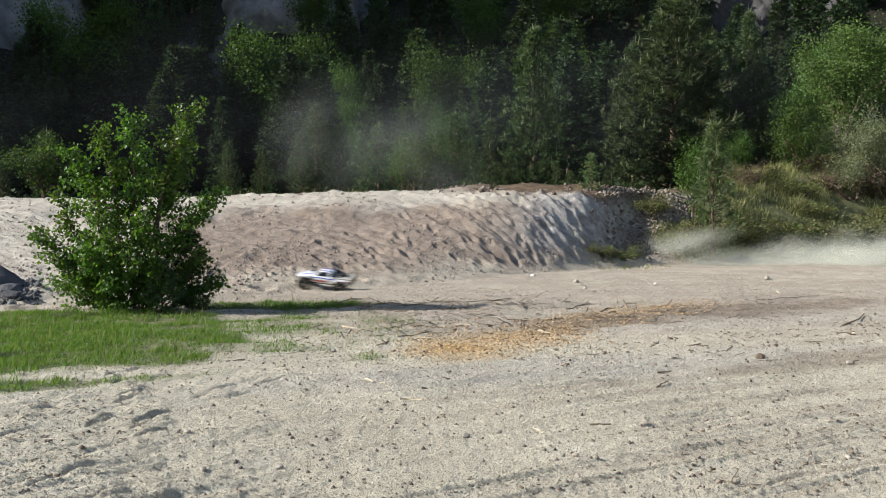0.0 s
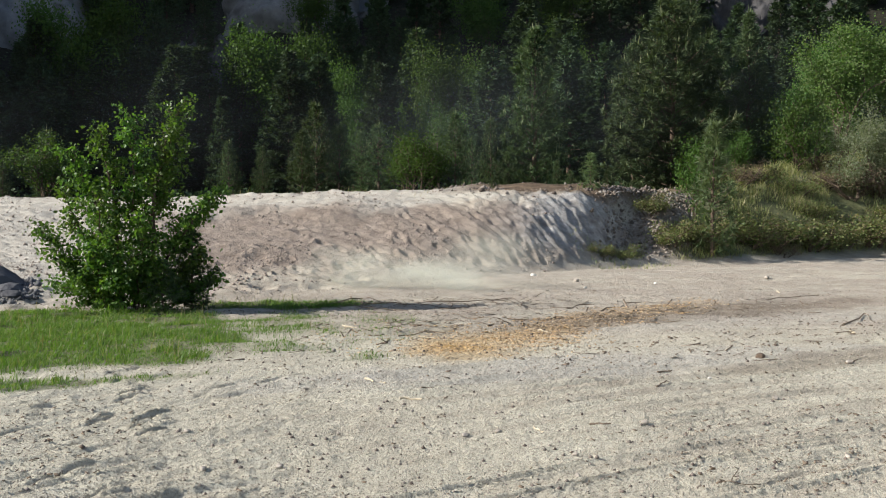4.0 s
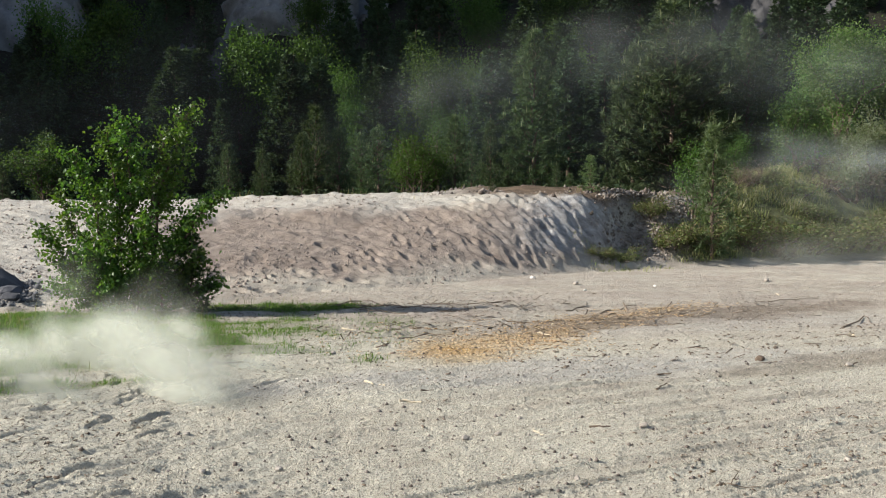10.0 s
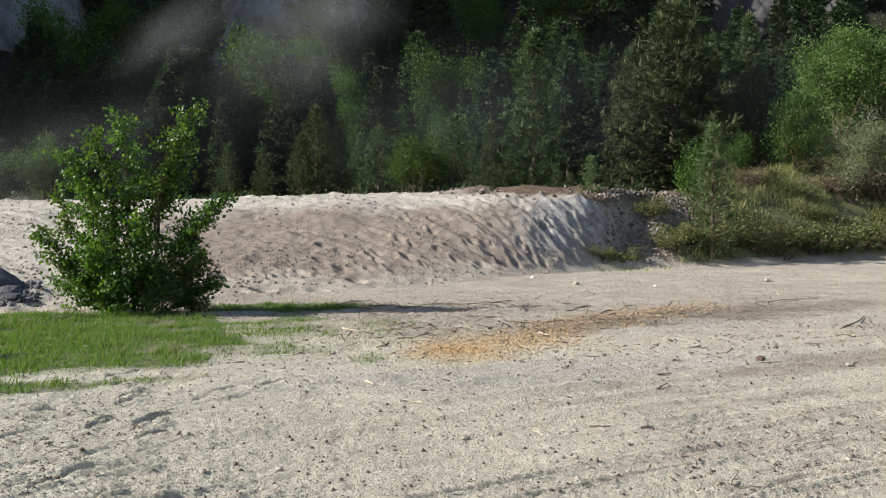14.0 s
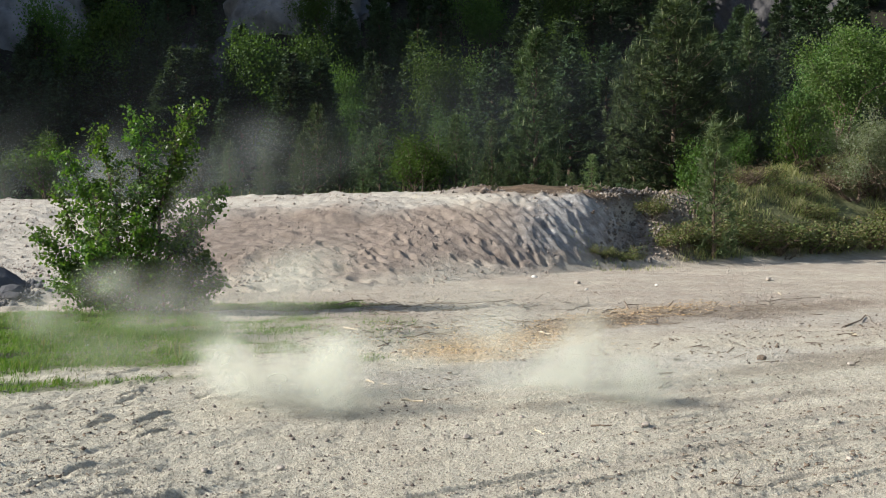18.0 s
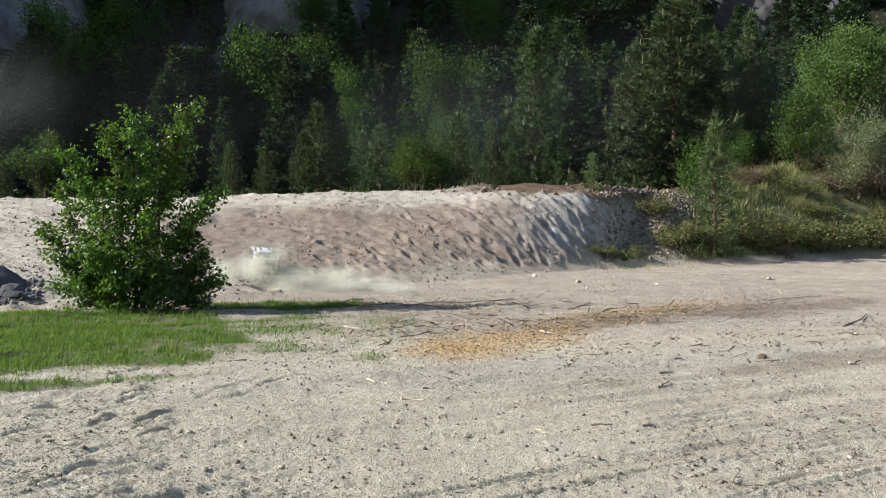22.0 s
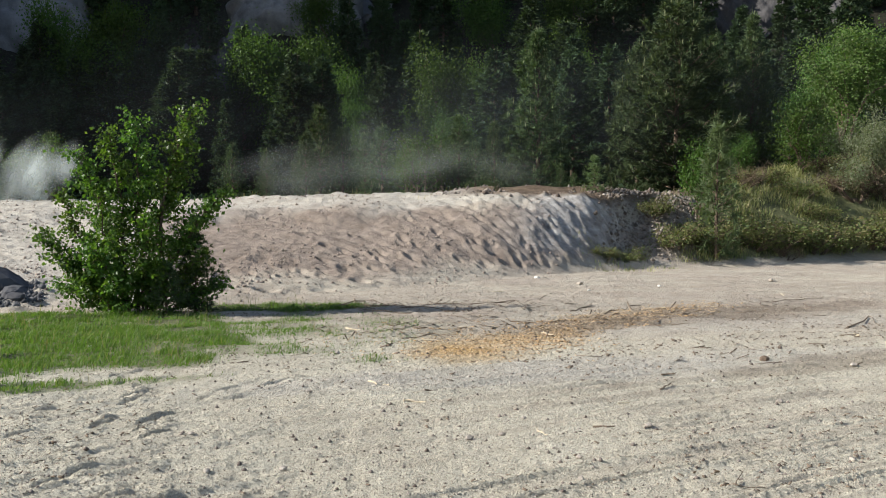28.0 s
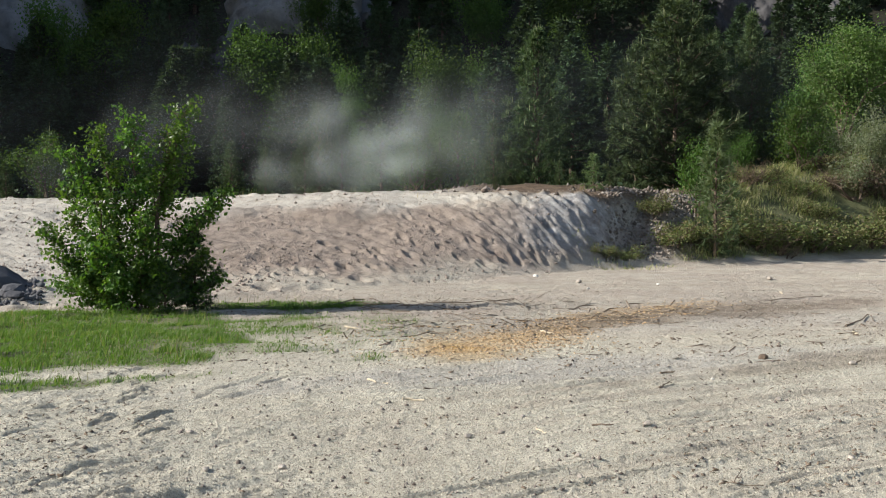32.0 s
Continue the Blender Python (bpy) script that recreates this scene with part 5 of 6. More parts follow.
def build_truck():
    e = thing("model_truck", "white radio-controlled desert truck with blue and red stripes", "model car")
    shell = new("shell")
    shell.parent = e
    shell.location.z = 0.04
    shell.scale = (1.04, 1.0, 0.80)
    shell.empty_display_size = 0.1
    part("body", loft([(-0.43, 0.165, 0.20, 0.225, 0.165, 0.185, 0.175), (-0.36, 0.13, 0.19, 0.228, 0.16, 0.195, 0.185), (-0.17, 0.105, 0.18, 0.225, 0.155, 0.185, 0.18),
                       (0.10, 0.105, 0.18, 0.228, 0.155, 0.18, 0.17), (0.17, 0.115, 0.18, 0.232, 0.14, 0.165, 0.155), (0.20, 0.14, 0.19, 0.234, 0.11, 0.12, 0.13), (0.34, 0.155, 0.19, 0.226, 0.10, 0.115, 0.125),
                       (0.43, 0.155, 0.18, 0.198, 0.09, 0.11, 0.105)]), WHITE, shell, "white painted shell")
    part("cab", loft([(-0.15, 0.222, 0.24, 0.30, 0.165, 0.16, 0.115), (-0.115, 0.222, 0.24, 0.335, 0.167, 0.163, 0.118), (0.03, 0.222, 0.24, 0.337, 0.167, 0.162, 0.118),
                      (0.075, 0.222, 0.24, 0.318, 0.165, 0.16, 0.115), (0.17, 0.222, 0.232, 0.246, 0.158, 0.152, 0.14)]), WHITE, shell)
    part("bonnet", loft([(0.15, 0.225, 0.236, 0.25, 0.09, 0.085, 0.075), (0.27, 0.22, 0.232, 0.245, 0.085, 0.08, 0.07), (0.40, 0.19, 0.20, 0.208, 0.07, 0.065, 0.055)]), WHITE, shell)
    for s in (-1, 1):
        part("side_window", plate([(-0.10, s * 0.161, 0.248), (0.10, s * 0.159, 0.248), (0.055, s * 0.124, 0.322), (-0.09, s * 0.124, 0.326)][::s]), SMOKED, shell, "dark smoked side window")
        part("quarter_window", plate([(-0.33, s * 0.165, 0.236), (-0.14, s * 0.165, 0.236), (-0.14, s * 0.128, 0.315)][::s]), SMOKED, shell)
        part("blue_stripe", plate([(-0.22, s * 0.1865, 0.196), (0.20, s * 0.1745, 0.212), (0.20, s * 0.171, 0.226), (-0.22, s * 0.1855, 0.214)][::s], 0.003), BLUE, shell, "blue side stripe")
        part("red_panel", plate([(-0.42, s * 0.18, 0.168), (-0.22, s * 0.176, 0.150), (-0.22, s * 0.184, 0.178), (-0.42, s * 0.187, 0.196)][::s], 0.004), RED, shell, "red side panel")
        part("red_panel", plate([(-0.08, s * 0.170, 0.140), (0.12, s * 0.166, 0.135), (0.12, s * 0.175, 0.160), (-0.08, s * 0.178, 0.166)][::s], 0.004), RED, shell, "red side panel")
        part("number_plate", plate([(0.13, s * 0.168, 0.150), (0.19, s * 0.166, 0.155), (0.19, s * 0.172, 0.19), (0.13, s * 0.175, 0.19)][::s], 0.004), BLACK, shell)
        part("bed_rail", loft([(-0.45, 0.215, 0.235, 0.252, 0.178, 0.183, 0.18), (-0.16, 0.215, 0.235, 0.248, 0.178, 0.183, 0.18)]) if s < 0 else plate([(-0.45, 0.17, 0.245), (-0.16, 0.17, 0.245), (-0.16, 0.186, 0.245), (-0.45, 0.186, 0.245)], 0.006),
             DUSTY if s < 0 else WHITE, shell)
        part("roof_stripe", plate([(-0.11, s * 0.09, 0.338), (-0.11, s * 0.055, 0.3385), (0.03, s * 0.055, 0.3405), (0.03, s * 0.09, 0.3395)][::s], 0.003), BLUE, shell, "blue roof stripe")
        part("bonnet_stripe", plate([(0.18, s * 0.075, 0.2495), (0.18, s * 0.045, 0.2505), (0.34, s * 0.04, 0.229), (0.34, s * 0.065, 0.2275)][::s], 0.003), BLUE, shell, "blue bonnet stripe")
        part("front_fender", loft([(0.17, 0.20, 0.215, 0.226, 0.012, 0.018, 0.012), (0.28, 0.205, 0.222, 0.236, 0.02, 0.026, 0.021), (0.40, 0.185, 0.20, 0.208, 0.014, 0.018, 0.013)]), WHITE, shell).location.y = s * 0.158
        part("rear_flare", arch(-0.30, s, 0.106, 0.20, 0.009), WHITE, shell)
        bm = bmesh.new()
        tube(bm, [(-0.14, s * 0.11, 0.335), (-0.24, s * 0.12, 0.30), (-0.36, s * 0.13, 0.235)], [0.007] * 3, 6)
        tube(bm, [(-0.13, s * 0.13, 0.24), (-0.24, s * 0.12, 0.30)], [0.006] * 2, 6)
        part("roll_bar", bm, BLACK, shell, "black roll bar")
        for x in (0.30, -0.30):
            bm = bmesh.new()
            tube(bm, [(x * 0.93, s * 0.10, 0.20), (x, s * 0.15, 0.10)], [0.014, 0.014], 8)
            part("shock", bm, STEEL, shell)
            bm = bmesh.new()
            block(bm, (0.05, 0.13, 0.012), (x, s * 0.115, 0.085), None, 0.003)
            part("suspension_arm", bm, BLACK, shell)
    part("windscreen", plate([(0.085, -0.11, 0.312), (0.165, -0.138, 0.250), (0.165, 0.138, 0.250), (0.085, 0.11, 0.312)], 0.005), SMOKED, shell, "dark smoked windscreen")
    part("rear_window", plate([(-0.152, 0.10, 0.296), (-0.153, 0.14, 0.245), (-0.153, -0.14, 0.245), (-0.152, -0.10, 0.296)], 0.004), SMOKED, shell)
    bm = bmesh.new()
    block(bm, (0.26, 0.27, 0.02), (-0.30, 0, 0.226), None, 0.004)
    part("bed", bm, DUSTY, shell)
    bm = bmesh.new()
    block(bm, (0.022, 0.37, 0.075), (-0.462, 0, 0.225), Matrix.Rotation(radians(-14), 4, "Y"), 0.004)
    part("tailgate", bm, DUSTY, shell, "upright pale tailgate")
    bm = bmesh.new()
    block(bm, (0.62, 0.17, 0.045), (-0.01, 0, 0.085), None, 0.006)
    part("chassis", bm, BLACK, shell, "black chassis tub")
    bm = bmesh.new()
    tube(bm, [(0.44, -0.12, 0.175), (0.475, -0.09, 0.175), (0.475, 0.09, 0.175), (0.44, 0.12, 0.175)], [0.012] * 4, 6)
    tube(bm, [(0.43, -0.06, 0.10), (0.475, -0.06, 0.175)], [0.01] * 2, 6)
    tube(bm, [(0.43, 0.06, 0.10), (0.475, 0.06, 0.175)], [0.01] * 2, 6)
    part("front_bumper", bm, BLACK, shell, "black tubular bumper")
    bm = bmesh.new()
    block(bm, (0.04, 0.30, 0.05), (-0.455, 0, 0.155), None, 0.008)
    part("rear_bumper", bm, BLACK, shell)
    bm = bmesh.new()
    block(bm, (0.10, 0.14, 0.07), (-0.30, 0, 0.265), None, 0.01)
    part("engine_cover", bm, BLACK, shell)
    bm = bmesh.new()
    tube(bm, [(-0.20, 0.05, 0.24), (-0.205, 0.05, 0.40)], [0.002, 0.0015], 4)
    part("aerial", bm, BLACK, shell)
    wheels = []
    shapes = wheel_meshes()
    for x in (0.30, -0.30):
        for s in (-1, 1):
            w = new("wheel")
            w.parent = e
            w.empty_display_size = 0.05
            wheels.append((w, (x, s * 0.178, WHEEL_R)))
            w.location = wheels[-1][1]
            for nm, me in shapes:
                part(nm, me, None, w)
    return e, wheels


truck, truck_wheels = build_truck()
truck.scale = (0.95, 0.95, 0.95)


# ---------------------------------------------------------------- drifting dust
def dust_material():
    """Fine dust in the air: thinning out to nothing at its rim, in wisps. It scatters sunlight all round, whichever way a sheet of it lies."""
    m = bpy.data.materials.new("airborne_dust")
    m.use_nodes = True
    n, l = m.node_tree.nodes, m.node_tree.links
    n.remove(n["Principled BSDF"])
    tc = n.new("ShaderNodeTexCoord")
    sep = n.new("ShaderNodeSeparateXYZ")
    l.new(tc.outputs["Object"], sep.inputs[0])
    info = n.new("ShaderNodeObjectInfo")
    seed = maths(n, l, "MULTIPLY", info.outputs["Random"], 40.0)

    def wisp(scale, detail):
        ns = n.new("ShaderNodeTexNoise")
        ns.noise_dimensions = "4D"
        ns.inputs["Scale"].default_value, ns.inputs["Detail"].default_value, ns.inputs["Roughness"].default_value = scale, detail, 0.55
        ns.inputs["Distortion"].default_value = 0.25
        l.new(tc.outputs["Object"], ns.inputs["Vector"])
        l.new(seed, ns.inputs["W"])
        return ns.outputs[0]

    big, small = wisp(1.1, 3.0), wisp(2.8, 5.0)
    r2 = maths(n, l, "ADD", maths(n, l, "MULTIPLY", sep.outputs[0], sep.outputs[0]), maths(n, l, "MULTIPLY", sep.outputs[2], sep.outputs[2]))
    r = maths(n, l, "ADD", maths(n, l, "SQRT", r2), maths(n, l, "MULTIPLY_ADD", big, 1.8, -0.9))
    fall = maths(n, l, "MAXIMUM", maths(n, l, "SUBTRACT", 1.0, r), 0.0)
    edge = maths(n, l, "MAXIMUM", maths(n, l, "SUBTRACT", 1.0, r2), 0.0)
    edge = maths(n, l, "POWER", edge, 2.0)
    soft = maths(n, l, "MULTIPLY", maths(n, l, "POWER", fall, 1.25), maths(n, l, "MULTIPLY", edge, maths(n, l, "MULTIPLY_ADD", small, 1.4, 0.3)))
    depth = maths(n, l, "MULTIPLY", maths(n, l, "MAXIMUM", soft, 0.0), info.outputs["Alpha"])
    alpha = maths(n, l, "SUBTRACT", 1.0, maths(n, l, "POWER", 2.718, maths(n, l, "MULTIPLY", depth, -1.0)))
    d, t, clear, both, mx = (n.new("ShaderNode" + k) for k in ("BsdfDiffuse", "BsdfTranslucent", "BsdfTransparent", "AddShader", "MixShader"))
    for k in (d, t):
        l.new(info.outputs["Color"], k.inputs[0])
    l.new(d.outputs[0], both.inputs[0])
    l.new(t.outputs[0], both.inputs[1])
    l.new(alpha, mx.inputs[0])
    l.new(clear.outputs[0], mx.inputs[1])
    l.new(both.outputs[0], mx.inputs[2])
    l.new(mx.outputs[0], n["Material Output"].inputs[0])
    return m


DUST = dust_material()


def dust_mesh():
    bm = bmesh.new()
    bmesh.ops.create_icosphere(bm, subdivisions=3, radius=1.0)
    me = bpy.data.meshes.new("wisp")
    bm.to_mesh(me)
    bm.free()
    me.materials.append(DUST)
    for p in me.polygons:
        p.use_smooth = True
    return me


DUST_SHAPE = dust_mesh()
# sheets of dust tilted midway between sun and camera, shaped to catch even sunlight
ACROSS = Vector((0.58, 0.69, -0.43)).normalized()
SIDE = ACROSS.cross(Vector((0, 0, 1))).normalized()
CURTAIN = Matrix((SIDE, ACROSS, SIDE.cross(ACROSS))).transposed()
dust_rng = random.Random(8)

FAR_DUST = (0.275, 0.30, 0.295)


def dust(size, thick, rows, tint=(0.30, 0.306, 0.265), label="pale drifting cloud of dry sand dust"):
    """A cloud of several wisps that lifts out of the ground, drifts with the wind and settles. size: half its length, depth and height; rows: t, (x, y, z)."""
    cloud = thing("dust_cloud", label, "dust", None, "dust clouds raised by the truck")
    for k in range(6):
        w = new("wisp", DUST_SHAPE)
        w.parent = cloud
        f = (0.95, 0.75, 0.70, 0.62, 0.58, 0.55)[k]
        spot = (0, 0, 0) if k == 0 else ((k % 2 - 0.5) * 1.2 + dust_rng.uniform(-0.35, 0.35), dust_rng.uniform(-0.8, 0.8), dust_rng.uniform(-0.45, 0.6))
        w.location = [spot[i] * size[i] for i in range(3)]
        w.rotation_euler = (CURTAIN @ Matrix.Rotation(dust_rng.uniform(-0.25, 0.25), 3, "Y")).to_euler()
        w.scale = (size[0] * f * dust_rng.uniform(1.0, 1.5), size[1] * f * 0.3, size[2] * f * dust_rng.uniform(0.8, 1.3))
        w.color = (*tint, thick * 0.33)
    first, last = rows[0], rows[-1]
    keys = []
    if first[0] > 0:
        x, y, z = first[1]
        low = (x, y, -size[2] * 1.6 - 1.0)
        keys += [(0.0, pose(*low))]
        if first[0] > 0.9:
            keys += [(first[0] - 0.5, pose(*low))]
    keys += [(t, pose(*p)) for t, p in rows]
    if last[0] < 32:
        x, y, z = last[1]
        down = pose(x + 0.6, y, min(z, 0) - size[2] * 1.6 - 1.0)
        keys += [(min(32.0, last[0] + 0.8), down)]
        if last[0] < 30.7:
            keys += [(32.0, down)]
    walk(cloud, keys)
    return cloud


# ---------------------------------------------------------------- what moves
def land_pose(x, y, yaw, lift=0.0, nose=0.0, lean=0.0):
    """The truck standing on the land: it follows the slope beneath it."""
    h = 0.25
    z = lambda a, b: float(broad(np.array([a]), np.array([b]))[0])
    c, s = math.cos(radians(yaw)), math.sin(radians(yaw))
    up = math.atan2(z(x + c * h, y + s * h) - z(x - c * h, y - s * h), 2 * h)
    side = math.atan2(z(x - s * h, y + c * h) - z(x + s * h, y - c * h), 2 * h)
    return pose(x, y, z(x, y) + 0.005 + lift, 0, 0, yaw) @ pose(0, 0, 0, 0, -math.degrees(up) - nose, 0) @ pose(0, 0, 0, math.degrees(side) + lean, 0, 0)


def motions():
    # the truck: up the bank, laps out of view, the near pass, back across and up the bank again
    drive = [(0.0, *(-1.85, 14.72), 172, 0.0, 0, -4), (0.1, *(-2.63, 14.76), 168, 0.01, 4, -4), (0.2, *(-3.14, 15.05), 165, 0.02, 6, 0), (0.3, *(-3.52, 15.29), 162, 0, 3, 0),
             (0.6, *(-6.27, 17.92), 165, 0, 0, 0), (1.0, *(-8.62, 18.89), 176, 0, 0, 0), (1.3, *(-10.23, 19.03), 180, 0, 0, 0),
             (2.0, -13.5, 18.82, 215, 0, 0, 0), (3.0, -15.5, 14.24, 255, 0, 0, 0), (3.8, -14.5, 11.76, 320, 0, 0, 0), (4.5, -13.0, 13.00, 390, 0, 0, 0), (5.2, -12.0, 17.33, 440, 0, 0, 0),
             (5.9, -13.2, 16.10, 515, 0, 0, 0), (6.6, -12.0, 11.14, 590, 0, 0, 0), (7.4, -10.0, 8.05, 650, 0, 0, 0), (8.2, -7.5, 6.81, 700, 0, 0, 0), (9.0, -5.6, 7.43, 765, 0, 0, 0),
             (9.8, -6.0, 8.91, 850, 0, 0, 0), (10.8, -8.5, 11.14, 865, 0, 0, 0), (12.0, -12.0, 15.48, 850, 0, 0, 0), (13.0, -13.0, 18.57, 880, 0, 0, 0), (13.8, -14.5, 14.86, 960, 0, 0, 0),
             (14.8, -12.0, 8.67, 1020, 0, 0, 0), (15.6, -6.0, 5.20, 1065, 0, 0, 0), (16.1, -2.7, 4.0, 1074, 0, 0, 0), (16.3, -1.6, 3.9, 1076, 0, 0, 0),
             (16.5, -0.55, 3.96, 1079, 0, 2, 2), (16.7, -0.07, 4.17, 1086, 0.01, 7, 3), (16.8, 0.22, 4.31, 1090, 0.01, 5, 3), (17.0, 1.19, 4.79, 1096, 0, 3, 3), (17.1, 1.70, 5.15, 1099, 0, 0, 2), (17.3, 2.80, 5.70, 1102, 0, 0, 0),
             (17.8, 5.6, 6.93, 1105, 0, 0, 0), (18.5, 10.0, 9.90, 1120, 0, 0, 0), (19.1, 12.0, 13.12, 1180, 0, 0, 0), (19.7, 10.5, 15.10, 1250, 0, 0, 0),
             (20.1, 6.95, 14.86, 1266, 0, 0, 0), (20.3, 4.96, 13.99, 1264, 0, 0, 0), (20.5, 3.15, 13.56, 1262, 0, 0, 0), (20.6, 2.46, 13.27, 1258, 0, 0, -2), (20.7, 1.90, 13.12, 1254, 0, 0, -3),
             (20.9, 0.66, 13.00, 1230, 0, 0, -4), (21.0, 0.21, 13.00, 1226, 0, 0, -3), (21.1, -0.15, 13.06, 1224, 0, 0, 0), (21.3, -1.05, 13.37, 1215, 0, 0, 0),
             (21.5, *(-1.53, 13.91), 1195, 0, 0, 0), (21.7, *(-2.32, 14.96), 1192, 0.01, 3, 0), (21.9, *(-2.74, 15.43), 1190, 0.02, 4, 0), (22.0, *(-3.02, 15.78), 1186, 0.01, 2, 0), (22.1, *(-3.42, 16.31), 1190, 0, 0, 0),
             (22.6, *(-4.16, 18.14), 1190, 0, 0, 0), (22.9, *(-4.27, 19.11), 1180, 0, 0, 0), (23.2, *(-4.75, 20.70), 1200, 0, 0, 0), (23.5, -6.8, 23.03, 1250, 0, 0, 0), (23.9, -10.2, 23.28, 1262, 0, 0, 0), (24.6, -13.5, 22.78, 1275, 0, 0, 0),
             (26.0, -15.5, 21.05, 1300, 0, 0, 0), (27.5, -15.5, 18.57, 1350, 0, 0, 0), (32.0, -15.5, 18.08, 1356, 0, 0, 0)]
    walk(truck, [(t, land_pose(*r)) for t, *r in drive])

    # its wheels turn while it is in view
    for wheel, at in truck_wheels:
        rows, a, t = [(0.0, pose(*at))], 0.0, 0.0
        for t0, t1 in ((0.0, 1.3), (16.0, 17.5), (20.0, 23.4)):
            for k in range(int((t1 - t0) * 30) + 1):
                if t0 + k / 30 > t + 1e-6:
                    t = t0 + k / 30
                    a += 64.0
                    rows.append((t, pose(*at) @ Matrix.Rotation(radians(a), 4, "Y")))
        walk(wheel, rows + [(32.0, pose(*at) @ Matrix.Rotation(radians(a), 4, "Y"))])

    # the aspen's stems sway in the wind
    for i, (stem, at, turn) in enumerate(bush_crowns):
        rows = []
        for k in range(65):
            t = k * 0.5
            gust = 1.6 * math.sin(t * 1.1 + i * 0.7) + 1.2 * math.sin(t * 2.7 + i * 1.9)
            rows.append((t, pose(*at, 0.8 * math.sin(t * 1.9 + i), gust, turn)))
        walk(stem, rows)

    # tail behind the truck, first pass
    dust((2.35, 0.44, 0.79), 1.26, [(0.00, (7.22, 21.05, 0.01)), (0.50, (8.10, 21.05, 0.08)), (1.20, (10.23, 21.05, 0.26)), (2.00, (12.73, 21.05, 0.49))])
    dust((2.09, 0.49, 0.90), 1.47, [(0.00, (9.50, 21.67, 0.14)), (0.50, (10.53, 21.67, 0.33)), (1.20, (12.85, 21.67, 0.46))])
    dust((1.41, 0.31, 0.49), 0.73, [(0.00, (5.85, 21.05, -0.24)), (0.60, (6.85, 21.05, -0.17)), (1.40, (8.73, 21.05, -0.02)), (2.50, (12.11, 21.05, 0.23))])
    # haze left in the wood before the first pass
    dust((2.6, 1.0, 2.2), 0.11, [(0.00, (-2.4, 24.8, 2.6)), (1.00, (0.6, 24.8, 2.9)), (2.00, (3.8, 24.8, 3.3)), (3.20, (7.5, 24.8, 3.6))], FAR_DUST)
    # low trail up the bank
    dust((1.66, 0.24, 0.32), 1.16, [(0.12, (-1.54, 14.86, -0.02)), (0.40, (-1.81, 14.86, 0.02)), (1.00, (-1.63, 14.86, 0.03)), (1.60, (-1.10, 14.86, 0.05)), (2.20, (-0.48, 14.86, 0.03))])
    dust((1.22, 0.25, 0.35), 1.47, [(0.20, (-2.43, 14.86, 0.09)), (0.50, (-2.69, 14.86, 0.12)), (1.00, (-2.61, 14.86, 0.12)), (1.50, (-2.25, 14.86, 0.12)), (2.20, (-1.28, 14.86, 0.10)), (3.00, (-0.57, 14.86, 0.03))])
    # main cloud of the first pass
    dust((0.92, 0.42, 0.75), 2.10, [(0.45, (-3.34, 14.61, 0.30)), (0.80, (-3.47, 14.61, 0.39)), (1.20, (-3.25, 14.61, 0.52)), (1.50, (-2.95, 14.61, 0.58)), (1.80, (-2.43, 14.61, 0.56)), (2.40, (-1.78, 14.61, 0.46)), (3.00, (-1.25, 14.61, 0.37)), (3.60, (-0.73, 14.61, 0.21))])
    dust((1.03, 0.36, 0.61), 1.89, [(0.50, (-3.60, 14.61, 0.30)), (1.00, (-3.52, 14.61, 0.34)), (1.50, (-3.17, 14.61, 0.32)), (1.80, (-2.82, 14.61, 0.28)), (2.40, (-2.21, 14.61, 0.26)), (3.00, (-1.69, 14.61, 0.17)), (3.60, (-1.17, 14.61, 0.12))])
    dust((0.67, 0.48, 0.88), 1.16, [(0.60, (-3.99, 15.10, 0.72)), (1.00, (-3.72, 15.10, 0.81)), (1.40, (-3.18, 15.10, 0.81)), (1.80, (-2.37, 15.10, 0.76)), (2.40, (-1.47, 15.10, 0.63)), (3.20, (-0.58, 15.10, 0.36))])
    dust((1.42, 0.39, 0.67), 0.67, [(0.90, (-3.81, 14.73, 0.29)), (1.80, (-2.76, 14.73, 0.31)), (2.40, (-1.97, 14.73, 0.29)), (3.50, (-1.00, 14.73, 0.25)), (4.50, (0.14, 14.73, 0.22)), (5.50, (1.19, 14.73, 0.27)), (6.00, (1.54, 14.73, 0.38)), (6.60, (2.25, 14.73, 0.40)), (7.20, (3.12, 14.73, 0.38))])
    dust((1.70, 0.43, 0.76), 0.17, [(1.20, (-3.67, 15.23, 0.35)), (2.40, (-2.03, 15.23, 0.35)), (3.50, (-0.76, 15.23, 0.27)), (4.50, (0.51, 15.23, 0.27)), (5.50, (1.60, 15.23, 0.35)), (6.00, (2.05, 15.23, 0.42)), (7.00, (3.32, 15.23, 0.48)), (8.00, (4.59, 15.23, 0.53)), (9.00, (5.77, 15.23, 0.62)), (10.00, (7.03, 15.23, 0.71))])
    dust((1.12, 0.32, 0.50), 0.50, [(2.00, (-3.28, 15.10, 0.18)), (3.50, (-1.84, 15.10, 0.10)), (4.50, (-0.40, 15.10, 0.13)), (5.50, (0.77, 15.10, 0.18)), (6.00, (1.04, 15.10, 0.22)), (7.00, (2.03, 15.10, 0.25)), (8.00, (3.02, 15.10, 0.27))])
    # cloud over the plateau, second lap
    dust((2.27, 0.81, 1.66), 0.11, [(4.40, (-13.74, 23.52, 1.65)), (5.50, (-11.08, 23.52, 2.07)), (6.00, (-10.24, 23.52, 2.21)), (6.50, (-9.12, 23.52, 2.62)), (7.00, (-7.71, 23.52, 3.18)), (7.40, (-6.73, 23.52, 3.59))], FAR_DUST)
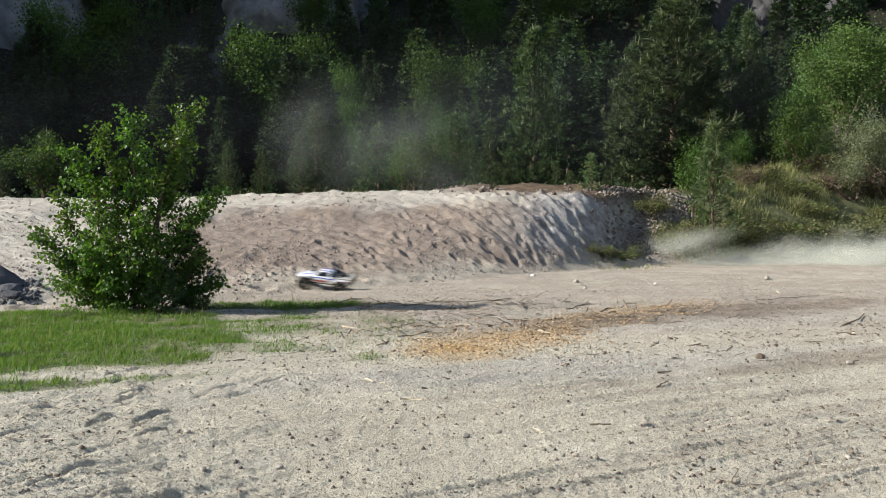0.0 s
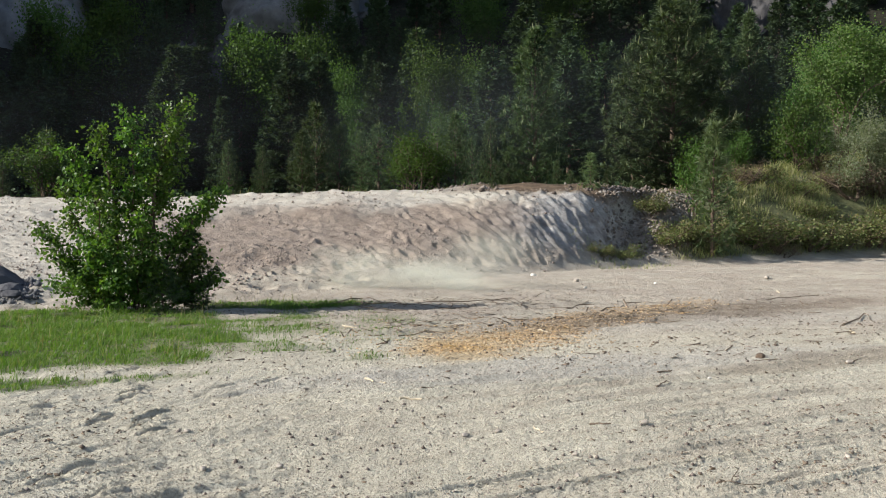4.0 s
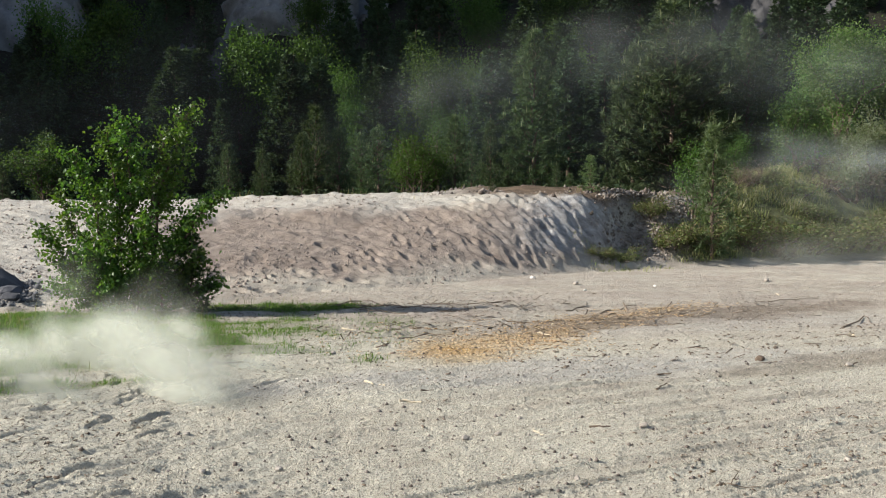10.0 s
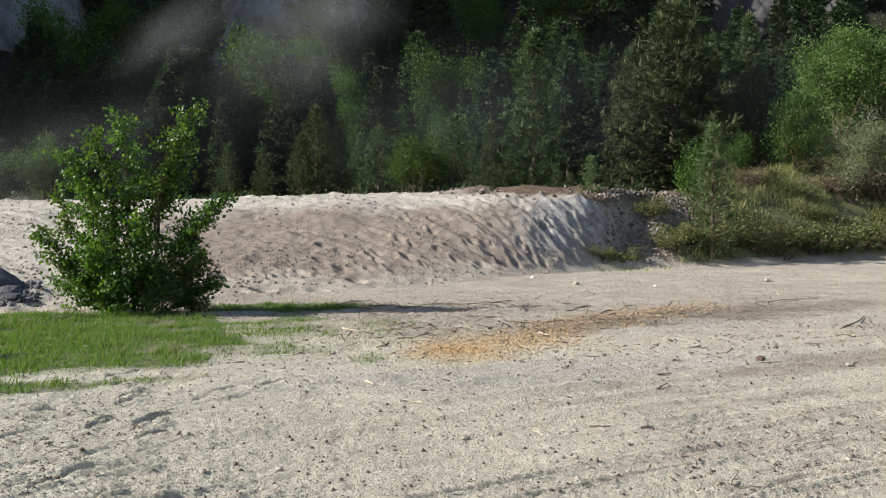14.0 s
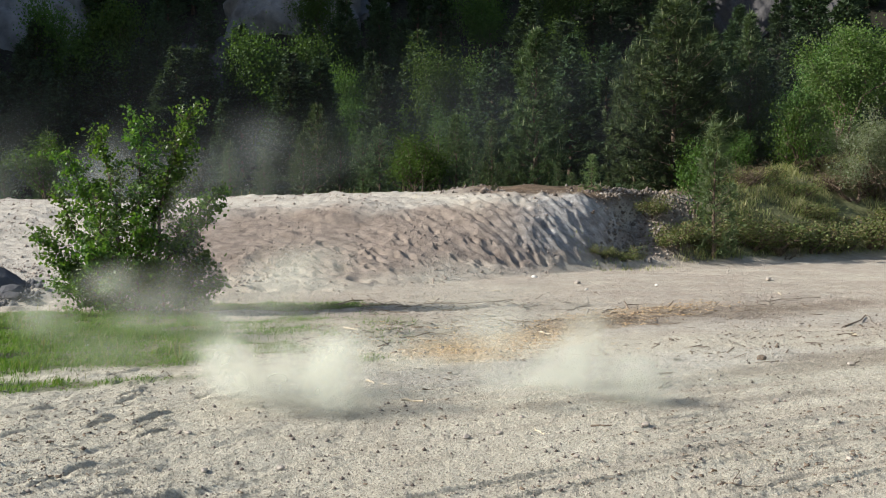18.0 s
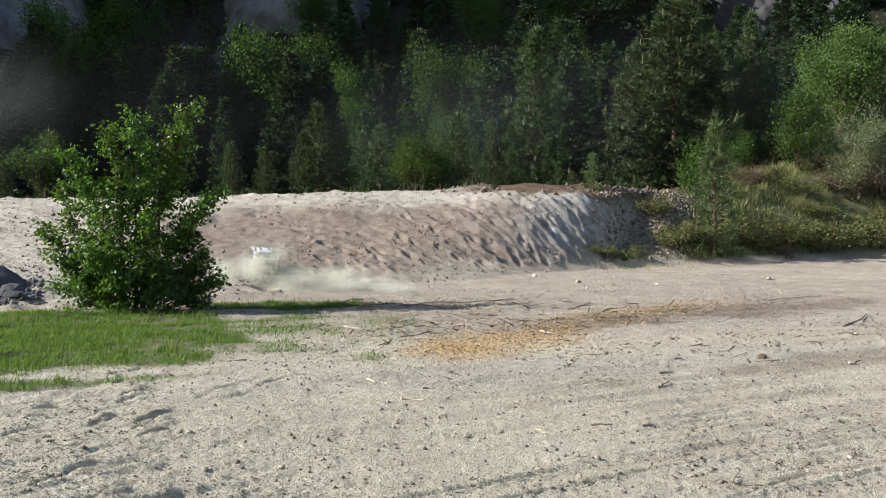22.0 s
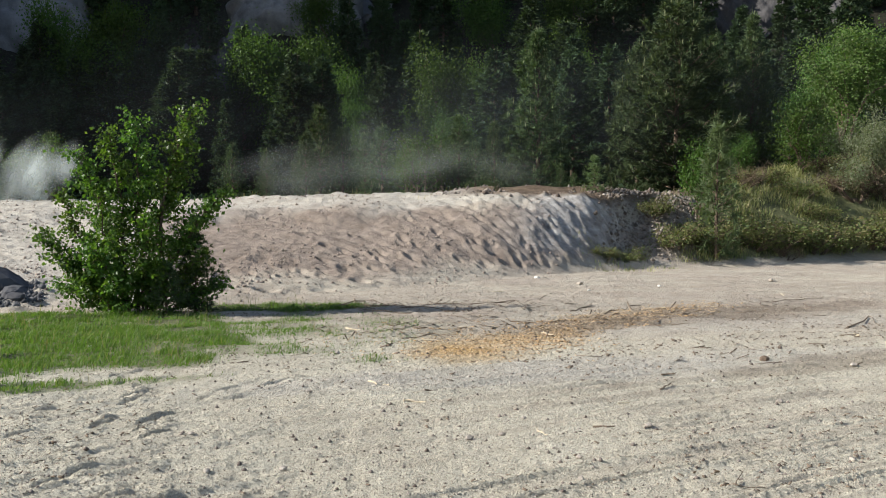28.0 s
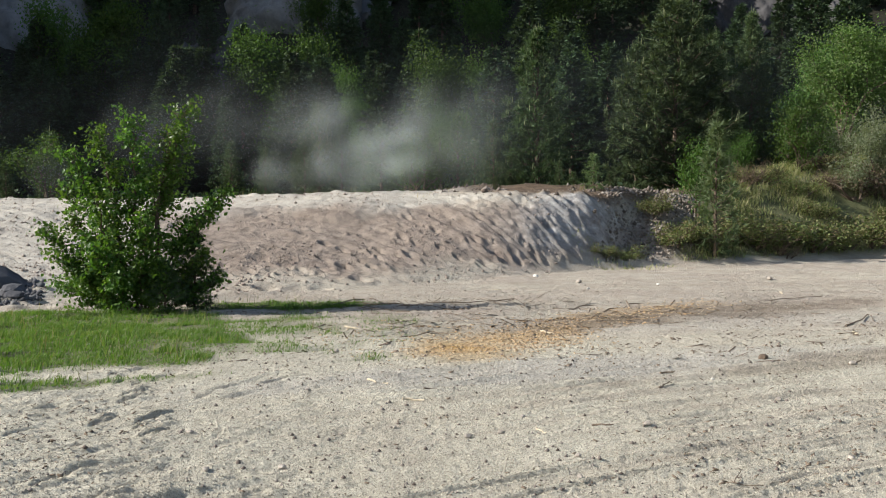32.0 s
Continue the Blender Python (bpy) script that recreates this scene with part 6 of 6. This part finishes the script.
    dust((3.05, 0.92, 1.91), 0.07, [(4.80, (-13.53, 24.14, 1.80)), (5.50, (-10.94, 24.14, 2.23)), (6.00, (-9.93, 24.14, 2.44)), (6.50, (-8.35, 24.14, 2.80)), (7.00, (-6.92, 24.14, 3.20)), (8.00, (-4.34, 24.14, 3.72)), (9.00, (-1.48, 24.14, 4.36)), (10.00, (1.65, 24.14, 4.93))], FAR_DUST)
    dust((2.04, 0.59, 1.14), 0.24, [(4.80, (-12.85, 22.90, 1.03)), (5.50, (-10.80, 22.90, 1.37)), (6.00, (-9.71, 22.90, 1.57)), (6.50, (-6.31, 22.90, 1.94)), (7.00, (-3.59, 22.90, 2.02)), (7.50, (-1.68, 22.90, 2.11)), (8.00, (0.22, 22.90, 2.25))], FAR_DUST)
    dust((2.21, 0.51, 0.95), 0.17, [(5.20, (-10.13, 22.90, 0.96)), (6.00, (-9.17, 22.90, 1.23)), (6.50, (-4.95, 22.90, 1.94)), (7.00, (-2.50, 22.90, 2.07)), (7.50, (-0.60, 22.90, 2.18)), (8.00, (1.58, 22.90, 2.18)), (9.00, (5.38, 22.90, 2.18)), (10.00, (9.04, 22.90, 2.45))], FAR_DUST)
    dust((3.67, 1.03, 2.16), 0.07, [(6.00, (-9.01, 26.00, 2.30)), (7.00, (-7.75, 26.00, 3.68)), (7.50, (-4.67, 26.00, 4.14)), (8.00, (-2.06, 26.00, 4.29)), (9.00, (3.32, 26.00, 4.90)), (10.00, (8.68, 26.00, 5.51))], FAR_DUST)
    dust((3.15, 0.69, 1.37), 0.07, [(6.40, (-6.76, 23.52, 1.37)), (7.20, (-3.68, 23.52, 2.00)), (8.00, (0.50, 23.52, 2.14)), (9.00, (5.11, 23.52, 2.07)), (9.60, (7.20, 23.52, 1.79)), (10.40, (10.00, 23.52, 1.37))], FAR_DUST)
    # clouds over the turf
    dust((1.7, 0.36, 0.5), 0.55, [(6.00, (-5.72, 9.16, -0.07)), (6.35, (-4.62, 9.16, -0.01)), (6.60, (-3.97, 9.16, 0.01)), (7.00, (-3.58, 9.16, 0.01)), (7.50, (-3.14, 9.16, 0.04)), (8.00, (-2.70, 9.16, 0.12)), (8.60, (-2.10, 9.16, 0.21))])
    dust((1.6, 0.4, 0.6), 0.30, [(5.30, (-6.26, 10.65, 0.06)), (6.00, (-4.73, 10.65, 0.19)), (6.60, (-3.84, 10.65, 0.25)), (7.20, (-3.08, 10.65, 0.28)), (8.00, (-2.31, 10.65, 0.35)), (9.00, (-1.42, 10.65, 0.44))])
    dust((1.2, 0.3, 0.42), 1.5, [(7.90, (-5.78, 8.67, -0.13)), (8.40, (-4.38, 8.67, -0.07)), (8.70, (-3.86, 8.67, -0.05)), (9.00, (-3.34, 8.67, -0.02)), (9.50, (-3.1, 8.2, 0.02)), (10.00, (-2.7, 7.6, 0.06)), (10.60, (-1.9, 7.4, 0.12))])
    dust((1.00, 0.27, 0.40), 2.17, [(8.90, (-5.38, 7.92, -0.24)), (9.30, (-4.19, 7.92, -0.17)), (9.60, (-3.62, 7.92, -0.10)), (10.00, (-3.00, 7.92, 0.05)), (10.50, (-2.15, 7.92, 0.19)), (11.00, (-1.15, 7.92, 0.28)), (11.40, (-0.21, 7.92, 0.35))])
    dust((0.91, 0.30, 0.46), 1.89, [(9.20, (-5.21, 8.17, -0.19)), (9.70, (-3.84, 8.17, -0.09)), (10.00, (-3.44, 8.17, -0.07)), (10.50, (-2.71, 8.17, -0.02)), (11.00, (-1.73, 8.17, -0.12)), (11.40, (-0.90, 8.17, -0.04))])
    dust((1.19, 0.29, 0.43), 2.3, [(9.20, (-4.63, 6.93, -0.17)), (10.00, (-2.85, 6.6, 0.02)), (10.50, (-2.5, 6.7, 0.03)), (11.00, (-2.34, 6.93, -0.03)), (11.40, (-1.68, 6.93, 0.01))])
    dust((0.75, 0.47, 0.86), 0.42, [(9.90, (-3.2, 8.91, -0.17)), (10.20, (-2.5, 8.91, 0.1)), (10.60, (-1.67, 8.91, 0.29)), (11.00, (-0.66, 8.91, 0.34)), (11.50, (0.72, 8.91, 0.42)), (12.00, (1.94, 8.91, 0.64))])
    dust((0.95, 0.40, 0.6), 0.42, [(9.90, (-2.99, 8.54, -0.16)), (10.30, (-2.47, 8.54, 0.10)), (10.70, (-1.55, 8.54, 0.15)), (11.10, (-0.48, 8.54, 0.18)), (11.60, (0.75, 8.54, 0.15)), (12.00, (1.41, 8.54, 0.20))])
    dust((1.63, 0.34, 0.56), 0.34, [(9.60, (-5.47, 8.42, -0.19)), (10.50, (-2.94, 8.42, 0.02)), (11.00, (-1.83, 8.42, 0.12)), (11.50, (-0.42, 8.42, 0.19)), (12.00, (0.83, 7.9, 0.12)), (12.60, (2.34, 8.42, 0.42)), (13.40, (4.60, 8.42, 0.62))])
    dust((1.70, 0.36, 0.61), 0.14, [(9.80, (-5.55, 8.17, -0.04)), (10.50, (-3.59, 8.17, 0.05)), (11.00, (-2.85, 8.17, 0.13)), (11.50, (-1.97, 8.17, 0.20)), (12.00, (-0.90, 8.17, 0.25)), (12.60, (0.57, 8.17, 0.32)), (13.00, (1.6, 8.17, 0.4))])
    dust((0.94, 0.51, 0.96), 0.19, [(10.60, (-1.16, 10.52, 0.08)), (11.20, (0.10, 10.52, 0.45)), (11.70, (1.35, 10.52, 0.64)), (12.20, (2.48, 10.52, 0.83)), (12.70, (3.42, 10.52, 0.89)), (13.40, (5.11, 10.52, 0.96))])
    dust((2.35, 0.51, 0.96), 0.13, [(10.00, (-6.19, 10.52, -0.18)), (11.00, (-3.98, 10.52, 0.14)), (11.50, (-3.29, 10.52, 0.33)), (12.00, (-2.28, 10.52, 0.45)), (12.50, (-1.03, 10.52, 0.58)), (13.00, (0.41, 10.52, 0.64))])
    # thin veil that drifts past
    dust((2.71, 0.63, 1.23), 0.07, [(11.20, (-6.65, 8.67, 0.29)), (12.00, (-4.05, 8.67, 0.71)), (12.60, (-2.24, 8.67, 0.96)), (13.00, (-0.95, 8.67, 1.07))])
    dust((3.48, 0.90, 1.86), 0.03, [(11.20, (-7.85, 11.14, 0.80)), (12.00, (-4.53, 11.14, 1.20)), (12.60, (-2.41, 11.14, 1.53)), (13.00, (-0.89, 11.14, 1.73))])
    # haze above the trees, third lap
    dust((3.9, 1.16, 2.6), 0.12, [(10.60, (-15.17, 24.76, 2.98)), (11.50, (-12.08, 24.76, 3.13)), (12.00, (-10.90, 24.76, 3.35)), (12.50, (-9.58, 24.76, 3.71)), (13.00, (-7.81, 24.76, 4.30)), (13.50, (-6.20, 24.76, 4.88)), (14.50, (-3.27, 24.76, 5.46))], FAR_DUST)
    dust((3.6, 1.02, 2.3), 0.13, [(10.60, (-1.17, 23.52, 1.51)), (11.30, (3.01, 23.52, 2.76)), (11.70, (4.68, 23.52, 3.04)), (12.20, (7.88, 23.52, 3.18)), (12.80, (10.66, 23.52, 3.59)), (13.30, (14.13, 23.52, 3.87))], FAR_DUST)
    # cloud on the plateau, fourth lap
    dust((1.66, 0.46, 0.84), 1.5, [(12.80, (-13.31, 22.29, 0.84)), (13.50, (-10.3, 22.29, 1.03)), (14.00, (-9.9, 22.29, 0.99)), (14.50, (-9.8, 22.29, 1.10)), (15.50, (-9.7, 22.29, 1.17)), (16.50, (-9.6, 22.29, 1.3)), (17.20, (-9.58, 22.29, 1.50))])
    dust((2.38, 0.71, 1.43), 0.08, [(13.50, (-14.07, 22.90, 1.37)), (14.50, (-10.66, 22.90, 1.64)), (15.50, (-10.11, 22.90, 1.77)), (16.50, (-9.84, 22.90, 1.77)), (17.20, (-9.16, 22.90, 1.84)), (18.00, (-7.39, 22.90, 2.05)), (18.60, (-5.22, 22.90, 2.18)), (19.20, (-1.14, 22.90, 2.79)), (20.00, (2.93, 22.90, 3.13)), (21.00, (9.02, 22.90, 3.53))], FAR_DUST)
    dust((2.97, 0.94, 1.96), 0.07, [(13.00, (-14.42, 23.52, 2.21)), (13.60, (-11.21, 23.52, 2.34)), (14.50, (-9.81, 23.52, 2.76)), (15.50, (-8.13, 23.52, 3.32)), (16.50, (-6.73, 23.52, 4.01)), (17.50, (-5.05, 23.52, 4.70))], FAR_DUST)
    # haze over the turf before the truck passes
    dust((1.40, 0.37, 0.63), 0.64, [(15.60, (-6.21, 9.41, -0.08)), (16.30, (-4.52, 9.41, 0.01)), (16.80, (-4.02, 9.41, 0.06)), (17.30, (-3.56, 9.41, 0.15)), (17.80, (-3.00, 9.41, 0.29)), (18.30, (-2.38, 9.41, 0.43))])
    dust((1.06, 0.57, 1.09), 0.25, [(15.80, (-6.99, 11.89, -0.08)), (16.50, (-5.42, 11.89, 0.20)), (17.00, (-5.06, 11.89, 0.49)), (17.50, (-4.49, 11.89, 0.70)), (18.00, (-3.71, 11.89, 0.91)), (18.60, (-2.71, 11.89, 1.12))])
    # thick dust of the near pass
    dust((0.72, 0.23, 0.30), 3.77, [(16.50, (-1.56, 4.83, -0.49)), (16.75, (-1.05, 4.33, -0.04)), (17.00, (-0.63, 4.70, 0.01)), (17.25, (-0.62, 5.08, 0.07)), (17.50, (-0.75, 5.57, 0.08))])
    dust((0.56, 0.20, 0.22), 4.06, [(16.60, (-1.17, 4.46, -0.41)), (16.80, (-0.95, 4.33, -0.02)), (17.00, (-0.95, 4.46, 0.03)), (17.25, (-1.03, 4.83, 0.07)), (17.50, (-1.14, 5.20, 0.13))])
    dust((0.66, 0.20, 0.22), 4.35, [(16.75, (-0.50, 4.46, -0.41)), (16.95, (-0.06, 4.46, -0.03)), (17.20, (0.04, 4.58, 0.02)), (17.50, (0.22, 4.83, 0.07))])
    dust((0.58, 0.16, 0.14), 3.48, [(16.95, (0.32, 4.58, -0.34)), (17.10, (0.62, 4.58, -0.04)), (17.30, (0.98, 4.70, 0.01)), (17.50, (1.38, 4.83, 0.07))])
    dust((0.55, 0.28, 0.43), 1.45, [(16.75, (-2.01, 5.70, -0.75)), (17.00, (-1.42, 5.20, -0.15)), (17.30, (-1.32, 5.45, 0.01)), (17.60, (-1.21, 5.70, 0.09)), (18.00, (-1.03, 6.07, 0.17)), (18.50, (-0.74, 6.69, 0.28))])
    dust((0.55, 0.28, 0.43), 0.93, [(17.10, (-0.63, 5.70, -0.54)), (17.40, (-0.15, 5.57, -0.02)), (17.70, (0.34, 5.82, 0.10)), (18.00, (0.84, 6.19, 0.21)), (18.50, (1.52, 8.05, 0.22))])
    dust((0.42, 0.34, 0.48), 1.5, [(17.40, (-1.75, 6.6, -0.31)), (17.70, (-1.37, 6.6, 0.04)), (18.00, (-1.08, 6.6, 0.12)), (18.35, (-0.75, 6.6, 0.12))])
    dust((0.38, 0.37, 0.46), 1.2, [(17.50, (0.15, 6.81, -0.31)), (17.80, (0.60, 6.81, 0.04)), (18.05, (0.85, 6.81, 0.14)), (18.35, (1.15, 6.81, 0.22))])
    dust((1.82, 0.39, 0.68), 0.23, [(17.20, (-2.39, 7.43, -0.64)), (17.70, (-1.35, 7.43, -0.01)), (18.20, (-0.73, 7.43, 0.21)), (18.70, (-0.11, 7.43, 0.39)), (19.30, (0.74, 7.43, 0.52)), (20.00, (2.07, 7.43, 0.61)), (20.60, (4.06, 7.43, 0.70))])
    dust((1.66, 0.34, 0.56), 0.17, [(17.30, (-0.15, 7.43, -0.64)), (17.80, (0.96, 7.43, -0.10)), (18.30, (1.63, 7.43, 0.17)), (18.80, (2.29, 7.43, 0.35)), (19.40, (3.40, 7.43, 0.52)), (20.00, (4.94, 7.43, 0.70))])
    # haze blown into the wood
    dust((2.76, 1.07, 2.27), 0.10, [(16.80, (-9.33, 24.76, 1.37)), (17.60, (-7.41, 24.76, 1.81)), (18.00, (-5.79, 24.76, 1.96)), (18.50, (-3.00, 24.76, 2.40)), (19.00, (-0.65, 24.76, 2.98)), (19.50, (1.70, 24.76, 3.42)), (20.00, (4.34, 24.76, 3.57)), (20.60, (7.56, 24.76, 3.86))], FAR_DUST)
    dust((3.05, 1.22, 2.61), 0.16, [(16.00, (-13.39, 24.14, 1.66)), (17.00, (-11.52, 24.14, 2.09)), (18.00, (-11.37, 24.14, 1.94)), (18.60, (-10.80, 24.14, 2.23)), (19.20, (-10.36, 24.14, 2.51)), (20.00, (-9.64, 24.14, 2.80)), (20.60, (-8.78, 24.14, 3.08)), (21.50, (-6.91, 24.14, 3.65))], FAR_DUST)
    dust((3.50, 0.98, 2.06), 0.06, [(17.60, (-7.12, 24.76, 1.52)), (18.50, (-1.97, 24.76, 2.84)), (19.00, (0.53, 24.76, 3.86)), (19.60, (2.87, 24.76, 3.86)), (20.20, (5.80, 24.76, 4.15)), (21.00, (9.45, 24.76, 4.59))], FAR_DUST)
    dust((2.97, 0.48, 0.88), 0.11, [(17.80, (-2.31, 21.05, -0.14)), (18.50, (5.21, 21.05, 0.49)), (19.20, (6.84, 21.05, 0.61)), (20.00, (8.97, 21.05, 0.74)), (21.00, (12.72, 21.05, 0.86))])
    # trail up the bank, last lap
    dust((1.07, 0.23, 0.31), 1.47, [(21.50, (-1.23, 14.36, -0.04)), (21.80, (-1.66, 14.36, 0.01)), (22.10, (-1.92, 14.36, 0.04)), (22.60, (-2.00, 14.36, 0.06)), (23.20, (-1.75, 14.36, 0.08)), (23.80, (-1.23, 14.36, 0.06))])
    dust((0.72, 0.37, 0.62), 2.10, [(21.90, (-3.05, 14.86, 0.10)), (22.20, (-3.13, 14.86, 0.33)), (22.60, (-3.05, 14.86, 0.41)), (23.00, (-2.91, 14.86, 0.37)), (23.50, (-2.69, 14.86, 0.33)), (23.90, (-2.43, 14.86, 0.24))])
    dust((0.62, 0.48, 0.89), 2.10, [(22.10, (-3.58, 15.23, 0.26)), (22.40, (-3.44, 15.23, 0.57)), (22.80, (-3.35, 15.23, 0.71)), (23.20, (-3.30, 15.23, 0.80)), (23.60, (-3.21, 15.23, 0.80)), (24.00, (-3.03, 15.23, 0.71))])
    dust((1.19, 0.28, 0.43), 1.26, [(21.80, (-2.47, 14.61, 0.05)), (22.20, (-2.74, 14.61, 0.14)), (22.70, (-2.56, 14.61, 0.18)), (23.40, (-2.30, 14.61, 0.18)), (24.00, (-1.78, 14.61, 0.11))])
    dust((0.90, 0.42, 0.75), 0.84, [(22.60, (-3.45, 15.10, 0.45)), (23.40, (-2.91, 15.10, 0.49)), (24.00, (-2.55, 15.10, 0.49)), (24.80, (-1.92, 15.10, 0.45))])
    # dust along the brow
    dust((1.19, 0.31, 0.50), 0.85, [(22.90, (-5.15, 21.42, 0.98)), (23.30, (-4.76, 21.42, 1.30)), (23.70, (-4.50, 21.42, 1.49)), (24.20, (-3.99, 21.42, 1.55)), (24.70, (-3.36, 21.42, 1.55)), (25.20, (-2.85, 21.42, 1.55)), (26.00, (-1.70, 21.42, 1.64))])
    dust((2.06, 0.25, 0.35), 0.85, [(23.50, (-5.37, 21.30, 1.11)), (24.00, (-4.61, 21.30, 1.46)), (24.50, (-3.85, 21.30, 1.49)), (25.00, (-3.21, 21.30, 1.49)), (25.60, (-2.83, 21.30, 1.51)), (26.50, (-1.82, 21.30, 1.62)), (27.30, (-0.56, 21.30, 1.72))])
    dust((1.02, 0.67, 1.34), 0.14, [(23.40, (-4.81, 22.90, 1.50)), (23.80, (-3.99, 22.90, 2.05)), (24.20, (-3.04, 22.90, 2.38)), (24.60, (-1.95, 22.90, 2.65)), (25.00, (-0.87, 22.90, 2.99)), (25.50, (0.22, 22.90, 3.40))], FAR_DUST)
    dust((2.33, 0.83, 1.71), 0.10, [(23.80, (-4.36, 24.14, 1.66)), (24.40, (-2.63, 24.14, 2.37)), (25.00, (-0.63, 24.14, 3.01)), (25.50, (0.66, 24.14, 3.37)), (26.30, (2.80, 24.14, 3.94))], FAR_DUST)
    dust((3.15, 0.58, 1.11), 0.11, [(24.60, (-6.41, 22.29, 1.23)), (25.20, (-4.42, 22.29, 1.52)), (25.80, (-3.49, 22.29, 1.70)), (26.60, (-2.96, 22.29, 1.83)), (27.40, (-2.43, 22.29, 2.00)), (28.20, (-1.11, 22.29, 2.09)), (29.00, (1.00, 22.29, 2.22)), (30.00, (4.17, 22.29, 2.55))], FAR_DUST)
    # cloud on the plateau, last laps
    dust((1.2, 0.62, 1.3), 1.9, [(26.40, (-12.77, 22.29, 1.10)), (27.20, (-10.64, 22.29, 1.76)), (27.60, (-10.37, 22.29, 2.03)), (28.00, (-10.04, 22.29, 1.96)), (28.50, (-10.24, 22.29, 1.63)), (29.00, (-10.25, 22.29, 1.50))], FAR_DUST)
    dust((1.86, 0.67, 1.33), 0.08, [(26.20, (-7.23, 22.78, 1.37)), (27.20, (-4.51, 22.78, 2.07)), (27.60, (-3.57, 22.78, 2.28)), (28.00, (-2.62, 22.78, 2.42)), (28.50, (-1.40, 22.78, 2.55)), (29.00, (-0.05, 22.78, 2.69)), (29.60, (1.57, 22.78, 2.85))], FAR_DUST)
    dust((1.9, 0.59, 1.2), 0.2, [(28.60, (-9.91, 23.03, 1.23)), (29.40, (-6.07, 23.03, 1.85)), (30.00, (-4.84, 23.03, 2.05)), (30.50, (-4.15, 23.03, 2.02)), (31.00, (-3.47, 23.03, 2.25)), (31.50, (-2.92, 23.03, 2.39)), (32.00, (-2.51, 23.03, 2.53))], FAR_DUST)
    dust((1.4, 0.45, 1.0), 0.22, [(29.20, (-8.31, 22.04, 1.10)), (29.80, (-5.55, 22.04, 1.56)), (30.40, (-4.37, 22.04, 1.76)), (31.00, (-3.19, 22.04, 1.86)), (31.60, (-2.41, 22.04, 1.91)), (32.00, (-1.88, 22.04, 2.02))], FAR_DUST)
    dust((3.31, 1.07, 2.27), 0.08, [(28.80, (-12.99, 24.76, 1.81)), (29.60, (-10.63, 24.76, 2.40)), (30.40, (-9.30, 24.76, 2.69)), (31.20, (-8.27, 24.76, 2.91)), (32.00, (-7.24, 24.76, 3.13))], FAR_DUST)
    # broad haze left hanging
    dust((3.2, 1.16, 2.2), 0.12, [(28.60, (-9.32, 24.76, 1.67)), (29.40, (-5.93, 24.76, 2.25)), (30.00, (-4.46, 24.76, 2.40)), (31.00, (-2.85, 24.76, 2.55)), (32.00, (-1.53, 24.76, 2.69))], FAR_DUST)
    dust((4.42, 1.43, 3.09), 0.07, [(21.00, (-16.35, 24.76, 2.69)), (22.30, (-11.79, 24.76, 3.28)), (23.50, (-10.61, 24.76, 3.42)), (25.00, (-9.29, 24.76, 3.71)), (26.50, (-6.79, 24.76, 4.00))], FAR_DUST)
    dust((1.57, 0.86, 1.76), 0.19, [(29.80, (-5.09, 23.52, 1.37)), (30.60, (-2.84, 23.52, 2.41)), (31.20, (-2.43, 23.52, 2.62)), (32.00, (-1.87, 23.52, 2.76))], FAR_DUST)
    # still haze sheets added before the wood to lift its dark tones
    for x, y, z, tall in ((-9.0, 31.0, 4.0, 5.5), (9.0, 32.0, 4.5, 5.5)):
        veil = thing("dust_haze", "thin grey dust haze added to lift the dark wood", "dust", pose(x, y, z), "dust haze")
        for k in range(3):
            w = new("wisp", DUST_SHAPE)
            w.parent = veil
            w.location = ((k - 1) * 7.0, k * 0.7, 0.6 * (k % 2))
            w.scale = (11.0, 1.0, tall)
            w.rotation_euler = CURTAIN.to_euler()
            w.color = (0.24, 0.26, 0.31, 0.011)


motions()
